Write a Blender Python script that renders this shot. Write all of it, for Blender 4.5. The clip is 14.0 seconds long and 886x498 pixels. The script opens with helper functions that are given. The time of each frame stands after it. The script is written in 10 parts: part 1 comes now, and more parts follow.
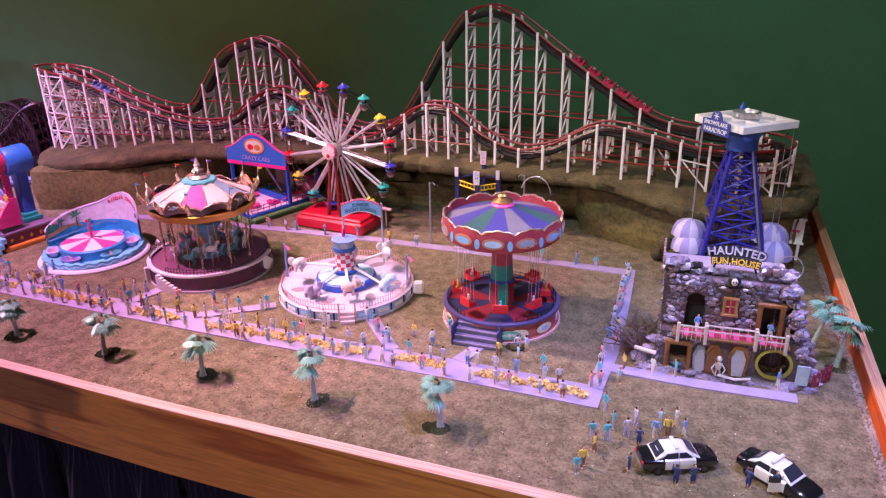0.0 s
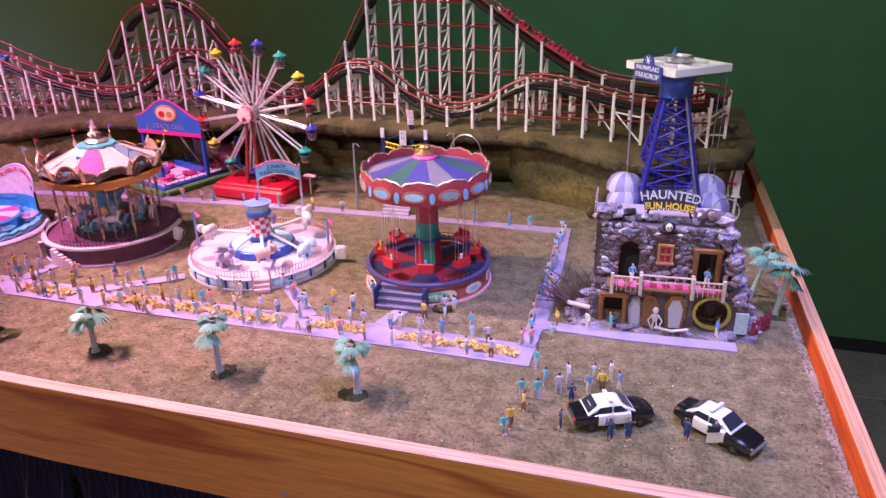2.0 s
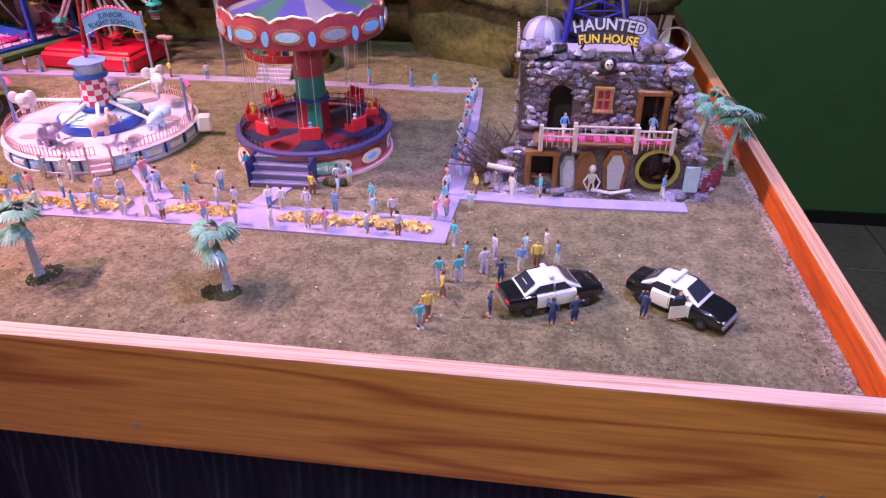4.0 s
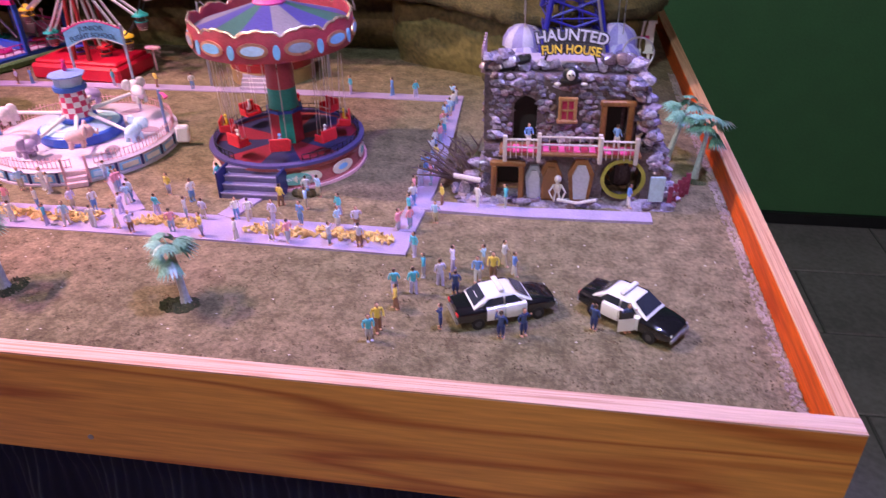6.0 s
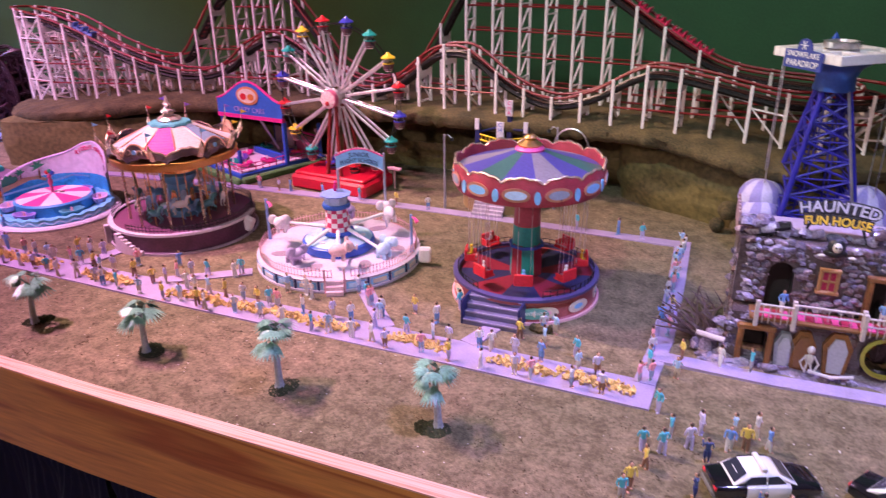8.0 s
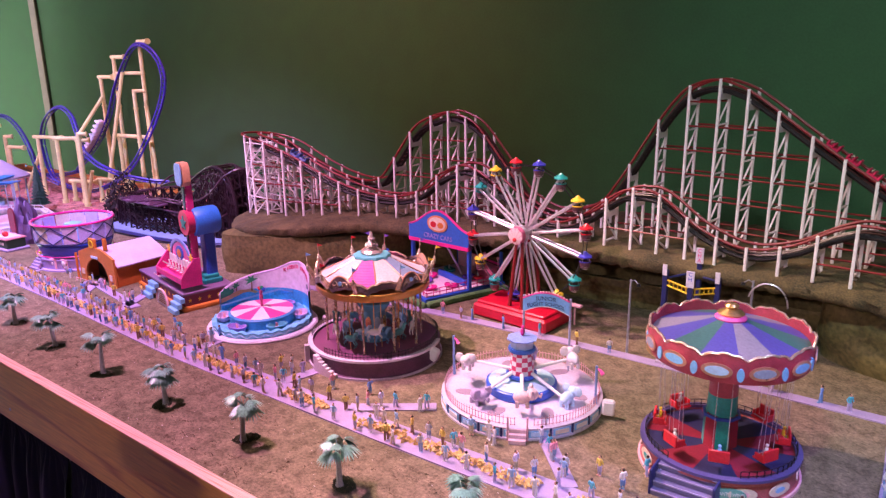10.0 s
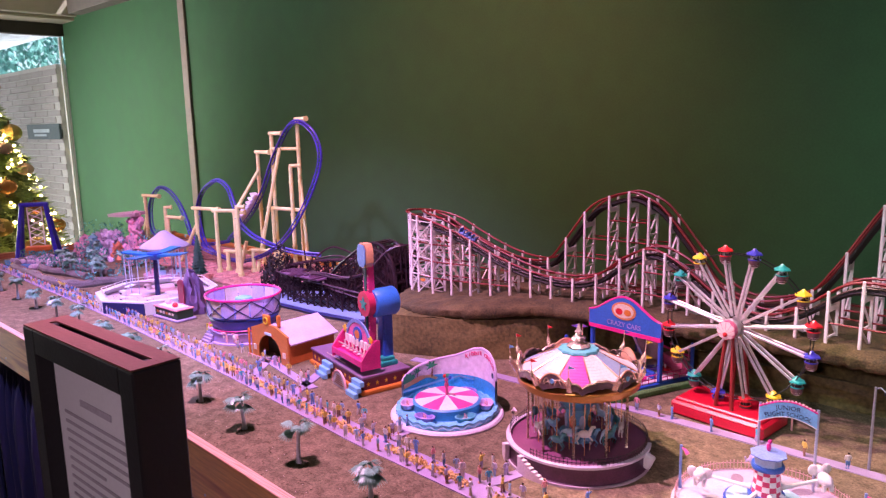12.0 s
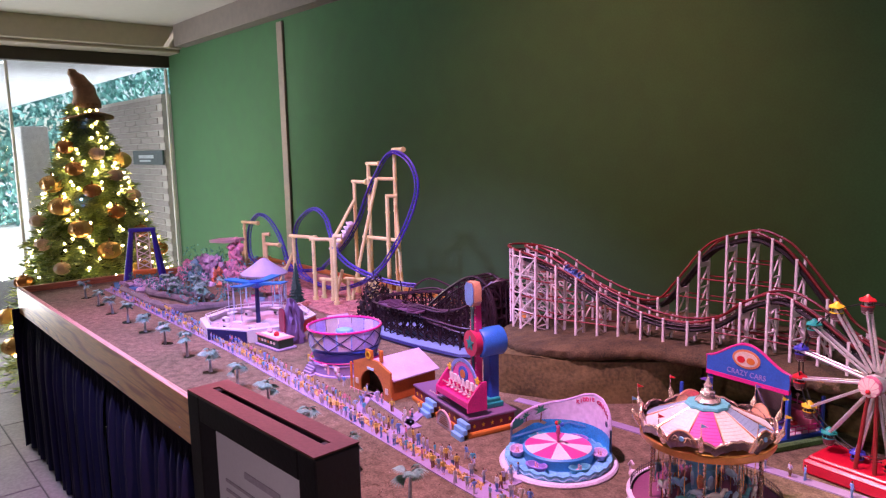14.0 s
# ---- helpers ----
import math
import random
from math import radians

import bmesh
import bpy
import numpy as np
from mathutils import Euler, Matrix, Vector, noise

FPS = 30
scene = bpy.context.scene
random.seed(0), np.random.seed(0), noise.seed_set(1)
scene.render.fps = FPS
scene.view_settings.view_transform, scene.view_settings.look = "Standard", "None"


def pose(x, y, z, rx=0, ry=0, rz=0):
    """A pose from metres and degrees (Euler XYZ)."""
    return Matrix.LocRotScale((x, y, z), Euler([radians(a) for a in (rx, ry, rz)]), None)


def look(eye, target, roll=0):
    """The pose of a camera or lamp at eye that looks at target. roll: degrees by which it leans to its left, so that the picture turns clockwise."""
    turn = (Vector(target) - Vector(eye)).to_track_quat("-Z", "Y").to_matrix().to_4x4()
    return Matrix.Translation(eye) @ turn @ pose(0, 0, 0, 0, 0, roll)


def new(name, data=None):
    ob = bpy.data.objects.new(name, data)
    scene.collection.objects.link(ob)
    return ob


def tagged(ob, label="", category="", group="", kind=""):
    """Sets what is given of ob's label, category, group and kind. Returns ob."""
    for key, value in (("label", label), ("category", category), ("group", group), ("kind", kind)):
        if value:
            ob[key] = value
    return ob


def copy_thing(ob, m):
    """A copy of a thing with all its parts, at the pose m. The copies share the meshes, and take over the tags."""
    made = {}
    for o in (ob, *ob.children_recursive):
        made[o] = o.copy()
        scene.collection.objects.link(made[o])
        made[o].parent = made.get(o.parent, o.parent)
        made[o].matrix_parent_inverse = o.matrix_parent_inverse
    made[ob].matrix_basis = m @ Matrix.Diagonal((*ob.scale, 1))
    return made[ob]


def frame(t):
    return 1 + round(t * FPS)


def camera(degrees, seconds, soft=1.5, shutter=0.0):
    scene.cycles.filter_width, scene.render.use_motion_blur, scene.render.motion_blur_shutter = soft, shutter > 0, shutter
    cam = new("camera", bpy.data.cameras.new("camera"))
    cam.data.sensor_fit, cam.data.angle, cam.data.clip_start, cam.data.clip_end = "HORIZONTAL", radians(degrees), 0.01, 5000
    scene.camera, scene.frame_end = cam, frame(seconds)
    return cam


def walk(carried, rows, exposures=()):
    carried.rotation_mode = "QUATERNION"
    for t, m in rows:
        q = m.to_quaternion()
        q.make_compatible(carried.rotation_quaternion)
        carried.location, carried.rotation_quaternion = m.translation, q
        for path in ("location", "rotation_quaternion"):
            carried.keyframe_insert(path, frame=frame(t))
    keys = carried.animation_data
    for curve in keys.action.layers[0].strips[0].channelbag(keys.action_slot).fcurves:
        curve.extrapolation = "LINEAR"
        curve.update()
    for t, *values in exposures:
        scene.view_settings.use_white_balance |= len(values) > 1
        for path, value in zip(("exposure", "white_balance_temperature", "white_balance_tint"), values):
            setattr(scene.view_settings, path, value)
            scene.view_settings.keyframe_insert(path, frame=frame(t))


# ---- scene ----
cam = camera(63.6, 14.0, 1.2, 0.3)
PATH = [
    (0, (-0.304, -0.668, 0.634), (-0.94, 1.067, -0.131), -1.1),
    (0.5, (-0.309, -0.678, 0.636), (-0.952, 1.054, -0.129), -1.0),
    (1, (-0.3, -0.67, 0.628), (-0.895, 1.077, -0.144), -0.6),
    (1.5, (-0.288, -0.64, 0.597), (-0.848, 1.114, -0.186), -1.2),
    (2, (-0.277, -0.595, 0.548), (-0.782, 1.17, -0.246), -1.3),
    (2.5, (-0.264, -0.545, 0.497), (-0.705, 1.184, -0.407), -1.5),
    (3, (-0.273, -0.497, 0.449), (-0.683, 1.172, -0.573), -1.6),
    (3.5, (-0.308, -0.455, 0.422), (-0.591, 1.228, -0.622), -0.6),
    (3.7, (-0.318, -0.439, 0.416), (-0.542, 1.251, -0.629), -0.0),
    (5.8, (-0.243, -0.416, 0.423), (-0.473, 1.258, -0.646), -1.5),
    (6, (-0.249, -0.419, 0.428), (-0.518, 1.264, -0.618), -1.3),
    (6.5, (-0.269, -0.425, 0.444), (-0.668, 1.287, -0.509), -1.5),
    (7, (-0.299, -0.434, 0.469), (-0.869, 1.293, -0.363), -2.1),
    (7.5, (-0.326, -0.444, 0.474), (-0.956, 1.282, -0.315), -1.8),
    (8, (-0.352, -0.456, 0.485), (-1.063, 1.242, -0.296), -0.7),
    (8.2, (-0.358, -0.457, 0.497), (-1.157, 1.213, -0.259), -0.6),
    (10.3, (-0.423, -0.483, 0.574), (-1.577, 1.078, 0.091), -0.6),
    (10.5, (-0.455, -0.488, 0.574), (-1.632, 1.063, 0.119), -0.5),
    (11, (-0.518, -0.501, 0.579), (-1.764, 1.007, 0.159), -0.8),
    (11.5, (-0.573, -0.523, 0.593), (-1.885, 0.933, 0.196), -1.0),
    (12, (-0.611, -0.547, 0.609), (-1.961, 0.887, 0.26), -1.2),
    (12.5, (-0.633, -0.559, 0.622), (-2.018, 0.845, 0.29), -1.2),
    (13, (-0.656, -0.57, 0.634), (-2.064, 0.815, 0.316), -1.1),
    (13.5, (-0.679, -0.565, 0.636), (-2.145, 0.764, 0.344), -1.2),
    (14, (-0.689, -0.573, 0.642), (-2.193, 0.714, 0.359), -1.2),
]
walk(cam, [(t, look(eye, target, roll)) for t, eye, target, roll in PATH], tuple((t, stops, 6150, 18) for t, stops in ((0.0, 0.62), (1.5, 0.70), (3.0, 0.72), (6.0, 0.60), (8.0, 0.57), (10.5, 0.60), (12.0, 0.74), (13.0, 0.82), (13.5, 0.76), (14.0, 0.50))))

# ---- world and lamps ----
world = bpy.data.worlds.new("sky")
scene.world = world
world.use_nodes = True
wn = world.node_tree
sky = wn.nodes.new("ShaderNodeTexSky")
sky.sky_type, sky.sun_disc = "NISHITA", False
sky.sun_elevation, sky.sun_rotation = radians(49), radians(32)
wn.links.new(sky.outputs[0], wn.nodes["Background"].inputs[0])
wn.nodes["Background"].inputs[1].default_value = 0.15


def lamp(name, kind, at, target, watts, colour, size=0.1, spread=None, blend=0.6):
    data = bpy.data.lights.new(name, kind)
    data.energy, data.color = watts, colour
    if kind == "SPOT":
        data.spot_size, data.spot_blend, data.shadow_soft_size = radians(spread), blend, size
    elif kind == "AREA":
        data.shape, data.size, data.size_y = "RECTANGLE", size[0], size[1]
        if spread:
            data.spread = radians(spread)
    ob = new(name, data)
    ob.matrix_world = look(at, target)
    return ob


# coloured stage spots under the ceiling, over the layout, and the room's own lights behind the visitors
lamp("spot_pink_mid", "SPOT", (-1.70, 0.06, 1.6), (-1.70, 0.20, 0), 132, (1.0, 0.46, 0.77), 0.025, 96, 0.85)
lamp("spot_amber_mid", "SPOT", (-1.78, 0.42, 1.6), (-0.62, 0.48, 0), 108, (1.0, 0.70, 0.50), 0.025, 48, 0.7)
lamp("spot_blue_mid", "SPOT", (0.12, 0.26, 1.6), (-0.22, 0.16, 0), 96, (0.45, 0.40, 1.0), 0.04, 54, 0.9)
lamp("spot_white_right", "SPOT", (-0.62, -0.70, 1.6), (0.24, 1.45, 0.15), 49, (0.80, 1.0, 1.0), 0.04, 86, 0.9)
lamp("spot_pink_far", "SPOT", (-3.55, 0.10, 1.6), (-3.45, 0.66, 0), 90, (1.0, 0.39, 0.84), 0.04, 84, 0.9)
lamp("spot_blue_far", "SPOT", (-2.5, -0.10, 1.6), (-2.85, 0.60, 0), 140, (0.50, 0.44, 1.0), 0.04, 76, 0.9)
lamp("spot_warm_back", "SPOT", (-2.2, 0.45, 1.62), (-2.50, 1.78, 0.62), 66, (1.0, 0.30, 0.16), 0.12, 92, 0.9)
lamp("room_lamp", "SPOT", (-0.15, -3.2, 1.6), (-0.02, 0.0, -0.05), 94, (1.0, 0.73, 0.76), 0.12, 64, 0.9)
# daylight through the glazed end of the room
lamp("daylight", "AREA", (-6.90, -0.48, 0.28), (-5.3, 1.3, 0.2), 29, (0.98, 0.98, 0.92), (1.15, 1.7), 125)

# fill lamp added under the canopy, away from its downlights, to brighten the terrace
lamp("canopy_light", "AREA", (-10.4, -1.4, 1.485), (-10.4, -1.4, -1.0), 160, (1.0, 0.97, 0.92), (1.2, 1.2))

# ---- materials ----
MATS = {}


def mat(name, col, rough=0.5, metal=0.0, vary=0.16, scale=60.0, bump=0.12, coat=0.0, second=None, glow=0.0):
    """A painted or raw surface: two scales of variation in colour, gloss and relief."""
    if name in MATS:
        return MATS[name]
    m = bpy.data.materials.new(name)
    m.use_nodes = True
    nt, b = m.node_tree, m.node_tree.nodes["Principled BSDF"]
    tc = nt.nodes.new("ShaderNodeTexCoord")
    big, fine = nt.nodes.new("ShaderNodeTexNoise"), nt.nodes.new("ShaderNodeTexNoise")
    big.inputs["Scale"].default_value, fine.inputs["Scale"].default_value = scale * 0.35, scale * 5
    big.inputs["Detail"].default_value = fine.inputs["Detail"].default_value = 4
    add = nt.nodes.new("ShaderNodeMath")
    add.operation = "ADD"
    ramp = nt.nodes.new("ShaderNodeValToRGB")
    a, z = ramp.color_ramp.elements
    a.position, z.position = 0.72, 1.28
    lo = second or tuple(c * (1 - vary) for c in col)
    a.color, z.color = (*lo, 1), (*[min(1, c * (1 + vary)) for c in col], 1)
    half = nt.nodes.new("ShaderNodeMath")
    half.operation, half.inputs[1].default_value = "MULTIPLY", 1.0
    for n in (big, fine):
        nt.links.new(tc.outputs["Object"], n.inputs["Vector"])
    nt.links.new(big.outputs[0], add.inputs[0])
    nt.links.new(fine.outputs[0], add.inputs[1])
    nt.links.new(add.outputs[0], ramp.inputs[0])
    nt.links.new(ramp.outputs[0], b.inputs["Base Color"])
    a.position, z.position = 0.36 * 2, 0.64 * 2
    ramp.color_ramp.elements[0].position, ramp.color_ramp.elements[1].position = 0.36, 0.64
    half.inputs[1].default_value = 0.5
    nt.links.new(add.outputs[0], half.inputs[0])
    nt.links.new(half.outputs[0], ramp.inputs[0])
    bp = nt.nodes.new("ShaderNodeBump")
    bp.inputs["Strength"].default_value, bp.inputs["Distance"].default_value = bump, 0.002
    nt.links.new(fine.outputs[0], bp.inputs["Height"])
    nt.links.new(bp.outputs[0], b.inputs["Normal"])
    rr = nt.nodes.new("ShaderNodeMapRange")
    rr.inputs["To Min"].default_value, rr.inputs["To Max"].default_value = max(0.03, rough - 0.12), min(1, rough + 0.12)
    nt.links.new(big.outputs[0], rr.inputs["Value"])
    nt.links.new(rr.outputs[0], b.inputs["Roughness"])
    b.inputs["Metallic"].default_value = metal
    b.inputs["Coat Weight"].default_value = coat
    if glow:
        b.inputs["Emission Color"].default_value = (*col, 1)
        b.inputs["Emission Strength"].default_value = glow
    MATS[name] = m
    return m


def turf_mat():
    """Dry model turf: grey-brown earth with faint olive drifts, fine grain, dark crumbs and paler flecks."""
    m = bpy.data.materials.new("turf")
    m.use_nodes = True
    nt, b = m.node_tree, m.node_tree.nodes["Principled BSDF"]
    tc = nt.nodes.new("ShaderNodeTexCoord")
    layers = ((3.2, 5, 0.36, (0.256, 0.190, 0.122), 0.64, (0.178, 0.152, 0.086)),
              (42.0, 7, 0.36, (0.66, 0.66, 0.60), 0.64, (1.16, 1.16, 1.15)),
              (190.0, 4, 0.36, (0.70, 0.70, 0.66), 0.62, (1.18, 1.18, 1.17)),
              (620.0, 2, 0.30, (0.70, 0.70, 0.68), 0.74, (1.26, 1.25, 1.22)))
    last = None
    for s, d, p0, c0, p1, c1 in layers:
        n, r = nt.nodes.new("ShaderNodeTexNoise"), nt.nodes.new("ShaderNodeValToRGB")
        n.inputs["Scale"].default_value, n.inputs["Detail"].default_value = s, d
        nt.links.new(tc.outputs["Object"], n.inputs["Vector"])
        for e, (p, c) in zip(r.color_ramp.elements, ((p0, c0), (p1, c1))):
            e.position, e.color = p, (*c, 1)
        nt.links.new(n.outputs[0], r.inputs[0])
        if last:
            x = nt.nodes.new("ShaderNodeMixRGB")
            x.blend_type, x.inputs[0].default_value = "MULTIPLY", 1.0
            nt.links.new(last, x.inputs[1])
            nt.links.new(r.outputs[0], x.inputs[2])
            last = x.outputs[0]
        else:
            last = r.outputs[0]
    nt.links.new(last, b.inputs["Base Color"])
    b.inputs["Roughness"].default_value = 0.95
    bp = nt.nodes.new("ShaderNodeBump")
    bp.inputs["Strength"].default_value, bp.inputs["Distance"].default_value = 0.6, 0.003
    nt.links.new(n.outputs[0], bp.inputs["Height"])
    nt.links.new(bp.outputs[0], b.inputs["Normal"])
    return m


def ply_mat(name, pale, dark, rough=0.42, axis=0, stretch=9.0, bands=7.0, grain=0.75):
    """Varnished plywood: long wandering bands of late wood along one axis."""
    m = bpy.data.materials.new(name)
    m.use_nodes = True
    nt, b = m.node_tree, m.node_tree.nodes["Principled BSDF"]
    tc, mp = nt.nodes.new("ShaderNodeTexCoord"), nt.nodes.new("ShaderNodeMapping")
    sc = [bands * stretch] * 3
    sc[axis] = bands * grain
    mp.inputs["Scale"].default_value = sc
    nt.links.new(tc.outputs["Object"], mp.inputs["Vector"])
    n1, n2 = nt.nodes.new("ShaderNodeTexNoise"), nt.nodes.new("ShaderNodeTexNoise")
    n1.inputs["Scale"].default_value, n1.inputs["Detail"].default_value = 0.35, 2
    n1.inputs["Distortion"].default_value = 0.6
    n2.inputs["Scale"].default_value, n2.inputs["Detail"].default_value = 6.0, 6
    for n in (n1, n2):
        nt.links.new(mp.outputs[0], n.inputs["Vector"])
    mul, fr = nt.nodes.new("ShaderNodeMath"), nt.nodes.new("ShaderNodeMath")
    mul.operation, mul.inputs[1].default_value = "MULTIPLY", 6.0
    fr.operation, fr.inputs[1].default_value = "PINGPONG", 0.5
    nt.links.new(n1.outputs[0], mul.inputs[0])
    nt.links.new(mul.outputs[0], fr.inputs[0])
    r = nt.nodes.new("ShaderNodeValToRGB")
    e = r.color_ramp.elements
    e[0].position, e[0].color = 0.02, (*dark, 1)
    e[1].position, e[1].color = 0.24, (*pale, 1)
    nt.links.new(fr.outputs[0], r.inputs[0])
    g = nt.nodes.new("ShaderNodeValToRGB")
    g.color_ramp.elements[0].position, g.color_ramp.elements[0].color = 0.3, (0.78, 0.76, 0.74, 1)
    g.color_ramp.elements[1].position, g.color_ramp.elements[1].color = 0.7, (1.1, 1.1, 1.1, 1)
    nt.links.new(n2.outputs[0], g.inputs[0])
    x = nt.nodes.new("ShaderNodeMixRGB")
    x.blend_type, x.inputs[0].default_value = "MULTIPLY", 1.0
    nt.links.new(r.outputs[0], x.inputs[1])
    nt.links.new(g.outputs[0], x.inputs[2])
    nt.links.new(x.outputs[0], b.inputs["Base Color"])
    b.inputs["Roughness"].default_value = rough
    bp = nt.nodes.new("ShaderNodeBump")
    bp.inputs["Strength"].default_value, bp.inputs["Distance"].default_value = 0.15, 0.001
    nt.links.new(n2.outputs[0], bp.inputs["Height"])
    nt.links.new(bp.outputs[0], b.inputs["Normal"])
    return m


def glass_mat(name, tint=(0.9, 0.97, 1.0), rough=0.02):
    m = bpy.data.materials.new(name)
    m.use_nodes = True
    b = m.node_tree.nodes["Principled BSDF"]
    b.inputs["Base Color"].default_value = (*tint, 1)
    b.inputs["Transmission Weight"].default_value = 1.0
    b.inputs["Roughness"].default_value, b.inputs["IOR"].default_value = rough, 1.45
    return m


TURF = turf_mat()
PLY = ply_mat("plywood_face", (0.70, 0.31, 0.066), (0.44, 0.135, 0.026), 0.36, 0, 6.0, grain=0.36)
PLY_EDGE = ply_mat("plywood_edge", (0.68, 0.44, 0.34), (0.50, 0.27, 0.18), 0.6, 0, 40, 6)
PLY_SIDE = ply_mat("plywood_side", (0.80, 0.115, 0.006), (0.62, 0.075, 0.004), 0.65, 1)
PLY_EDGE_Y = ply_mat("plywood_edge_side", (0.66, 0.36, 0.22), (0.50, 0.22, 0.12), 0.6, 1, 40, 6)
WHITE = mat("white_plastic", (0.80, 0.78, 0.76), 0.35, vary=0.08, bump=0.05)
CREAM = mat("cream_paint", (0.72, 0.62, 0.48), 0.45)
PINK = mat("pink_paint", (0.80, 0.10, 0.34), 0.4)
HOTPINK = mat("hot_pink_paint", (0.72, 0.03, 0.25), 0.35)
ROSE = mat("rose_paint", (0.80, 0.45, 0.50), 0.4)
RED = mat("red_paint", (0.60, 0.02, 0.03), 0.32)
DARKRED = mat("dark_red_paint", (0.24, 0.016, 0.018), 0.38)
MAROON = mat("maroon_deck", (0.20, 0.06, 0.13), 0.45)
BLUE = mat("blue_paint", (0.03, 0.10, 0.50), 0.35)
SKYBLUE = mat("sky_blue_paint", (0.22, 0.50, 0.78), 0.4)
PALEBLUE = mat("pale_blue_paint", (0.50, 0.68, 0.85), 0.45)
NAVY = mat("navy_paint", (0.02, 0.025, 0.12), 0.4)
PURPLE = mat("purple_paint", (0.16, 0.08, 0.45), 0.4)
VIOLET = mat("deep_violet_blue", (0.035, 0.03, 0.34), 0.35)
LILAC = mat("lilac_card", (0.35, 0.28, 0.44), 0.8, scale=90, bump=0.3)
GREEN = mat("green_paint", (0.03, 0.30, 0.14), 0.4)
TEAL = mat("teal_paint", (0.02, 0.32, 0.28), 0.4)
YELLOW = mat("yellow_paint", (0.80, 0.55, 0.03), 0.4)
ORANGE = mat("orange_paint", (0.62, 0.20, 0.03), 0.45)
GOLD = mat("gold_metal", (0.85, 0.52, 0.20), 0.28, 0.9, bump=0.04)
COPPER = mat("copper_shine", (0.80, 0.42, 0.28), 0.3, 0.7)
SILVER = mat("silver_metal", (0.72, 0.70, 0.72), 0.3, 0.85, bump=0.04)
STEEL = mat("grey_steel", (0.38, 0.40, 0.45), 0.4, 0.6)
BLACK = mat("black_plastic", (0.012, 0.012, 0.014), 0.35)
# near-black colour that stands for the dark inside hollows
DARK = mat("hollow_shade", (0.02, 0.014, 0.012), 0.9)
BROWN = mat("brown_wood", (0.20, 0.085, 0.03), 0.6)
OCHRE = mat("ochre_wood", (0.40, 0.18, 0.05), 0.6)
LEAF = mat("palm_leaf", (0.22, 0.44, 0.33), 0.30, vary=0.4)
TRUNK = mat("palm_trunk", (0.36, 0.42, 0.42), 0.7, vary=0.3)
STRAW = mat("yellow_flower_foam", (0.76, 0.54, 0.20), 0.9, vary=0.4, scale=160, bump=0.8, second=(0.44, 0.24, 0.08))
COASTER_WHITE = mat("coaster_white", (0.84, 0.78, 0.76), 0.45, vary=0.08)
COASTER_RED = mat("coaster_red", (0.20, 0.008, 0.010), 0.42)
TRACK_DARK = mat("track_dark", (0.012, 0.009, 0.009), 0.6)
ROCK = mat("plateau_rock", (0.175, 0.140, 0.048), 0.6, vary=0.42, scale=22, bump=0.7, second=(0.080, 0.070, 0.024))
MOSS = mat("plateau_turf", (0.105, 0.078, 0.032), 0.95, vary=0.5, scale=60, bump=1.0, second=(0.034, 0.031, 0.013))


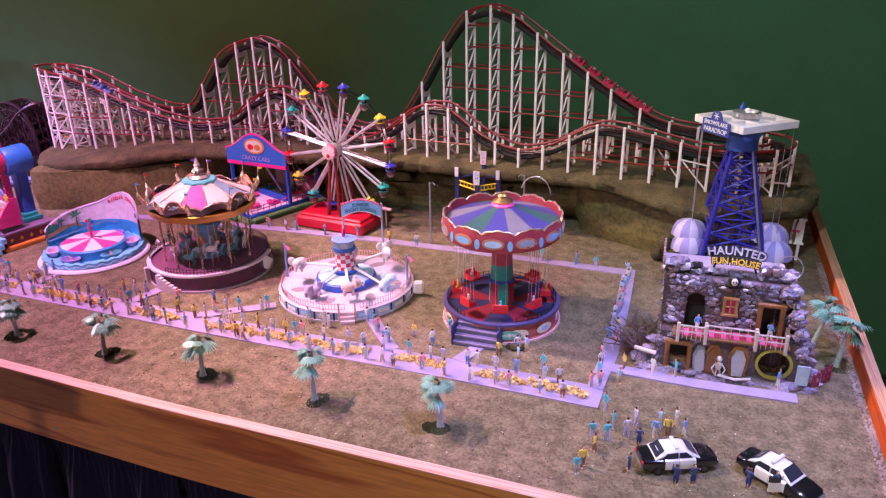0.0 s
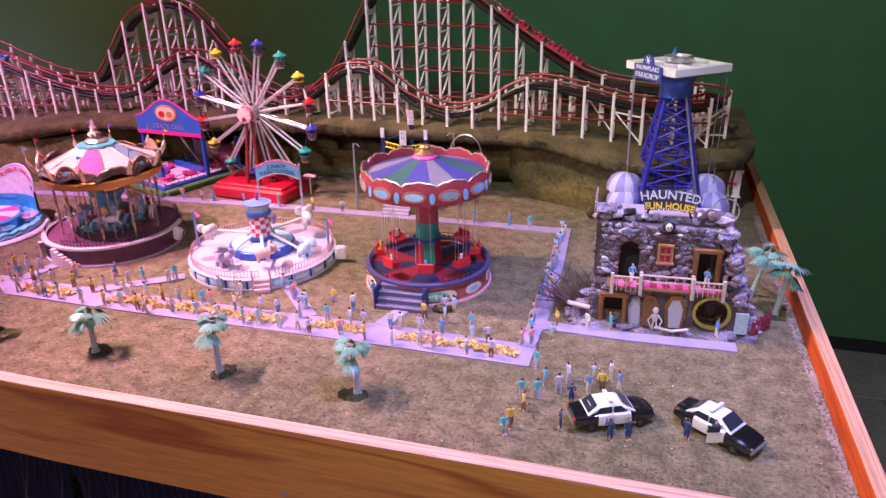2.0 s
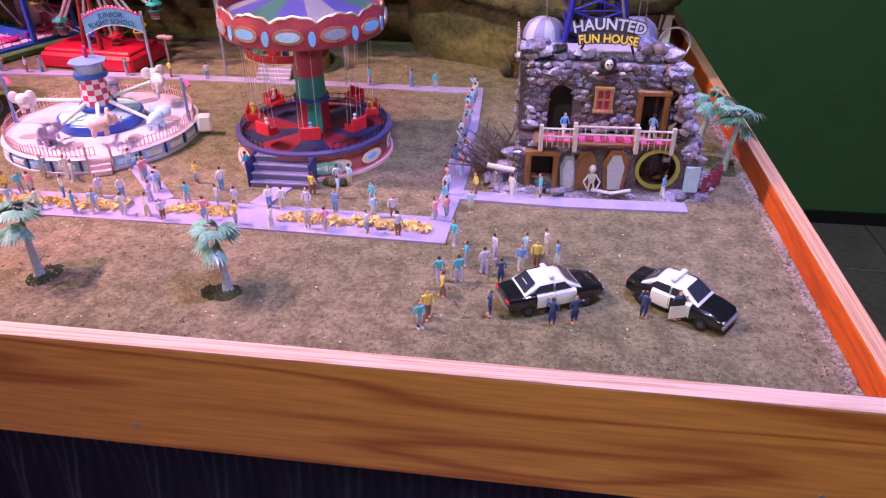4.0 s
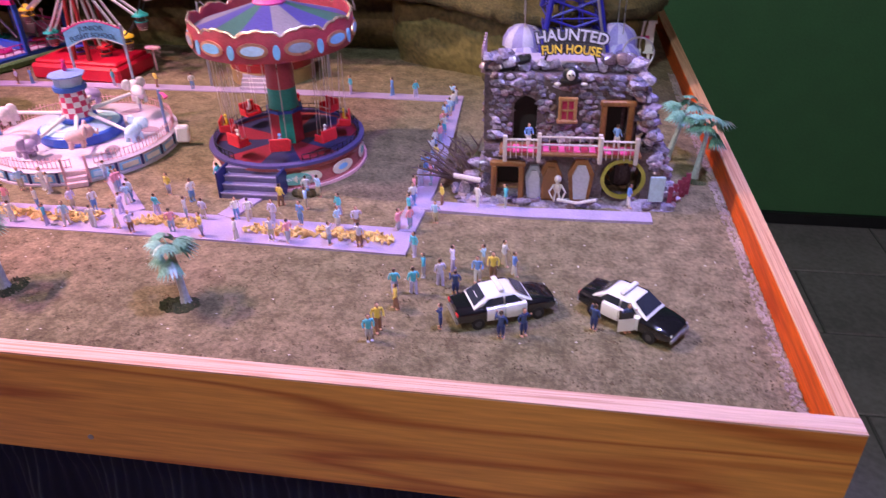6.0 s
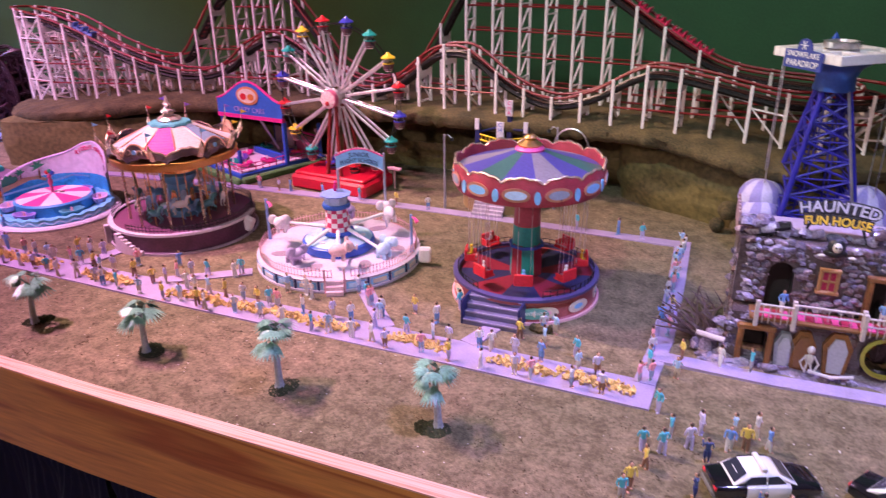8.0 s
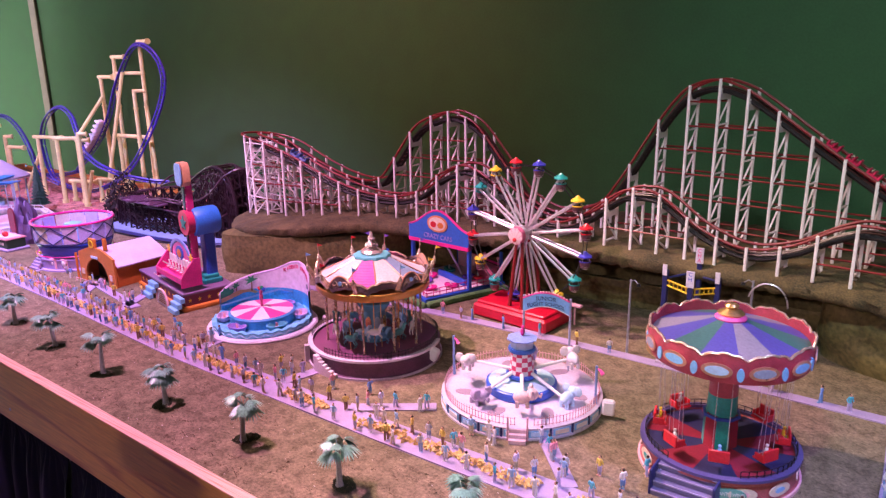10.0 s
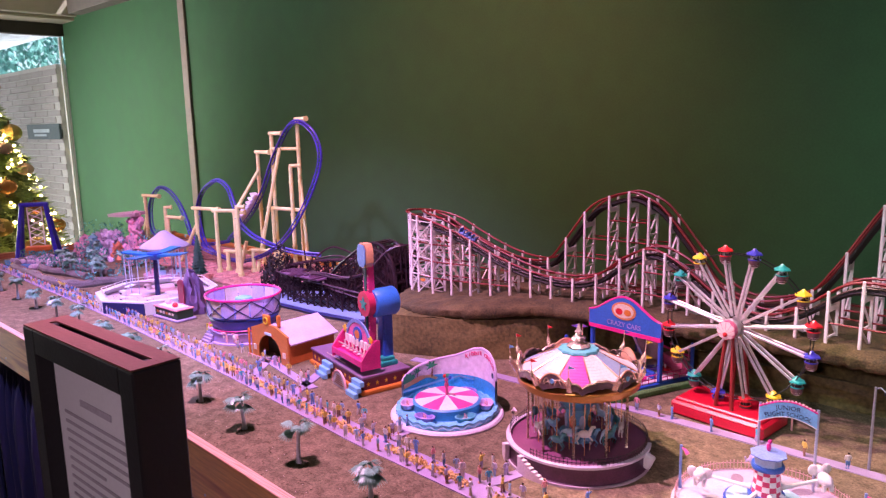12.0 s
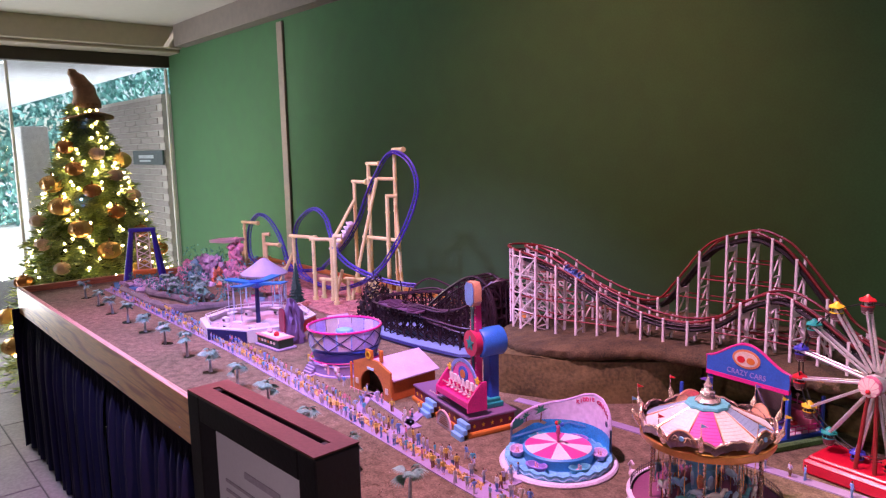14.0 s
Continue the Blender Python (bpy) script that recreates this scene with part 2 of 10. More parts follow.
# ---- mesh helpers ----
class Geo:
    """Gathers vertices, faces and material slots of one mesh."""

    def __init__(self):
        self.v, self.f, self.s, self.slot = [], [], [], 0
        self.m = Matrix()

    def add(self, verts, faces):
        n = len(self.v)
        self.v += [tuple(self.m @ Vector(p)) for p in verts]
        self.f += [tuple(i + n for i in f) for f in faces]
        self.s += [self.slot] * len(faces)
        return self

    def box(self, c, s, b=0.0, rot=None):
        """A box about c; b: the width of its bevelled edges."""
        x, y, z = (k / 2 for k in s)
        b = min(b, x * 0.6, y * 0.6, z * 0.6)
        r = rot or Matrix()
        c = Vector(c)
        if b <= 0:
            vs = [(i, j, k) for i in (-x, x) for j in (-y, y) for k in (-z, z)]
            fs = [(0, 1, 3, 2), (4, 6, 7, 5), (0, 4, 5, 1), (2, 3, 7, 6), (0, 2, 6, 4), (1, 5, 7, 3)]
            return self.add([c + r @ Vector(p) for p in vs], fs)
        vs, key = [], {}
        for i in (-1, 1):
            for j in (-1, 1):
                for k in (-1, 1):
                    for a in range(3):
                        key[i, j, k, a] = len(vs)
                        vs.append((i * (x - b * (a != 0)), j * (y - b * (a != 1)), k * (z - b * (a != 2))))
        fs = []
        for i in (-1, 1):
            fs.append([key[i, j, k, 0] for j, k in ((-1, -1), (1, -1), (1, 1), (-1, 1))][::i])
            fs.append([key[j, i, k, 1] for j, k in ((-1, -1), (1, -1), (1, 1), (-1, 1))][::-i])
            fs.append([key[j, k, i, 2] for j, k in ((-1, -1), (1, -1), (1, 1), (-1, 1))][::i])
            for j in (-1, 1):
                fs.append([key[-1, i, j, 1], key[1, i, j, 1], key[1, i, j, 2], key[-1, i, j, 2]][:: i * j])
                fs.append([key[i, -1, j, 2], key[i, 1, j, 2], key[i, 1, j, 0], key[i, -1, j, 0]][:: i * j])
                fs.append([key[i, j, -1, 0], key[i, j, 1, 0], key[i, j, 1, 1], key[i, j, -1, 1]][:: i * j])
                for k in (-1, 1):
                    fs.append([key[i, j, k, a] for a in range(3)][:: i * j * k])
        return self.add([c + r @ Vector(p) for p in vs], fs)

    def cyl(self, a, b, r, r2=None, n=10, caps=True):
        a, b = Vector(a), Vector(b)
        r2 = r if r2 is None else r2
        z = (b - a).normalized()
        x = z.orthogonal().normalized()
        y = z.cross(x)
        ring = [(x * math.cos(t) + y * math.sin(t)) for t in (2 * math.pi * k / n for k in range(n))]
        vs = [a + d * r for d in ring] + [b + d * r2 for d in ring]
        fs = [(k, (k + 1) % n, n + (k + 1) % n, n + k) for k in range(n)]
        if caps:
            fs += [tuple(range(n))[::-1], tuple(range(n, 2 * n))]
        return self.add(vs, fs)

    def lathe(self, prof, n=32, c=(0, 0, 0), a0=0.0, a1=360.0, wave=None):
        """Turns a profile of (radius, height) round the z axis; wave(angle, radius, height) may shift a point."""
        full = abs(a1 - a0) >= 359.9
        m = n if full else n + 1
        vs = []
        for k in range(m):
            t = radians(a0 + (a1 - a0) * k / n)
            for r, z in prof:
                if wave:
                    r, z = wave(t, r, z)
                vs.append((c[0] + r * math.cos(t), c[1] + r * math.sin(t), c[2] + z))
        p, fs = len(prof), []
        for k in range(n):
            k2 = (k + 1) % m
            fs += [(k * p + i, k2 * p + i, k2 * p + i + 1, k * p + i + 1) for i in range(p - 1)]
        return self.add(vs, fs)

    def tube(self, pts, r, n=6, closed=False):
        pts = [Vector(p) for p in pts]
        vs, fs, k = [], [], len(pts)
        for i, p in enumerate(pts):
            q = pts[(i + 1) % k] if closed or i < k - 1 else p
            o = pts[i - 1] if closed or i else p
            d = (q - o).normalized()
            x = d.cross(Vector((0, 0, 1)))
            x = x.normalized() if x.length > 1e-4 else Vector((1, 0, 0))
            y = x.cross(d)
            rr = r(i / max(1, k - 1)) if callable(r) else r
            vs += [p + (x * math.cos(t) + y * math.sin(t)) * rr for t in (2 * math.pi * j / n for j in range(n))]
        for i in range(k if closed else k - 1):
            i2 = (i + 1) % k
            fs += [(i * n + j, i * n + (j + 1) % n, i2 * n + (j + 1) % n, i2 * n + j) for j in range(n)]
        if not closed:
            fs += [tuple(range(n))[::-1], tuple(range((k - 1) * n, k * n))]
        return self.add(vs, fs)

    def prism(self, outline, d, m=None):
        """A flat outline in xy, thickened by d along z, laid by the matrix m."""
        m = m or Matrix()
        n = len(outline)
        vs = [m @ Vector((x, y, 0)) for x, y in outline] + [m @ Vector((x, y, d)) for x, y in outline]
        fs = [tuple(range(n))[::-1], tuple(range(n, 2 * n))] + [(k, (k + 1) % n, n + (k + 1) % n, n + k) for k in range(n)]
        return self.add(vs, fs)

    def ball(self, c, r, n=10, sq=(1, 1, 1)):
        h = max(4, n // 2)
        vs = [(c[0], c[1], c[2] - r * sq[2])]
        for i in range(1, h):
            t = math.pi * i / h
            for k in range(n):
                u = 2 * math.pi * k / n
                vs.append((c[0] + r * sq[0] * math.sin(t) * math.cos(u), c[1] + r * sq[1] * math.sin(t) * math.sin(u), c[2] - r * sq[2] * math.cos(t)))
        vs.append((c[0], c[1], c[2] + r * sq[2]))
        last, fs = len(vs) - 1, []
        for k in range(n):
            k2 = (k + 1) % n
            fs.append((0, 1 + k2, 1 + k))
            for i in range(h - 2):
                a, b = 1 + i * n, 1 + (i + 1) * n
                fs.append((a + k, a + k2, b + k2, b + k))
            a = 1 + (h - 2) * n
            fs.append((a + k, a + k2, last))
        return self.add(vs, fs)

    def mesh(self, name, mats, sharp=35):
        me = bpy.data.meshes.new(name)
        me.from_pydata(self.v, [], self.f)
        for m in mats if isinstance(mats, (list, tuple)) else [mats]:
            me.materials.append(m)
        me.polygons.foreach_set("material_index", self.s)
        me.polygons.foreach_set("use_smooth", [True] * len(self.f))
        me.set_sharp_from_angle(angle=radians(sharp))
        me.update()
        return me


def thing(name, at=(0, 0, 0), turn=0.0, label="", category="", group=""):
    """The empty at the base of a thing, which parents its parts."""
    ob = new(name)
    ob.empty_display_size = 0.02
    ob.matrix_world = pose(*at, 0, 0, turn)
    return tagged(ob, label, category, group)


def part(name, g, mats, parent, label="", sharp=35):
    ob = new(name, g.mesh(name, mats, sharp))
    ob.parent = parent
    return tagged(ob, label)


def solo(name, g, mats, label="", category="", group="", kind="", at=(0, 0, 0), turn=0.0, sharp=35):
    """A thing of one mesh."""
    ob = new(name, g.mesh(name, mats, sharp))
    ob.matrix_world = pose(*at, 0, 0, turn)
    return tagged(ob, label, category, group, kind)


def words(name, body, size, m, material, parent, deep=0.0008, label="", bend=0.0, squeeze=1.0, bold=0.0):
    """Raised lettering in the built-in font, as a mesh; bend: the radius of an arch along which it runs."""
    cu = bpy.data.curves.new(name, "FONT")
    cu.body, cu.size, cu.extrude, cu.align_x, cu.align_y = body, size, deep / 2, "CENTER", "CENTER"
    cu.resolution_u, cu.offset = 3, bold
    tmp = new(name, cu)
    me = bpy.data.meshes.new_from_object(tmp.evaluated_get(bpy.context.evaluated_depsgraph_get()))
    bpy.data.objects.remove(tmp)
    for v in me.vertices:
        x, y, z = v.co
        x *= squeeze
        if bend:
            t = x / bend
            x, y = (bend + y) * math.sin(t), (bend + y) * math.cos(t) - bend
        v.co = m @ Vector((x, y, z))
    me.materials.clear()
    me.materials.append(material)
    ob = new(name, me)
    ob.parent = parent
    return tagged(ob, label)


def upright(x, y, z, turn=0.0):
    """Lays the xy plane of a sign upright, facing -y, at a place."""
    return pose(x, y, z, 90, 0, turn)


def curve(pts, steps=8, closed=False):
    """A smooth line through control points (Catmull-Rom)."""
    p = [Vector(q) for q in pts]
    n, out = len(p), []
    for i in range(n if closed else n - 1):
        a, b, c, d = (p[(i + k) % n] if closed else p[max(0, min(n - 1, i + k))] for k in (-1, 0, 1, 2))
        for s in range(steps):
            t = s / steps
            out.append(0.5 * (2 * b + (c - a) * t + (2 * a - 5 * b + 4 * c - d) * t * t + (3 * b - a - 3 * c + d) * t ** 3))
    return out if closed else out + [p[-1]]


def arc(r, a0, a1, n, c=(0, 0)):
    return [(c[0] + r * math.cos(radians(a0 + (a1 - a0) * k / n)), c[1] + r * math.sin(radians(a0 + (a1 - a0) * k / n))) for k in range(n + 1)]

# ---- the room ----
FLOOR, CEIL, WALL, END = -0.75, 1.66, 1.78, -7.06
FELT = mat("green_felt_wall", (0.045, 0.135, 0.052), 0.9, vary=0.10, scale=30, bump=0.35)
STRIP = mat("taupe_batten", (0.29, 0.225, 0.19), 0.7)
BEAM = mat("beam_taupe", (0.18, 0.15, 0.13), 0.7)
CEILING = mat("ceiling_paint", (0.55, 0.52, 0.48), 0.9, vary=0.04)
PLASTER = mat("grey_plaster", (0.16, 0.15, 0.145), 0.9, vary=0.06)
PAVER = mat("stone_floor", (0.215, 0.185, 0.185), 0.55, vary=0.25, scale=14)
JOINT = mat("floor_joint", (0.10, 0.095, 0.09), 0.9)

g = Geo().box((-2.0, -0.9, FLOOR - 0.055), (16.0, 5.6, 0.1))
floor = solo("floor", g, JOINT, "grey stone slab floor of the exhibition room", kind="structure")
g = Geo().box((-2.0, WALL + 0.06, 0.45), (10.1, 0.12, 2.42))
wall_back = solo("wall_back", g, FELT, "wall covered with green felt panels", kind="structure")
# three walls out of view, added to keep the sky's light out
solo("wall_front", Geo().box((-2.0, -3.56, 0.45), (16, 0.12, 2.42)), PLASTER, "unseen grey wall added behind the visitors to close the room", kind="structure")
solo("wall_right", Geo().box((3.06, -0.9, 0.45), (0.12, 5.2, 2.42)), PLASTER, "unseen grey wall added at the right end to close the room", kind="structure")
solo("wall_left", Geo().box((END - 0.02, -2.5, 0.45), (0.12, 2.0, 2.42)), PLASTER, "unseen grey pier added beside the opening to close the room", kind="structure")
solo("ceiling", Geo().box((-2.0, -0.88, CEIL + 0.05), (10.1, 5.24, 0.1)), CEILING, "cream painted ceiling", kind="structure")
g = Geo().box((-5.02, WALL - 0.008, 0.36), (0.075, 0.016, 2.22), 0.003)
solo("trim_batten", g, STRIP, "narrow taupe batten between two green panels", kind="structure")
g = Geo().box((-1.78, WALL - 0.05, 1.575), (9.68, 0.10, 0.17), 0.003)
solo("trim_soffit", g, BEAM, "taupe soffit band along the top of the green wall", kind="structure")
g = Geo().box((-2.0, WALL - 0.012, FLOOR + 0.02), (10.1, 0.022, 0.04), 0.003)
solo("baseboard", g, BLACK, "dark base strip along the green wall", kind="structure")
g = Geo().box((END + 0.16, 0.1, 1.575), (0.38, 3.36, 0.17), 0.004)
g.box((END + 0.14, 0.1, 1.475), (0.30, 3.36, 0.022), 0.003)
solo("trim_lintel", g, mat("lintel_tan", (0.46, 0.40, 0.33), 0.75, vary=0.06), "deep taupe beam over the glazed opening", kind="structure")
g = Geo().box((END, 0.1, 1.415), (0.08, 3.36, 0.095), 0.004)
solo("trim_track", g, mat("dark_bronze", (0.05, 0.04, 0.035), 0.5, 0.4), "dark bronze head track of the glazed opening", kind="structure")

# the glazed end and what lies beyond it
window_end = thing("window_end", (END, 0, 0), 0, "glazed end of the room with slim white posts", "window")
window_end["kind"] = "structure"
for y in (1.755, 0.55, -0.6):
    part("window_post", Geo().box((0, y, 0.31), (0.03, 0.022, 2.1), 0.003), WHITE, window_end)
for y0, y1 in ((0.561, 1.744), (-0.589, 0.539)):
    pane = part("pane", Geo().box((0, (y0 + y1) / 2, 0.31), (0.006, y1 - y0, 2.1)), glass_mat("clear_glass"), window_end)
    pane.visible_shadow = False
BRICK = mat("pale_brick", (0.40, 0.345, 0.325), 0.85, vary=0.16, scale=25, bump=0.5)
MORTAR = mat("pale_mortar", (0.56, 0.51, 0.47), 0.9)
garden_wall = solo("garden_wall", Geo().box((-8.155, 1.80, 0.20), (2.09, 0.16, 1.9)), MORTAR, "pale brick garden wall outside the glass", "wall")
brick_mesh = Geo().box((0, 0, 0), (0.290, 0.012, 0.048), 0.003).mesh("brick", BRICK)
for row in range(33):
    for col in range(7):
        b = new("brick", brick_mesh)
        b.parent = garden_wall
        b.location = (-9.05 + 0.298 * col - (0.12 if row % 2 else 0) + 0.009, 1.7175, -0.715 + 0.0565 * row)
plate = solo("wall_sign", Geo().box((0, 0, 0), (0.79, 0.02, 0.13), 0.003), mat("slate_sign", (0.06, 0.075, 0.085), 0.5), "slate grey sign with pale lettering on the brick wall", "sign", at=(-7.50, 1.699, 0.60))
part("lettering", Geo().box((-0.02, -0.0125, 0.008), (0.40, 0.004, 0.030)).box((-0.05, -0.0125, -0.030), (0.30, 0.004, 0.018)), mat("sign_pale", (0.5, 0.55, 0.58), 0.6), plate, "pale lettering bars")
PAVE = mat("outside_paving", (0.74, 0.73, 0.70), 0.8)
solo("pavement", Geo().box((-26.0, 0, FLOOR - 0.06), (38.0, 60, 0.1)), PAVE, "pale paved terrace outside the glass", kind="structure")
solo("canopy_roof", Geo().box((-12.6, -1.95, 1.56), (11.4, 8.1, 0.12), 0.01), mat("canopy_white", (0.8, 0.82, 0.84), 0.8), "white underside of the terrace canopy", "canopy")
for y in (0.25, -0.35):
    g = Geo().cyl((0, 0, -0.006), (0, 0, 0.0), 0.05, n=16)
    solo("downlight", g, mat("downlight_glow", (1.0, 0.95, 0.85), 0.5, glow=4.0), "round recessed downlight in the canopy", "downlight", at=(-8.6 + y * 0.6, y + 0.5, 1.497))
pillar = solo("white_pillar", Geo().box((-9.3, 1.10, 0.095), (0.5, 0.25, 1.69), 0.01), mat("white_render", (0.82, 0.82, 0.80), 0.8), "white rendered pillar on the terrace", "pillar")
rng = random.Random(4)
g = Geo()
for k in range(30000):
    x, y, z = rng.uniform(-18.6, -16.6), rng.uniform(-4.5, 8.5), rng.uniform(-0.7, 4.6)
    if noise.noise(Vector((x * 0.5, y * 0.9, z * 0.9))) < -0.62:
        continue
    u, s = Euler((rng.uniform(0, 6), rng.uniform(0, 6), rng.uniform(0, 6))).to_matrix(), rng.uniform(0.09, 0.22)
    g.add([Vector((x, y, z)) + u @ Vector(p) * s for p in ((-0.5, 0, 0), (0, -0.28, 0.06), (0.6, 0, 0), (0, 0.28, 0.06))], [(0, 1, 2, 3)])
solo("garden_hedge", g, mat("garden_leaves", (0.20, 0.44, 0.38), 0.6, vary=0.5), "tall leafy garden hedge beyond the terrace", "hedge", kind="stuff")
sun = bpy.data.lights.new("sun", "SUN")
sun.energy, sun.angle, sun.color = 5.0, radians(0.5), (1, 0.96, 0.9)
new("sun", sun).matrix_world = look((0, 0, 0), (-0.35, -0.55, -0.76))

# ---- the layout table ----
W, D, RIM, LOW = 4.52, 1.36, 0.026, -0.093
FRONT = ((0.0, 0.0), (-1.0, 0.011), (-1.6, 0.036), (-2.2, 0.057), (-3.2, 0.055), (-W, 0.053))  # the long front bows a little
front_y = lambda x: float(np.interp(-x, [-p[0] for p in FRONT], [p[1] for p in FRONT]))
table = thing("layout_table", (0, 0, 0), 0, "long display table with varnished plywood sides", "table")


def bowed_board(x0, x1, z0, z1, d0, d1, n=24):
    """A long board that follows the bowed front from x0 to x1, from d0 to d1 behind its face."""
    vs = [(x, front_y(x) + d, z) for x in np.linspace(x0, x1, n + 1) for d, z in ((d0, z0), (d1, z0), (d1, z1), (d0, z1))]
    fs = [(4 * i + k, 4 * i + (k + 1) % 4, 4 * i + 4 + (k + 1) % 4, 4 * i + 4 + k) for i in range(n) for k in range(4)]
    return Geo().add(vs, fs + [(3, 2, 1, 0), (4 * n, 4 * n + 1, 4 * n + 2, 4 * n + 3)])


for x0, x1 in ((0.0, -2.44), (-2.4405, -W)):
    board = part("front_board", bowed_board(x0, x1, LOW, RIM, 0.0, 0.018), PLY, table, "varnished plywood front board with dark grain")
    part("board_edge", bowed_board(x0, x1, RIM, RIM + 0.002, 0.0003, 0.0177), PLY_EDGE, board, "pale raw plywood edge")
    for k in range(5):
        x = x0 - 0.055 - (x0 - x1 - 0.11) * k / 4 + 0.02 * math.sin(5 * k)
        part("screw", Geo().cyl((x, front_y(x) - 0.0012, -0.068), (x, front_y(x) + 0.001, -0.068), 0.0028, n=12), STEEL, board)
g = Geo().box((-0.009, D / 2 + 0.009, (RIM + LOW) / 2), (0.018, D - 0.0185, RIM - LOW), 0.0012)
side = part("right_board", g, PLY_SIDE, table, "orange stained plywood end board")
part("board_edge", Geo().box((-0.009, D / 2 + 0.009, RIM + 0.001), (0.0176, D - 0.018, 0.002), 0.0006), PLY_EDGE_Y, side)
g = Geo().box((-W + 0.009, D / 2 + 0.037, (RIM + LOW) / 2), (0.018, D - 0.074, RIM - LOW), 0.0012)
side = part("left_board", g, ply_mat("plywood_far", (0.56, 0.26, 0.11), (0.42, 0.17, 0.06), 0.6, 1), table, "tan plywood end board")
part("board_edge", Geo().box((-W + 0.009, D / 2 + 0.037, RIM + 0.001), (0.0176, D - 0.074, 0.002), 0.0006), PLY_EDGE_Y, side)
part("back_board", Geo().box((-W / 2, D - 0.009, -0.03), (W - 0.036, 0.018, 0.1), 0.0012), PLY, table)
part("table_top", Geo().box((-W / 2, D / 2 + 0.03, -0.05), (W - 0.036, D - 0.09, 0.03)), BROWN, table)
for x in (-0.12, -1.5, -2.9, -4.3):
    for y in (0.14, D - 0.12):
        part("leg", Geo().box((x, y, (FLOOR - 0.065) / 2), (0.06, 0.06, -FLOOR - 0.065), 0.003), BROWN, table)

# pleated skirt under the boards
def pleats(a, b, n, seed):
    """A gathered curtain between two corners: shirred band on top, loose folds below."""
    g, r = Geo(), random.Random(seed)
    a, b = Vector(a), Vector(b)
    along = (b - a) / n
    out = Vector((along.y, -along.x, 0)).normalized()
    zs = [-0.07, -0.085, -0.10, -0.115, -0.135, -0.16, -0.20, -0.30, -0.45, -0.60, FLOOR + 0.004]
    vs, ph = [], [r.uniform(0, 6) for _ in range(4)]
    for i in range(n + 1):
        t = i * along.length
        for k, z in enumerate(zs):
            fine = 0.0022 * math.sin(t * 520)
            fold = 0.014 * math.sin(t * 95 + ph[0] + 1.6 * math.sin(t * 13 + ph[1])) + 0.008 * math.sin(t * 41 + ph[2])
            w = min(1, max(0, (k - 3) / 4))
            d = 0.012 + fine * (1 - w) + 0.004 * (k % 2) * (k < 5) + (fold + 0.016) * w
            vs.append(a + along * i + out * d + Vector((0, 0, z)))
    m = len(zs)
    fs = [(i * m + k + 1, (i + 1) * m + k + 1, (i + 1) * m + k, i * m + k) for i in range(n) for k in range(m - 1)]
    return g.add(vs, fs)


SKIRT = mat("navy_skirt", (0.0018, 0.0026, 0.024), 0.92, vary=0.35, scale=200, bump=0.3)
skirt = thing("table_skirt", (0, 0, 0), 0, "gathered black-blue cloth skirt hanging round the table", "table skirt")
for k, ((x0, y0), (x1, y1)) in enumerate(zip(FRONT, FRONT[1:])):
    part("front_cloth", pleats((x1 + 0.004, y1 + 0.03, 0), (x0 - 0.004, y0 + 0.03, 0), 900, 1 + 4 * k), SKIRT, skirt)
part("end_cloth", pleats((-0.03, 0.02, 0), (-0.03, D, 0), 500, 2), SKIRT, skirt)
part("end_cloth", pleats((-W + 0.03, D, 0), (-W + 0.03, 0.02, 0), 500, 3), SKIRT, skirt)

# ---- model ground ----
def ground_z(x, y):
    """Height of the turf: gently uneven, a little lower along the edges."""
    n = noise.noise(Vector((x * 6, y * 6, 0))) * 0.0016 + noise.noise(Vector((x * 26, y * 26, 3))) * 0.0008
    edge = max(0, 0.06 + x) / 0.06
    return n - 0.012 * min(1, edge) ** 1.5 - 0.004 * max(0, 1 - (y - front_y(x)) / 0.06)


nx, ny = 420, 130
xs, ys = np.linspace(-W + 0.018, -0.018, nx), np.linspace(0.0, 1.0, ny)
g = Geo()
g.add([(x, y, ground_z(x, y)) for x in xs for y in (front_y(x) + 0.017 + q * (D - 0.035 - front_y(x)) for q in ys)], [(i * ny + j, (i + 1) * ny + j, (i + 1) * ny + j + 1, i * ny + j + 1) for i in range(nx - 1) for j in range(ny - 1)])
ground = solo("ground", g, TURF, "brown and olive scatter turf of the model landscape", kind="structure", sharp=180)

# ---- rocky plateau under the wooden coaster ----
LIP = [(-2.16, 1.02), (-2.13, 0.88), (-2.03, 0.78), (-1.90, 0.755), (-1.76, 0.80), (-1.67, 0.88), (-1.55, 0.915), (-1.30, 0.93), (-1.02, 0.92),
       (-0.87, 0.91), (-0.70, 0.90), (-0.58, 0.895), (-0.48, 0.875), (-0.38, 0.835), (-0.30, 0.80), (-0.20, 0.815), (-0.10, 0.87), (-0.045, 0.97)]


def deck_z(x):
    """Height of the plateau along its length."""
    return float(np.interp(x, [-2.2, -2.0, -1.7, -1.0, -0.5, -0.3, 0], [0.118, 0.126, 0.152, 0.168, 0.172, 0.150, 0.150]))


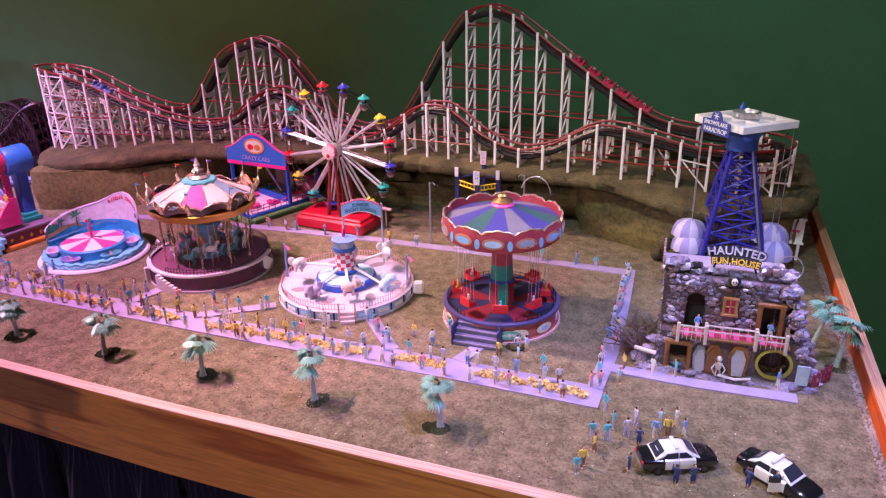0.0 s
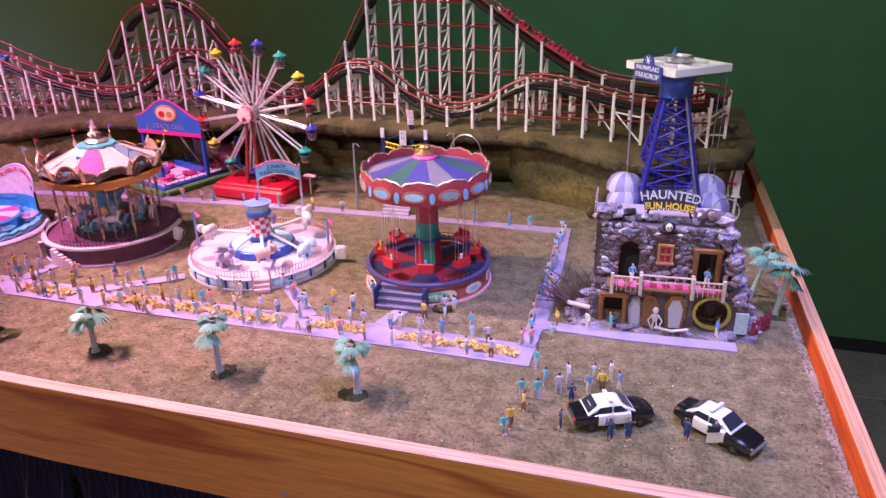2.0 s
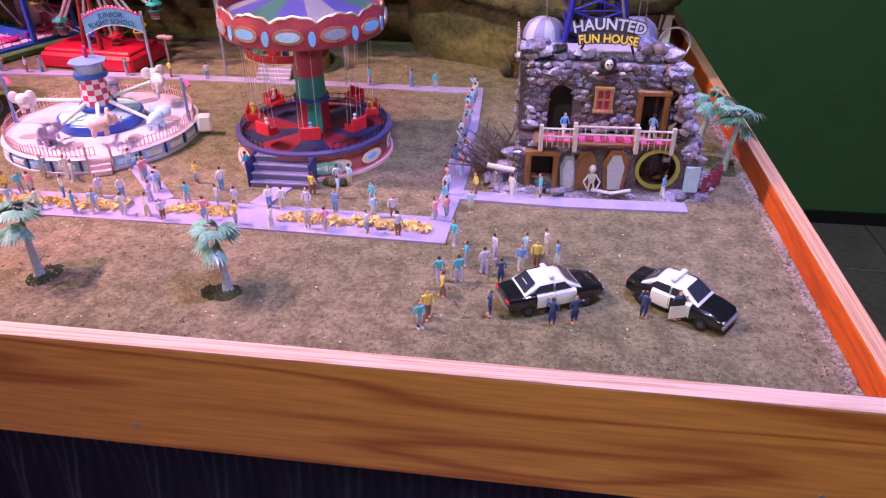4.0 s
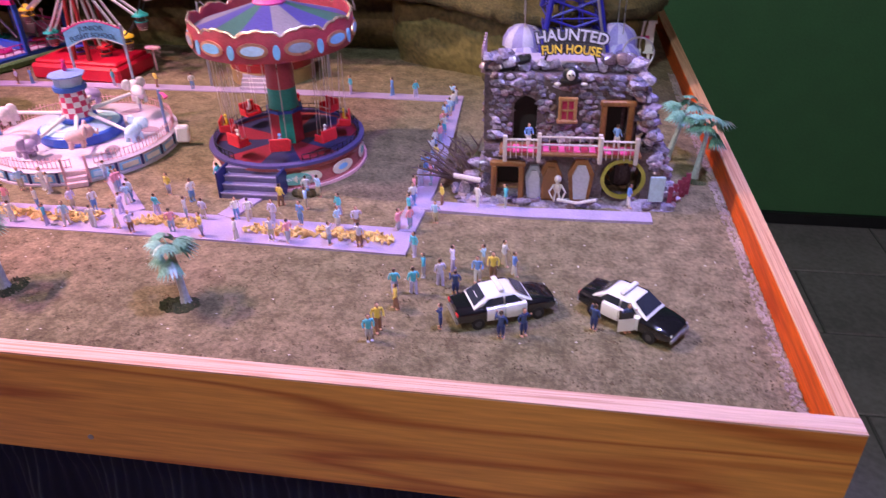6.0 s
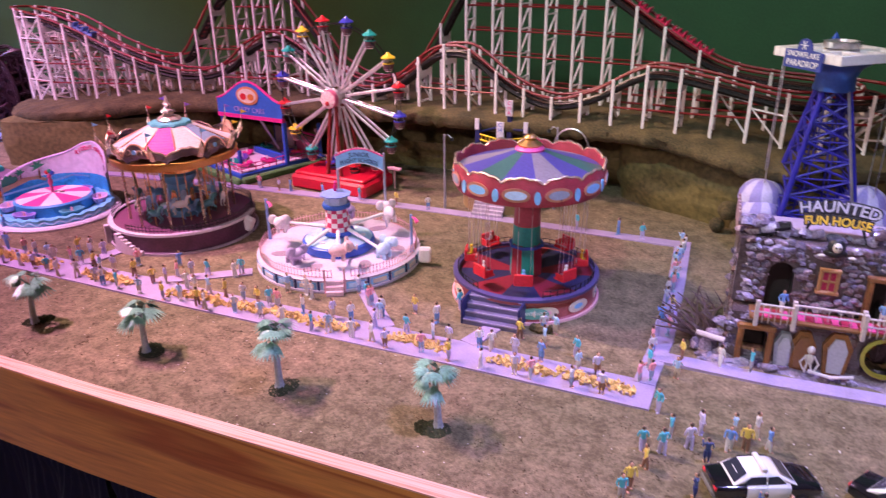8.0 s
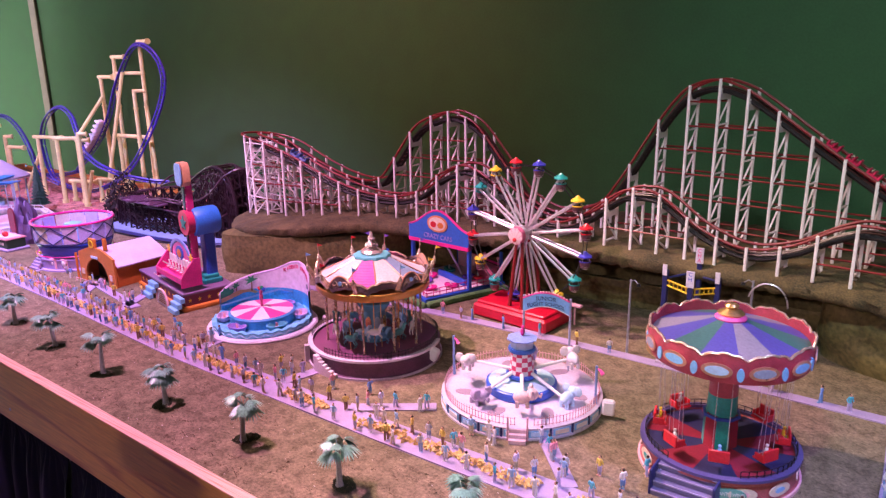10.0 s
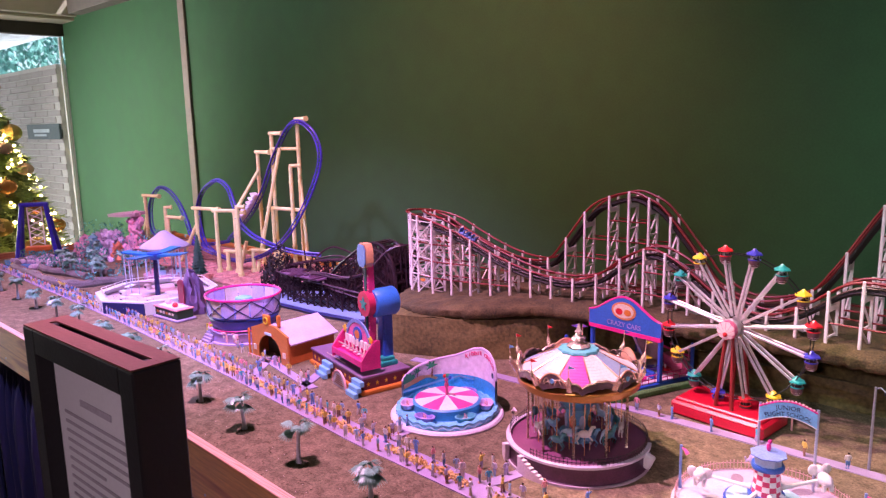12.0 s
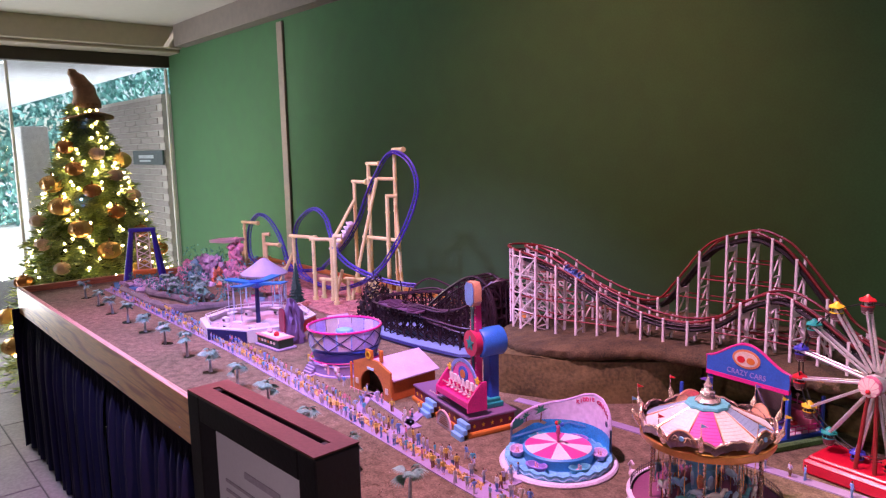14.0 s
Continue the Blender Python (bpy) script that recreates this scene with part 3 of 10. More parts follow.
lip = [(p.x, p.y) for p in curve([(x, y, 0) for x, y in LIP], 24)]
plateau = thing("rock_plateau", (0, 0, 0), 0, "foam rock plateau with brown turf carrying the wooden coaster", "plateau")
g, rows, back = Geo(), [], 1.30
nb = 34
for i, (x, y) in enumerate(lip):
    bx = -2.10 + (x + 2.16) / 2.115 * 2.06
    col = []
    wob = 0.010 * noise.noise(Vector((x * 9, y * 9, 5))) + 0.005 * noise.noise(Vector((x * 45, y * 45, 5)))
    for k in range(nb):
        t = (k / (nb - 1)) ** 1.5
        px, py = x + (bx - x) * t, y + (back - y) * t
        z = deck_z(px) + 0.006 * noise.noise(Vector((px * 14, py * 14, 1))) + 0.003 * noise.noise(Vector((px * 60, py * 60, 1))) + 0.0022 * noise.noise(Vector((px * 150, py * 150, 1)))
        z -= 0.012 * max(0, 1 - t * 9) ** 2
        col.append((px, py, z))
    rag = [0.005 * noise.noise(Vector((x * 70, q, 9))) for q in (0.0, 3.0, 6.0)]
    front = [(x, y - 0.002 + wob + rag[0], deck_z(x) - 0.016), (x, y - 0.003 + wob + rag[1], deck_z(x) - 0.027 + rag[0]), (x, y + 0.006 + wob + rag[2], deck_z(x) - 0.036 + rag[1]), (x, y + 0.04, deck_z(x) - 0.040)]
    rows.append(front[::-1] + col)
m = len(rows[0])
g.add([p for r in rows for p in r], [(i * m + k, (i + 1) * m + k, (i + 1) * m + k + 1, i * m + k + 1) for i in range(len(rows) - 1) for k in range(m - 1)])
part("deck", g, MOSS, plateau, "deck of brown turf with a ragged rounded lip", sharp=180)


def rock_wall(g, line, z0, z1, bulge, seed, n=60, h=12, rough=1.0):
    """A rough face standing on a line in plan, bulging and broken by noise."""
    pts = curve([(x, y, 0) for x, y in line], max(2, n // (len(line) - 1)))
    vs = []
    for i, p in enumerate(pts):
        d = (pts[min(i + 1, len(pts) - 1)] - pts[max(i - 1, 0)]).normalized()
        out = Vector((d.y, -d.x, 0))
        for k in range(h + 1):
            t = k / h
            top = z1(p.x) if callable(z1) else z1
            q = p + out * (bulge * math.sin(t * 2.6) + rough * (0.010 * noise.noise(Vector((p.x * 13, t * 3, seed))) + 0.005 * noise.noise(Vector((p.x * 40, t * 9, seed)))))
            vs.append((q.x, q.y, z0 + (top - z0) * t))
    m = h + 1
    return g.add(vs, [(i * m + k, (i + 1) * m + k, (i + 1) * m + k + 1, i * m + k + 1) for i in range(len(pts) - 1) for k in range(h)])


def slab_top(g, line, y1, z):
    """Closes a block of rock from its front line back to y1."""
    pts = curve([(x, y, 0) for x, y in line], 8)
    n = len(pts)
    vs = [(p.x, p.y, z + 0.004 * noise.noise(Vector((p.x * 20, 0, 0)))) for p in pts] + [(p.x, max(p.y, y1), z) for p in pts]
    return g.add(vs, [(i, i + 1, n + i + 1, n + i) for i in range(n - 1)])


g = Geo()
line = [(-2.04, 1.0), (-2.03, 0.80), (-2.0, 0.715), (-1.90, 0.74), (-1.78, 0.80), (-1.67, 0.90), (-1.62, 0.96), (-1.60, 1.06)]
rock_wall(g, line, -0.004, 0.106, 0.004, 2, rough=0.35)
slab_top(g, line, 1.05, 0.106)
part("rock_block", g, ROCK, plateau, "low sandy brown rock face", sharp=60)
g = Geo()
rock_wall(g, [(-1.66, 1.10), (-1.40, 1.07), (-1.10, 1.05), (-0.80, 1.06), (-0.53, 1.07)], -0.004, 0.060, 0.004, 3)
rock_wall(g, [(-2.1, 1.16), (-1.40, 1.13), (-1.10, 1.12), (-0.80, 1.12), (-0.05, 1.08)], 0.04, lambda x: deck_z(x) - 0.03, 0.0, 4)
part("rock_back", g, ROCK, plateau, "shaded brown rock under the overhang", sharp=60)
g = Geo()
line = [(-0.56, 1.06), (-0.55, 0.985), (-0.50, 0.95), (-0.42, 0.915), (-0.33, 0.875), (-0.22, 0.87), (-0.13, 0.885), (-0.10, 0.95), (-0.09, 1.05)]
rock_wall(g, line, -0.004, 0.118, 0.014, 6)
slab_top(g, line, 1.02, 0.118)
part("rock_block", g, ROCK, plateau, "bulging brown rock face", sharp=60)
g = Geo()
rock_wall(g, [(-2.13, 1.25), (-2.14, 1.0), (-2.10, 0.86), (-2.04, 0.80)], -0.004, lambda x: deck_z(x) - 0.03, 0.0, 8, h=8)
part("rock_end", g, ROCK, plateau, sharp=60)
g = Geo()
rock_wall(g, [(-0.09, 0.93), (-0.06, 1.0), (-0.055, 1.25)], -0.004, lambda x: deck_z(x) - 0.03, 0.0, 9, h=8)
part("rock_end", g, ROCK, plateau, sharp=60)
g = Geo()
for c, r in (((-0.345, 0.845, 0.045), 0.018), ((-0.325, 0.835, 0.022), 0.015), ((-0.36, 0.85, 0.014), 0.014)):
    g.ball(c, r, 10)
solo("dry_bush", g, MOSS, "small dry brown bush at the foot of the rock", "bush")

# ---- wooden roller coaster ----
NEAR = [(-2.075, 0.920, 0.346), (-2.0, 0.905, 0.336), (-1.91, 0.92, 0.304), (-1.81, 0.945, 0.255), (-1.70, 0.965, 0.220), (-1.60, 0.98, 0.211), (-1.52, 0.993, 0.230),
        (-1.455, 1.002, 0.279), (-1.386, 1.009, 0.306), (-1.315, 1.003, 0.286), (-1.20, 0.992, 0.216), (-1.115, 0.985, 0.200), (-1.045, 0.979, 0.226),
        (-0.965, 0.972, 0.284), (-0.916, 0.968, 0.297), (-0.868, 0.963, 0.289), (-0.783, 0.955, 0.234), (-0.697, 0.947, 0.208), (-0.616, 0.940, 0.226),
        (-0.54, 0.933, 0.268), (-0.489, 0.928, 0.280), (-0.40, 0.921, 0.267), (-0.284, 0.918, 0.244), (-0.20, 0.918, 0.245)]
FAR = [(-0.19, 1.036, 0.252), (-0.228, 1.045, 0.252), (-0.375, 1.052, 0.269), (-0.483, 1.062, 0.322), (-0.624, 1.080, 0.412), (-0.727, 1.098, 0.482), (-0.775, 1.106, 0.505), (-0.817, 1.112, 0.514),
       (-0.858, 1.117, 0.506), (-0.895, 1.120, 0.482), (-0.947, 1.121, 0.412), (-1.021, 1.120, 0.288), (-1.074, 1.12, 0.224), (-1.178, 1.12, 0.193), (-1.262, 1.117, 0.224),
       (-1.309, 1.114, 0.276), (-1.402, 1.109, 0.386), (-1.451, 1.106, 0.416), (-1.494, 1.104, 0.426), (-1.555, 1.100, 0.410), (-1.609, 1.097, 0.378), (-1.679, 1.093, 0.289),
       (-1.735, 1.090, 0.230), (-1.82, 1.086, 0.226), (-1.913, 1.080, 0.250), (-2.006, 1.073, 0.288), (-2.075, 1.066, 0.320)]
loop = curve(NEAR + [(-0.146, 0.935, 0.248), (-0.132, 0.98, 0.250), (-0.144, 1.018, 0.251)] + FAR + [(-2.128, 1.035, 0.340), (-2.145, 0.985, 0.348), (-2.124, 0.940, 0.350)], 8, True)
coaster = thing("wooden_roller_coaster", (0, 0, 0), 0, "white timber-framed roller coaster with dark red handrails", "roller coaster")


def side_line(pts, off, up):
    """A line beside a closed track: off to its right, up above it."""
    out, n = [], len(pts)
    for i, p in enumerate(pts):
        d = pts[(i + 1) % n] - pts[i - 1]
        s = Vector((d.y, -d.x, 0)).normalized()
        out.append(p + s * off + Vector((0, 0, up)))
    return out


for off in (-0.024, 0.024):
    part("handrail", Geo().tube(side_line(loop, off, 0.0), 0.0031, 6, True), COASTER_RED, coaster, "dark red handrail")
    part("stringer", Geo().tube(side_line(loop, off * 0.62, -0.021), 0.0048, 4, True), TRACK_DARK, coaster)
for off in (-0.0105, 0.0105):
    part("track_rail", Geo().tube(side_line(loop, off, -0.014), 0.0020, 5, True), mat("track_brown", (0.06, 0.022, 0.018), 0.4), coaster)
seg = [(loop[(i + 1) % len(loop)] - p).length for i, p in enumerate(loop)]
ties = Geo()
bents, run, next_tie, next_bent, prev = [], 0.0, 0.0, 0.02, None
tall = [-0.30, -0.365, -0.432, -0.499, -0.558, -0.618, -0.682, -0.745, -0.807, -0.873, -0.938, -1.0, -1.06, -1.12, -1.18, -1.245, -1.315, -1.385, -1.439, -1.493, -1.55, -1.618, -1.673, -1.73]
for i, p in enumerate(loop):
    q = loop[(i + 1) % len(loop)]
    d = q - p
    s = Vector((d.y, -d.x, 0)).normalized()
    while next_tie < run + seg[i]:
        c = p + d * ((next_tie - run) / seg[i]) + Vector((0, 0, -0.0185))
        r = Matrix((s, d.normalized(), s.cross(d.normalized()))).transposed().to_4x4()
        ties.box(c, (0.036, 0.0045, 0.003), 0, r)
        next_tie += 0.0135
    flat = Vector((d.x, d.y, 0)).length
    while next_bent < run + seg[i]:
        c = p + d * ((next_bent - run) / seg[i])
        far_side = c.y > 1.03 and -1.76 < c.x < -0.27
        if (tall and c.x <= tall[0]) if far_side else (prev is None or Vector((c.x - prev.x, c.y - prev.y)).length > 0.058):
            bents.append((c, s.copy()))
            prev = c
            if far_side:
                tall.pop(0)
        next_bent += 0.004
    run += seg[i]
part("cross_tie", ties, TRACK_DARK, coaster, "dark wooden cross ties")["kind"] = "stuff"
LEVEL = 0.052
post_rows = []
for c, s in bents:
    base = deck_z(c.x) - 0.006
    g = Geo()
    feet = []
    for k in (-1, 1):
        f = c + s * 0.026 * k
        g.box((f.x, f.y, (base + c.z + 0.003) / 2), (0.0058, 0.0058, c.z + 0.003 - base), 0.0007)
        feet.append(f)
    a, b = feet
    turn = Matrix.Rotation(math.atan2(s.y, s.x), 4, "Z")
    g.box((c.x, c.y, c.z - 0.034), (0.052, 0.0044, 0.012), 0.0006, turn)
    for k in (-0.017, 0.017):
        g.box((c.x + s.x * k, c.y + s.y * k, c.z - 0.024), (0.005, 0.0046, 0.014), 0.0006, turn)
    z, flip = c.z - 0.040, False
    while z - base > 0.018:
        lo = max(base + 0.002, z - LEVEL)
        u, v = (a, b) if flip else (b, a)
        g.cyl((u.x, u.y, z), (v.x, v.y, lo), 0.0024, n=4)
        if lo > base + 0.012:
            g.cyl((a.x, a.y, lo), (b.x, b.y, lo), 0.0022, n=4)
        z = lo
    part("bent", g, COASTER_WHITE, coaster)
    post_rows.append((c, feet, base))
# crossed braces between the bents of the left turnaround
for j, (c, feet, base) in enumerate(post_rows):
    c2, feet2, base2 = post_rows[(j + 1) % len(post_rows)]
    if max(c.x, c2.x) > -1.98:
        continue
    for side_k in (0, 1):
        lo = base + 0.006
        while lo < min(c.z, c2.z) - 0.05:
            p, q = feet[side_k], feet2[side_k]
            part("sway_brace", Geo().cyl((p.x, p.y, lo), (q.x, q.y, lo + LEVEL), 0.0022, n=4), COASTER_WHITE, coaster)
            part("cross_beam", Geo().cyl((p.x, p.y, lo + LEVEL), (q.x, q.y, lo + LEVEL), 0.0018, n=4), COASTER_WHITE, coaster)
            lo += LEVEL
# single diagonal braces along the low curve at the end
for j, (c, feet, base) in enumerate(post_rows):
    c2, feet2, base2 = post_rows[(j + 1) % len(post_rows)]
    if min(c.x, c2.x) > -0.42 and max(c.z, c2.z) < 0.30 and c.y < 1.0:
        p, q = (feet[1], feet2[1]) if j % 2 else (feet[0], feet2[0])
        part("diagonal_brace", Geo().cyl((p.x, p.y, c.z - 0.030), (q.x, q.y, base2 + 0.012), 0.0020, n=4), COASTER_WHITE, coaster)
        part("ledger", Geo().cyl((p.x, p.y, c.z - 0.034), (q.x, q.y, c2.z - 0.034), 0.0020, n=4), COASTER_WHITE, coaster)
# long red girts that tie neighbouring bents on the tall stretches
for k in range(1, 9):
    level = 0.005 + LEVEL * k
    line = []
    for j in range(len(post_rows) + 1):
        c, feet, base = post_rows[j % len(post_rows)]
        z = base + level - 0.012
        if c.z - z > 0.03 and j < len(post_rows):
            line.append((feet, z))
        else:
            if len(line) > 1:
                zz = sum(q[1] for q in line) / len(line)
                for side_k in (0, 1):
                    g = Geo().tube([(f[side_k].x, f[side_k].y, zz) for f, _ in line], 0.0020, 4)
                    part("girt", g, COASTER_RED, coaster, "thin red girt")
            line = []


def coaster_train(name, start, count, body, label, step=6):
    """Small two-seat cars standing on the track."""
    train = thing(name, (0, 0, 0), 0, label, "coaster train")
    for k in range(count):
        i = (start + step * k) % len(loop)
        p, d = loop[i], (loop[(i + 1) % len(loop)] - loop[i - 1]).normalized()
        s = Vector((d.y, -d.x, 0)).normalized()
        r = Matrix((d, -s, d.cross(-s))).transposed().to_4x4()
        g = Geo()
        g.m = Matrix.Translation(p + r.to_3x3() @ Vector((0, 0, -0.003))) @ r
        g.box((0, 0, 0.0), (0.026, 0.022, 0.012), 0.003).box((0.011, 0, 0.008), (0.004, 0.02, 0.010), 0.001).box((-0.012, 0, 0.008), (0.004, 0.021, 0.014), 0.001)
        g.box((0, 0, 0.009), (0.004, 0.02, 0.009), 0.001)
        car = part("car", g, body, train)
        g = Geo()
        g.m = Matrix.Translation(p + r.to_3x3() @ Vector((0, 0, -0.003))) @ r
        for x in (-0.008, 0.008):
            for y in (-0.0105, 0.0105):
                g.cyl((x, y - 0.001, -0.008), (x, y + 0.001, -0.008), 0.003, n=8)
        part("wheel_set", g, BLACK, car)
        g = Geo()
        g.m = Matrix.Translation(p + r.to_3x3() @ Vector((0, 0, -0.003))) @ r
        part("lap_bar", g.cyl((0.006, -0.009, 0.012), (0.006, 0.009, 0.012), 0.0012, n=6), CREAM, car)
    return train


near_i = lambda x, y: min(range(len(loop)), key=lambda i: (loop[i].x - x) ** 2 + (loop[i].y - y) ** 2)
coaster_train("coaster_train", near_i(-0.424, 1.06), 6, mat("train_crimson", (0.62, 0.03, 0.10), 0.3), "crimson coaster train running down the big drop", 2)
coaster_train("coaster_train", near_i(-1.91, 0.92), 2, mat("train_steel_blue", (0.05, 0.12, 0.34), 0.3), "short dark blue coaster train on the lower track", 2)

# ---- footpaths ----
PX = [-4.4, -3.9, -2.88, -2.13, -1.62, -1.06, -0.63, -0.40]
PY = [0.378, 0.372, 0.354, 0.311, 0.272, 0.259, 0.256, 0.249]
path_y = lambda x: float(np.interp(x, PX, PY))
PZ = 0.0022


def strip(g, line, width, z=PZ, thick=0.004):
    """A ribbon of card along a line in plan."""
    pts = [Vector((x, y, 0)) for x, y in line]
    top = []
    for i, p in enumerate(pts):
        d = (pts[min(i + 1, len(pts) - 1)] - pts[max(i - 1, 0)]).normalized()
        s = Vector((-d.y, d.x, 0)) * width / 2
        top += [p + s, p - s]
    n = len(top)
    vs = [(p.x, p.y, z) for p in top] + [(p.x, p.y, z - thick) for p in top]
    fs = []
    for i in range(0, n - 2, 2):
        fs += [(i, i + 1, i + 3, i + 2), (n + i, i, i + 2, n + i + 2), (i + 1, n + i + 1, n + i + 3, i + 3)]
    fs += [(0, n, n + 1, 1), (n - 2, n - 1, 2 * n - 1, 2 * n - 2)]
    return g.add(vs, fs)


WIDE = 0.058
xs = np.linspace(-4.30, -0.398, 60)
pavement = solo("pavement_front", strip(Geo(), [(x, path_y(x) + WIDE / 2) for x in xs], WIDE), LILAC, "lilac card footpath with a flower bed down its middle", kind="structure")
solo("pavement_side", strip(Geo(), [(-0.411, 0.30), (-0.402, 0.42), (-0.404, 0.60), (-0.410, 0.775)], 0.026, PZ + 0.0006), LILAC, "narrow lilac side footpath", kind="structure")
solo("pavement_back", strip(Geo(), [(-0.41, 0.762), (-0.58, 0.766), (-0.80, 0.772), (-1.0, 0.775), (-1.26, 0.770), (-1.66, 0.742), (-1.9, 0.70)], 0.026), LILAC, "narrow lilac footpath behind the rides", kind="structure")
solo("pavement_house", strip(Geo(), [(-0.40, 0.368), (-0.27, 0.362), (-0.118, 0.366)], 0.024, PZ + 0.0012), LILAC, "ribbed lilac card path before the haunted house", kind="structure")
for a, b in (((-0.852, 0.415), (-0.760, 0.312)), ((-1.046, 0.398), (-1.165, 0.315)), ((-1.315, 0.392), (-1.335, 0.315)), ((-1.592, 0.402), (-1.592, 0.325)),
             ((-0.62, 0.372), (-0.64, 0.312)), ((-2.0, 0.47), (-1.93, 0.34)), ((-2.20, 0.46), (-2.12, 0.36)), ((-2.45, 0.43), (-2.44, 0.37)), ((-1.93, 0.40), (-2.20, 0.45))):
    solo("pavement_link", strip(Geo(), [a, b], 0.024, PZ + 0.0003), LILAC, "short lilac footpath to a ride", kind="structure")

# yellow flower beds in the middle of the front path
rng = random.Random(11)
breaks = [-0.425, -0.60, -0.665, -0.745, -0.80, -1.11, -1.20, -1.30, -1.36, -1.565, -1.62, -1.90, -1.96, -2.10, -2.16, -2.42, -2.47, -2.90, -2.95, -3.35, -3.4, -4.0]
clump = []
for v in range(6):
    g = Geo()
    for k in range(9):
        u, s = Euler((rng.uniform(0, 6), rng.uniform(0, 6), rng.uniform(0, 6))).to_matrix(), rng.uniform(0.003, 0.0055)
        c = Vector((rng.uniform(-0.009, 0.009), rng.uniform(-0.008, 0.008), rng.uniform(0.001, 0.006)))
        g.add([c + u @ Vector(p) * s for p in ((1, 0, 0), (-0.5, 0.9, 0), (-0.5, -0.9, 0), (0, 0, 1.1))], [(0, 1, 3), (1, 2, 3), (2, 0, 3), (0, 2, 1)])
    clump.append(g)
for a, b in zip(breaks[::2], breaks[1::2]):
    g, x = Geo(), a
    while x > b:
        src = clump[rng.randrange(6)]
        g.m = Matrix.Translation((x, path_y(x) + WIDE * 0.5 + rng.uniform(-0.004, 0.004), PZ)) @ Matrix.Rotation(rng.uniform(0, 6), 4, "Z")
        g.add(src.v, src.f)
        x -= rng.uniform(0.006, 0.011)
    tagged(solo("flower_bed", g, STRAW, "long bed of yellow foam flowers on the footpath", "flower bed", "flower beds on the front path", sharp=20), kind="stuff")

# loose crumbs of turf on the ground
g = Geo()
for k in range(9000):
    x = -4.3 * rng.random() ** 1.7 - 0.03
    y = front_y(x) + 0.024 + 0.9 * rng.random() ** 1.3
    s, a = rng.uniform(0.0005, 0.0008) + 0.0013 * rng.random() ** 5, rng.uniform(0, 6)
    z = ground_z(x, y)
    g.add([(x + s * math.cos(a + t), y + s * math.sin(a + t), z - 0.0004) for t in (0, 2.1, 4.2)] + [(x, y, z + s * rng.uniform(0.5, 1.3))], [(0, 1, 3), (1, 2, 3), (2, 0, 3)])
for k in range(800):
    x = -1.9 * rng.random() - 0.03
    y = front_y(x) + 0.026 + 0.20 * rng.random()
    z = ground_z(x, y)
    for j in range(rng.randrange(3, 9)):
        s, a = rng.uniform(0.0008, 0.0019), rng.uniform(0, 6)
        u, v = x + rng.gauss(0, 0.003), y + rng.gauss(0, 0.002)
        g.add([(u + s * math.cos(a + t), v + s * math.sin(a + t), z - 0.0004) for t in (0, 2.1, 4.2)] + [(u, v, z + s * rng.uniform(0.5, 1.0))], [(0, 1, 3), (1, 2, 3), (2, 0, 3)])
crumb = solo("turf_crumbs", g, mat("crumbs", (0.11, 0.075, 0.04), 0.95, vary=0.6, scale=30, second=(0.05, 0.045, 0.022)), "loose crumbs of dark turf scattered on the ground", "turf", kind="stuff", sharp=20)
g = Geo()
for k in range(260):
    x = -2.2 * rng.random() - 0.04
    y = front_y(x) + 0.026 + 0.30 * rng.random()
    s, a = rng.uniform(0.0007, 0.0018), rng.uniform(0, 6)
    g.add([(x + s * math.cos(a + t), y + s * 0.7 * math.sin(a + t), ground_z(x, y) + 0.0003) for t in (0, 2.1, 4.2)] + [(x, y, ground_z(x, y) + 0.0012)], [(0, 1, 3), (1, 2, 3), (2, 0, 3)])
solo("pale_flecks", g, mat("fleck_pale", (0.66, 0.60, 0.52), 0.9), "pale flecks scattered over the turf", "flecks", kind="stuff", sharp=20)
g = Geo()
for k in range(1700):
    x, y = -0.019 - 0.013 * rng.random() ** 1.8, rng.uniform(0.02, 0.95)
    s = rng.uniform(0.0009, 0.0021)
    g.ball((x, y, ground_z(x, y) + s * 0.3), s, 5)
solo("edge_gravel", g, mat("pink_gravel", (0.36, 0.27, 0.25), 0.9, vary=0.4), "pale fine gravel along the end board", "gravel", kind="stuff")

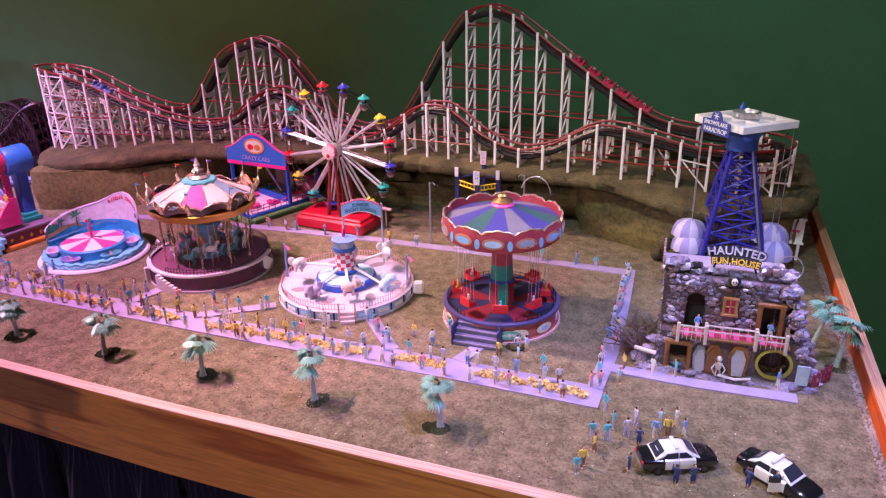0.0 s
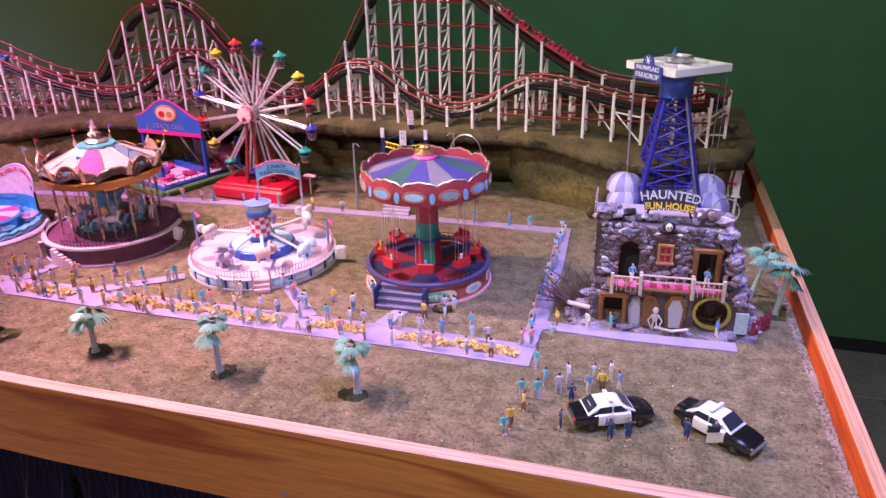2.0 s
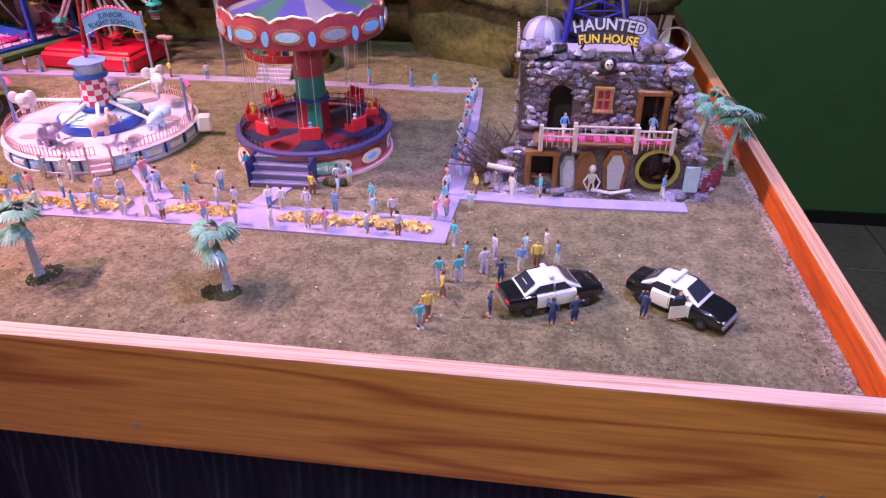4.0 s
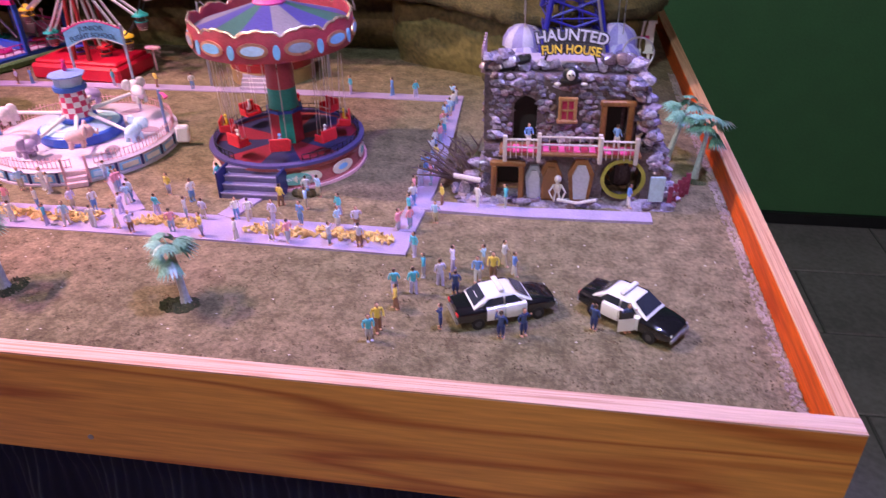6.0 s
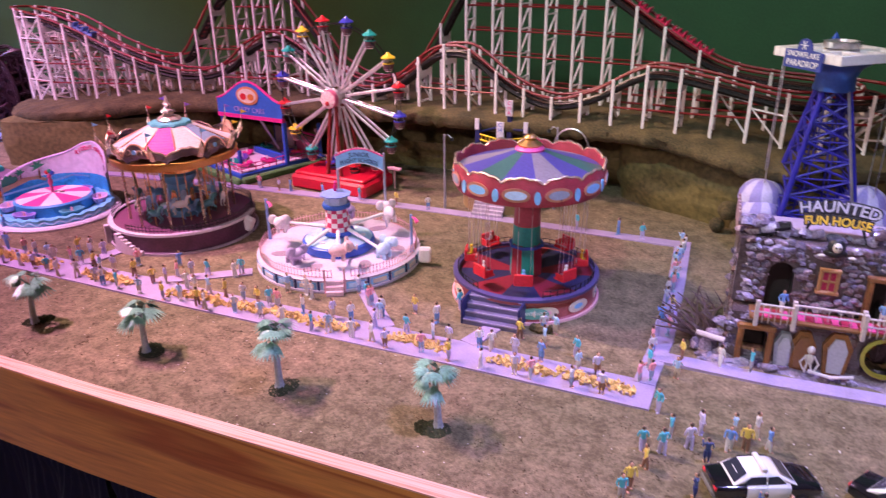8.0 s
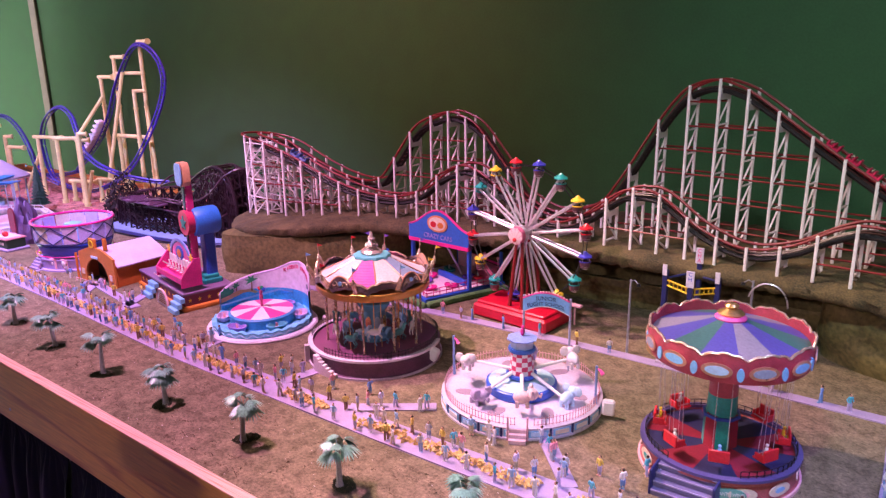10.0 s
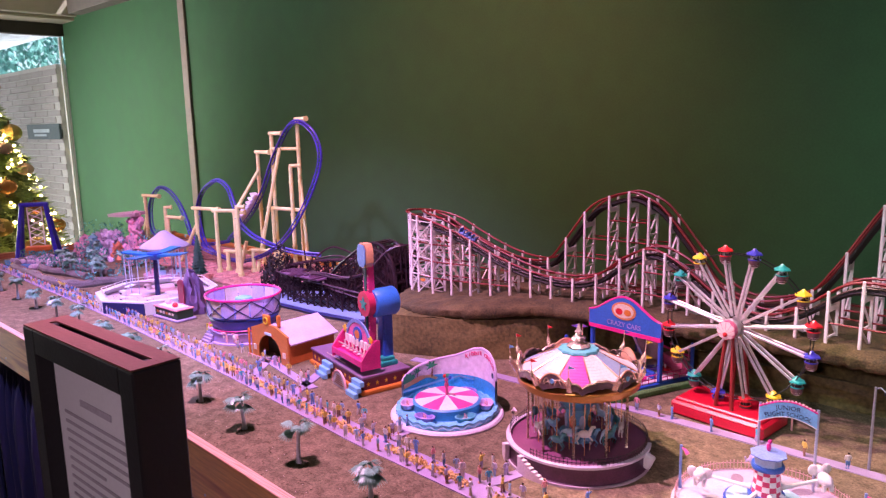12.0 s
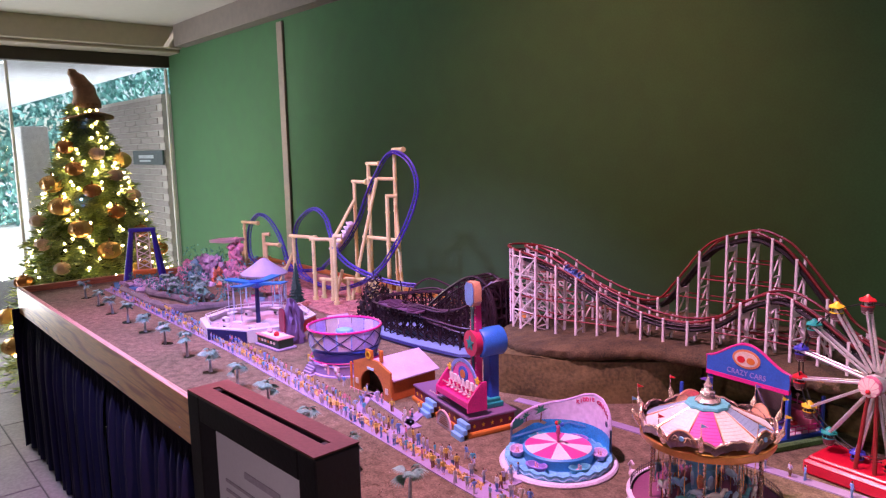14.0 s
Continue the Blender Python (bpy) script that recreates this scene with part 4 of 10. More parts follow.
# ---- palms ----
def palm(name, height, seed, label, group, spread=1.0, fronds=12, reach=0.026):
    """A model palm: leaning tapered trunk, a crown of slit fan fronds, a tuft of turf at its foot."""
    r = random.Random(seed)
    t = thing(name, (0, 0, 0), 0, label, "palm tree", group)
    lean = Vector((r.uniform(-0.10, 0.10), r.uniform(-0.06, 0.06), 0))
    pts = [Vector((0, 0, -0.002)) + lean * height * (k / 6) ** 1.4 + Vector((0, 0, height * k / 6)) for k in range(7)]
    part("trunk", Geo().tube(pts, lambda s: 0.0048 * (1 - 0.45 * s) + (0.002 if s < 0.05 else 0), 8), TRUNK, t, "grey-green tapered trunk")
    g, top = Geo(), pts[-1]
    for k in range(fronds):
        a, up = 2 * math.pi * k / fronds * 2.39, r.uniform(-0.75, 0.8)
        out = Vector((math.cos(a), math.sin(a), 0))
        side = Vector((-out.y, out.x, 0))
        ln = reach * r.uniform(0.75, 1.15) * spread
        stem = [top, top + out * ln * 0.35 + Vector((0, 0, ln * (0.25 + 0.45 * up)))]
        g.tube(stem, 0.0006, 4)
        hub = stem[1]
        for j in range(-6, 7):
            w = j * 0.23
            d = (out * math.cos(w) + side * math.sin(w)).normalized()
            tip = hub + d * ln * 0.75 * (1 - 0.012 * j * j) + Vector((0, 0, ln * (0.30 * up - 0.30 - 0.03 * abs(j))))
            mid = (hub + tip) / 2 + Vector((0, 0, ln * 0.09))
            q = d.cross(Vector((0, 0, 1))) * ln * 0.075 + Vector((0, 0, ln * 0.02))
            g.add([hub, mid + q, tip, mid - q], [(0, 1, 2, 3)])
    part("crown", g, LEAF, t, "crown of bluish green fan fronds", sharp=180)
    g = Geo()
    for k in range(420):
        a, d = r.uniform(0, 6.28), 0.021 * r.random() ** 0.6
        x, y, s = 0.006 * lean.x * 10 + d * math.cos(a), -0.006 + d * math.sin(a) * 0.72, r.uniform(0.0009, 0.0021)
        g.add([(x - s, y, 0), (x + s, y + s, 0), (x, y - s, 0), (x + r.uniform(-s, s), y, s * r.uniform(0.6, 1.8))], [(0, 1, 3), (1, 2, 3), (2, 0, 3)])
    part("tuft", g, mat("dark_tuft", (0.045, 0.055, 0.022), 0.95, vary=0.5), t, "ring of dark turf at the foot")
    return t


front_label = "small model palm standing in a ring of dark turf"
kinds = [palm("palm_tree", h, s, front_label, "palms along the front", reach=0.030) for h, s in ((0.062, 1), (0.066, 5), (0.059, 9))]
for k in range(18):
    x = -0.608 - 0.2075 * k
    m = pose(x, path_y(x) - 0.119, ground_z(x, 0.137), 0, 0, (k * 77) % 360)
    if k < 3:
        kinds[k].matrix_world = m
    else:
        copy_thing(kinds[(k * 5) % 3], m)
right = palm("palm_tree", 0.072, 21, "model palm leaning out beside the end board", "palms by the end board", 1.1, 12, 0.030)
right.matrix_world = pose(-0.050, 0.492, -0.003, 2, 13, 40)
right = palm("palm_tree", 0.074, 23, "model palm behind the haunted house", "palms by the end board", 1.1, 12, 0.030)
right.matrix_world = pose(-0.080, 0.547, -0.002, 0, 10, 10)

# ---- figurines ----
SKIN = mat("figure_skin", (0.58, 0.32, 0.22), 0.6)
HAIR = mat("figure_hair", (0.05, 0.03, 0.02), 0.7)
TOPS = {"white": (0.75, 0.72, 0.70), "pale blue": (0.40, 0.60, 0.84), "lilac": (0.60, 0.56, 0.80), "yellow": (0.78, 0.60, 0.12), "turquoise": (0.10, 0.50, 0.66), "pink": (0.82, 0.34, 0.42), "pale grey": (0.62, 0.62, 0.68), "blue": (0.18, 0.34, 0.74)}
LEGS = {"blue": (0.14, 0.28, 0.58), "grey": (0.46, 0.46, 0.54), "brown": (0.26, 0.14, 0.09), "white": (0.66, 0.64, 0.64), "pale blue": (0.32, 0.42, 0.62), "lilac": (0.46, 0.42, 0.66), "sand": (0.58, 0.50, 0.38)}


def figure_geo(pose_kind):
    """A plain painted miniature, 30 mm tall: legs, body, arms and head in one mesh."""
    g = Geo()
    h = 0.030
    step = (0.0, 0.0022, -0.0014)[pose_kind % 3]
    for k in (-1, 1):
        g.slot = 1
        g.tube([(k * 0.0017, k * step, 0.0), (k * 0.0018, k * step * 0.6, h * 0.25), (k * 0.0015, 0, h * 0.50)], lambda s: 0.0013 + 0.0006 * s, 6)
        g.slot = 2 if pose_kind % 2 else 1
        g.box((k * 0.0018, k * step - 0.0008, 0.0006), (0.0022, 0.0042, 0.0014), 0.0004)
        g.slot = 0
        bend = (0.35, 0.9, 0.6)[pose_kind % 3]
        hand = (k * 0.0040, -0.0012, h * 1.04) if pose_kind == 4 else (k * (0.0042 + 0.0008 * bend), -0.0022 * bend - (0.003 if pose_kind == 3 and k > 0 else 0), h * (0.52 if pose_kind != 3 or k < 0 else 0.86))
        g.tube([(k * 0.0034, 0, h * 0.80), (k * 0.0049, 0.0004, h * 0.66), hand], lambda s: 0.0011 - 0.0003 * s, 5)
        g.slot = 2
        g.ball(hand, 0.0009, 6)
    g.slot = 0
    g.lathe([(0.0001, h * 0.47), (0.0024, h * 0.475), (0.0026, h * 0.55), (0.0024, h * 0.62), (0.0034, h * 0.76), (0.0030, h * 0.815), (0.0012, h * 0.845), (0.0001, h * 0.85)], 8, wave=lambda t, r, z: (r * (1 - 0.32 * abs(math.sin(t))), z))
    g.slot = 2
    g.cyl((0, 0, h * 0.83), (0, -0.0002, h * 0.88), 0.0010, n=6)
    g.ball((0, -0.0003, h * 0.925), 0.0021, 8, (0.85, 1, 1.12))
    g.slot = 3
    g.ball((0, 0.0003, h * 0.945), 0.0020, 8, (0.95, 1, 0.95))
    return g


FIGS = []
rng = random.Random(3)
geos = [figure_geo(k) for k in range(4)]
tops, legs = list(TOPS), list(LEGS)
for k in range(24):
    a, b = tops[(k * 3 + k // 8) % 8], legs[(k * 2 + k // 7) % 7]
    me = geos[k % 4].mesh("figurine", [mat("figure_top_" + a, TOPS[a], 0.55), mat("figure_legs_" + b, LEGS[b], 0.6), SKIN, HAIR])
    FIGS.append((me, "small painted figurine in a %s top and %s trousers" % (a, b)))


FAR_SLOTS = ["figure_top_" + a for a in tops] + ["figure_legs_" + b for b in legs] + ["figure_skin", "figure_hair"]
far_figures = Geo()


def far_figurine(x, y):
    """One of the small crowd far down the path, which is too small to pick apart."""
    src = geos[rng.randrange(4)]
    n, a, b = len(far_figures.v), rng.randrange(8), 8 + rng.randrange(7)
    m = pose(x, y, PZ, 0, 0, rng.uniform(0, 360))
    far_figures.v += [tuple(m @ Vector(p)) for p in src.v]
    far_figures.f += [tuple(i + n for i in f) for f in src.f]
    far_figures.s += [(a, b, 15, 16)[s] for s in src.s]


def figurine(x, y, group, z=None, turn=None, pick=None, lab=""):
    k = rng.randrange(len(FIGS)) if pick is None else pick
    ob = new("figurine", FIGS[k][0])
    s = rng.uniform(0.92, 1.06)
    ob.matrix_world = pose(x, y, ground_z(x, y) if z is None else z, 0, 0, rng.uniform(0, 360) if turn is None else turn) @ Matrix.Diagonal((s * 1.14, s * 1.14, s * 1.05, 1))
    return tagged(ob, lab or FIGS[k][1], "figurine", group)


for side_k in (0, 1):
    x = -0.43
    while x > -4.2:
        x -= rng.uniform(0.016, 0.050) if x > -1.7 else rng.uniform(0.010, 0.034)
        y = path_y(x) + (WIDE - 0.009 if side_k else 0.009) + rng.uniform(-0.005, 0.004)
        if x > -2.25:
            figurine(x, y, "figurines on the front path", PZ)
        else:
            far_figurine(x, y)
solo("figurine_crowd", far_figures, [MATS[k] for k in FAR_SLOTS], "crowd of small painted figurines far down the path", "figurines", kind="stuff")
for k in range(22):
    y = 0.30 + 0.46 * (k + rng.uniform(0, 0.8)) / 22
    figurine(-0.405 + rng.uniform(-0.010, 0.009), y, "figurines on the side path", PZ + 0.0006)
for x in (-0.47, -0.53, -0.60, -0.90, -0.96, -1.05, -1.13, -1.22, -1.25, -1.30, -1.50, -1.72):
    figurine(x + rng.uniform(-0.01, 0.01), float(np.interp(x, [-1.9, -1.26, -0.41], [0.70, 0.77, 0.765])) + rng.uniform(-0.006, 0.006), "figurines on the back path", PZ)
for a, b, n in (((-0.852, 0.400), (-0.770, 0.325), 6), ((-1.05, 0.385), (-1.16, 0.325), 4), ((-1.60, 0.39), (-1.59, 0.32), 5), ((-2.0, 0.46), (-1.94, 0.36), 4), ((-2.2, 0.45), (-2.12, 0.37), 4), ((-1.95, 0.40), (-2.18, 0.44), 4)):
    for k in range(n):
        t = (k + rng.random()) / n
        figurine(a[0] + (b[0] - a[0]) * t + rng.uniform(-0.006, 0.006), a[1] + (b[1] - a[1]) * t, "figurines on the link paths", PZ + 0.0003)
for x, y in ((-0.665, 0.392), (-0.685, 0.400), (-0.555, 0.378), (-1.365, 0.372), (-1.345, 0.352), (-1.38, 0.358), (-1.33, 0.366), (-1.24, 0.352), (-1.17, 0.372), (-1.06, 0.372), (-0.95, 0.358),
             (-0.92, 0.362), (-0.905, 0.353), (-0.74, 0.365), (-1.70, 0.36), (-1.68, 0.345), (-1.73, 0.37), (-1.76, 0.35), (-2.30, 0.44), (-2.34, 0.45), (-0.70, 0.35), (-0.58, 0.35), (-0.545, 0.345), (-0.50, 0.335)):
    figurine(x, y, "figurines near the rides")
# onlookers and officers round the police cars
for x, y, q in ((-0.404, 0.097, 4), (-0.399, 0.113, 1), (-0.389, 0.150, 1), (-0.396, 0.177, 9), (-0.376, 0.178, 22), (-0.371, 0.210, 4), (-0.351, 0.197, 6), (-0.342, 0.227, 6), (-0.313, 0.209, 5), (-0.297, 0.216, 14), (-0.275, 0.224, 5),
                (-0.287, 0.243, 13), (-0.309, 0.236, 3), (-0.377, 0.330, 3), (-0.389, 0.252, 22), (-0.417, 0.302, 7), (-0.539, 0.378, 3)):
    figurine(x, y, "onlookers by the police cars", None, None, q)
officer = (figure_geo(3).mesh("figurine", [mat("figure_top_navy", (0.05, 0.08, 0.22), 0.5), mat("figure_legs_navy", (0.03, 0.05, 0.20), 0.5), SKIN, HAIR]), "small painted officer figurine in dark blue clothes")
FIGS.append(officer)
for x, y, tz in ((-0.333, 0.182, 200), (-0.340, 0.125, 280), (-0.281, 0.116, 170), (-0.260, 0.123, 30), (-0.194, 0.140, 150), (-0.163, 0.140, 20)):
    figurine(x, y, "officers by the police cars", None, tz, 24)

# ---- shared ride pieces ----
def ring(g, r0, r1, z0, z1, n=48):
    """A flat ring with thickness."""
    return g.lathe([(r0, z0), (r1, z0), (r1, z1), (r0, z1), (r0, z0)], n)


def fence(parent, r, z, h, n, a0, a1, material, rails=(1.0, 0.5), thick=0.0006, bulge=0.0):
    """A round picket fence: each picket joined to its rails."""
    g = Geo()
    for k in range(n + 1):
        t = radians(a0 + (a1 - a0) * k / n)
        top = z + h * (1 + bulge * abs(math.sin(k * math.pi / 8)))
        g.cyl((r * math.cos(t), r * math.sin(t), z), (r * math.cos(t), r * math.sin(t), top), thick, n=5)
    for f in rails:
        g.tube([(r * math.cos(radians(a)), r * math.sin(radians(a)), z + h * f) for a in np.linspace(a0, a1, n + 1)], thick, 5)
    return part("fence", g, material, parent)


def sitter(g, c, turn=0.0, s=1.0):
    """A plain seated figure shape added to a ride car's mesh."""
    keep = g.m
    g.m = keep @ Matrix.Translation(c) @ Matrix.Rotation(turn, 4, "Z") @ Matrix.Diagonal((s, s, s, 1))
    g.ball((0, 0, 0.0075), 0.0026, 8, (1, 0.7, 1.7))
    g.ball((0, -0.0004, 0.0135), 0.0019, 8)
    g.box((0.0012, -0.0035, 0.0035), (0.0018, 0.006, 0.002), 0.0005).box((-0.0012, -0.0035, 0.0035), (0.0018, 0.006, 0.002), 0.0005)
    g.m = keep
    return g


def oval(g, w, h, d, m, n=20):
    return g.prism([(w / 2 * math.cos(2 * math.pi * k / n), h / 2 * math.sin(2 * math.pi * k / n)) for k in range(n)], d, m)


def facing(r, ang, z):
    """A frame on a drum of radius r: x along the rim, y up, z outward."""
    t = radians(ang)
    out = Vector((math.cos(t), math.sin(t), 0))
    m = Matrix((Vector((-out.y, out.x, 0)), Vector((0, 0, 1)), out)).transposed().to_4x4()
    return Matrix.Translation(out * r + Vector((0, 0, z))) @ m


# ---- giant swing ----
PALEGOLD = mat("pale_gold_shine", (0.90, 0.66, 0.50), 0.22, 0.75, scale=200, bump=0.3)
swing = thing("swing_carousel", (-0.615, 0.492, 0), 0, "chair swing ride with striped canopy and painted ovals", "swing ride")
R = 0.104
g = Geo().lathe([(0, 0.0), (R + 0.004, 0.0), (R + 0.004, 0.004), (R, 0.006), (R - 0.001, 0.027), (R + 0.003, 0.030), (R + 0.003, 0.034), (R - 0.004, 0.035), (R - 0.006, 0.032), (0, 0.032)], 64)
part("base", g, mat("swing_base_red", (0.34, 0.085, 0.085), 0.45, vary=0.4, scale=120), swing, "brick red round base with a dark rim")
part("base_rim", ring(Geo(), R - 0.005, R + 0.0045, 0.0345, 0.0385, 64), mat("dusk_rim", (0.085, 0.070, 0.20), 0.4), swing)
part("foot_rim", ring(Geo(), R - 0.002, R + 0.006, 0.0, 0.0045, 64), ROSE, swing)
for k in range(10):
    g = Geo().lathe([(0.02, 0.0325), (R - 0.006, 0.0325)], 6, a0=12 + 36 * k, a1=48 + 36 * k)
    part("deck_sector", g, mat("deck_navy", (0.025, 0.025, 0.085), 0.5) if k % 2 else mat("deck_red", (0.24, 0.015, 0.035), 0.5), swing)
for k, a in enumerate((-140, -58, -28, 5, 40, 150, 190)):
    g = Geo()
    oval(g, 0.038, 0.018, 0.0016, facing(R - 0.0006, a, 0.0165))
    pl = part("oval_panel", g, CREAM, swing)
    part("emblem", oval(Geo(), 0.018, 0.008, 0.0006, facing(R + 0.0008, a, 0.0165)), (TEAL, ROSE, SKYBLUE)[k % 3], pl)
sign_m = facing(R + 0.0022, -67, 0.0165)
plaque = part("name_plaque", oval(Geo(), 0.042, 0.017, 0.002, facing(R, -67, 0.0165)), mat("plaque_green", (0.16, 0.42, 0.34), 0.4), swing)
words("name", "GIANT SWING", 0.0072, sign_m, WHITE, plaque, 0.0008, "white lettering", squeeze=0.8)
g = Geo()
steps = thing("swing_steps", (0, 0, 0), 0)
steps.parent = swing
steps.name = "steps"
for k in range(4):
    part("step", Geo().box((-0.012, -R - 0.020 + 0.0085 * k, 0.004 + 0.0085 * k), (0.078, 0.011, 0.0085), 0.0006), mat("step_purple", (0.15, 0.13, 0.24), 0.5), steps)
    part("step_edge", Geo().box((-0.012, -R - 0.0258 + 0.0085 * k, 0.0076 + 0.0085 * k), (0.078, 0.0012, 0.002)), mat("step_lilac", (0.38, 0.33, 0.50), 0.5), steps)
for sx in (-0.053, 0.029):
    part("side_wall", Geo().box((sx, -R - 0.006, 0.018), (0.003, 0.040, 0.036), 0.0005), NAVY, steps)
for a0, a1, n in ((-60, 60, 20), (60, 180, 20), (180, 245, 12)):
    fence(swing, R - 0.003, 0.034, 0.014, n, a0, a1, BLACK)
for k in range(8):
    g = Geo().lathe([(0.0245, 0.032), (0.023, 0.078), (0.025, 0.080), (0.018, 0.083)], 1, a0=45 * k, a1=45 * k + 45)
    part("column_panel", g, (mat("column_teal", (0.03, 0.36, 0.30), 0.4), mat("column_red", (0.38, 0.03, 0.05), 0.4))[k % 2], swing)
part("column_collar", ring(Geo(), 0.02, 0.0262, 0.077, 0.081, 8), BLUE, swing)
g = Geo()
g.lathe([(0.0205, 0.081), (0.0195, 0.110)], 24)
g.slot = 1
g.lathe([(0.0195, 0.110), (0.0185, 0.152)], 24)
g.slot = 2
g.lathe([(0.0185, 0.152), (0.023, 0.156), (0.028, 0.175)], 24)
part("column", g, [mat("column_teal", (0.03, 0.36, 0.30)), mat("column_rose_red", (0.42, 0.07, 0.10), 0.4), BLUE], swing)
CR = 0.103
scal = lambda t: 0.008 * abs(math.sin(6 * t + 0.4)) ** 0.7 + 0.0022 * abs(math.sin(18 * t + 1.2))
g = Geo().lathe([(0.02, 0.177), (CR - 0.004, 0.174), (CR, 0.174)], 72)
part("canopy_ceiling", g, OCHRE, swing)
g = Geo().lathe([(CR - 0.003, 0.174), (CR + 0.001, 0.171), (CR + 0.004, 0.177), (CR + 0.003, 0.197), (CR + 0.002, 0.201), (CR - 0.001, 0.201), (CR - 0.002, 0.177)], 144,
               wave=lambda t, r, z: (r, z + (scal(t) if z > 0.19 else 0)))
part("cornice", g, mat("cornice_red", (0.42, 0.05, 0.075), 0.42, vary=0.35, scale=160, bump=0.6), swing, "scalloped red cornice with painted ovals")
g = Geo()
g.tube([((CR + 0.002) * math.cos(t), (CR + 0.002) * math.sin(t), 0.2015 + scal(t)) for t in (2 * math.pi * k / 240 for k in range(240))], 0.0019, 5, True)
part("cornice_trim", g, PALEGOLD, swing, "bright copper trim")
for k in range(12):
    a = 30 * k + 7 - 90
    ov = part("cornice_oval", oval(Geo(), 0.038, 0.019, 0.0016, facing(CR + 0.0036, a, 0.188)), COPPER, swing, "copper oval frame")
    part("picture", oval(Geo(), 0.029, 0.012, 0.0008, facing(CR + 0.005, a, 0.188)), (PALEBLUE, mat("picture_dusk", (0.30, 0.34, 0.42), 0.4), SKYBLUE)[k % 3], ov)
    part("small_oval", oval(Geo(), 0.009, 0.018, 0.0018, facing(CR + 0.0036, a + 15, 0.185), 14), SKYBLUE, swing)
CAN = [mat("canopy_blue", (0.075, 0.065, 0.27), 0.45), mat("canopy_grey", (0.21, 0.19, 0.24), 0.45), mat("canopy_green", (0.045, 0.13, 0.11), 0.45)]
for k in range(12):
    g = Geo().lathe([(0.019, 0.2215), (0.060, 0.2085), (CR - 0.001, 0.196)], 5, a0=-98 + 30 * k, a1=-68 + 30 * k)
    part("canopy_sector", g, CAN[(0, 1, 0, 2)[k % 4]], swing, ("blue", "grey", "blue", "dark green")[k % 4] + " canopy sector")
part("canopy_collar", Geo().lathe([(0.020, 0.219), (0.021, 0.223), (0.017, 0.227), (0.012, 0.229)], 32), PINK, swing)
part("finial", Geo().lathe([(0.016, 0.226), (0.018, 0.229), (0.010, 0.234), (0.007, 0.236), (0.010, 0.239), (0.006, 0.2425), (0, 0.243)], 24), GOLD, swing, "gold finial")
for k in range(8):
    t = radians(45 * k + 14)
    o, s = Vector((math.cos(t), math.sin(t), 0)), Vector((-math.sin(t), math.cos(t), 0))
    c = o * 0.080 + Vector((0, 0, 0.052))
    r = Matrix((o, s, Vector((0, 0, 1)))).transposed().to_4x4()
    g = Geo()
    g.m = Matrix.Translation(c) @ r @ Matrix.Diagonal((1.3, 1.3, 1.25, 1))
    g.box((0, 0, 0), (0.014, 0.020, 0.0026), 0.0008).box((0.007, 0, 0.006), (0.0026, 0.020, 0.014), 0.0008).box((0.002, 0.0095, 0.004), (0.012, 0.0016, 0.007), 0.0005).box((0.002, -0.0095, 0.004), (0.012, 0.0016, 0.007), 0.0005)
    seat = part("chair", g, RED, swing, "red swing chair")
    g = Geo()
    g.m = Matrix.Translation(c) @ r
    for y in (-0.009, 0.009):
        for x in (-0.004, 0.004):
            g.cyl((x, y, 0), (x * 0.4 + 0.004, y, 0.122), 0.00035, n=4)
    g.cyl((-0.006, -0.010, 0.004), (-0.006, 0.010, 0.004), 0.0007, n=5)
    part("chain_set", g, SILVER, seat)
    if k != 1:
        g = Geo()
        g.m = Matrix.Translation(c) @ r @ Matrix.Diagonal((1.3, 1.3, 1.3, 1))
        sitter(g, (0.001, 0, 0.001), radians(90))
        part("seated_figure", g, (YELLOW, WHITE, SKYBLUE, WHITE)[k % 4], seat)
solo("small_shrub", Geo().ball((0, 0, 0.006), 0.009, 9, (1, 1, 0.8)).ball((0.01, 0.003, 0.004), 0.007, 9).ball((-0.009, 0.002, 0.004), 0.007, 9), MOSS, "small dark shrub beside the swing steps", "shrub", at=(-0.560, 0.378, 0))

# ---- junior flight ride ----
air = thing("aeroplane_ride", (-0.943, 0.503, 0), 0, "round aeroplane ride with pale deck and checked tower", "aeroplane ride")
R = 0.134
part("base", Geo().lathe([(0, 0), (R + 0.003, 0), (R + 0.003, 0.003), (R, 0.004), (R, 0.018), (R + 0.002, 0.020), (R - 0.003, 0.022), (0, 0.022)], 72), mat("ride_pale_deck", (0.54, 0.48, 0.58), 0.5), air, "pale round deck")
for k in range(22):
    a = 360 / 22 * k
    pn = part("side_panel", Geo().box((0, 0, 0), (0.031, 0.011, 0.0012), 0.0004), SKYBLUE, air)
    pn.matrix_local = facing(R + 0.0004, a, 0.0105)
    part("panel_picture", Geo().box((0, 0, 0.0010), (0.024, 0.007, 0.0008)), (WHITE, PALEBLUE, CREAM)[k % 3], pn)
    st = part("panel_post", Geo().box((0, 0, 0), (0.0035, 0.016, 0.0024), 0.0004), NAVY, air)
    st.matrix_local = facing(R + 0.0006, a + 8.18, 0.0105)
PICKET = mat("picket_rose", (0.66, 0.36, 0.40), 0.45)
for a0, a1 in ((-52, 75), (78, 205), (208, 295)):
    fence(air, R - 0.004, 0.022, 0.013, int((a1 - a0) / 2.6), a0, a1, PICKET, (0.15, 0.95), 0.0006, 0.35)
st = Geo()
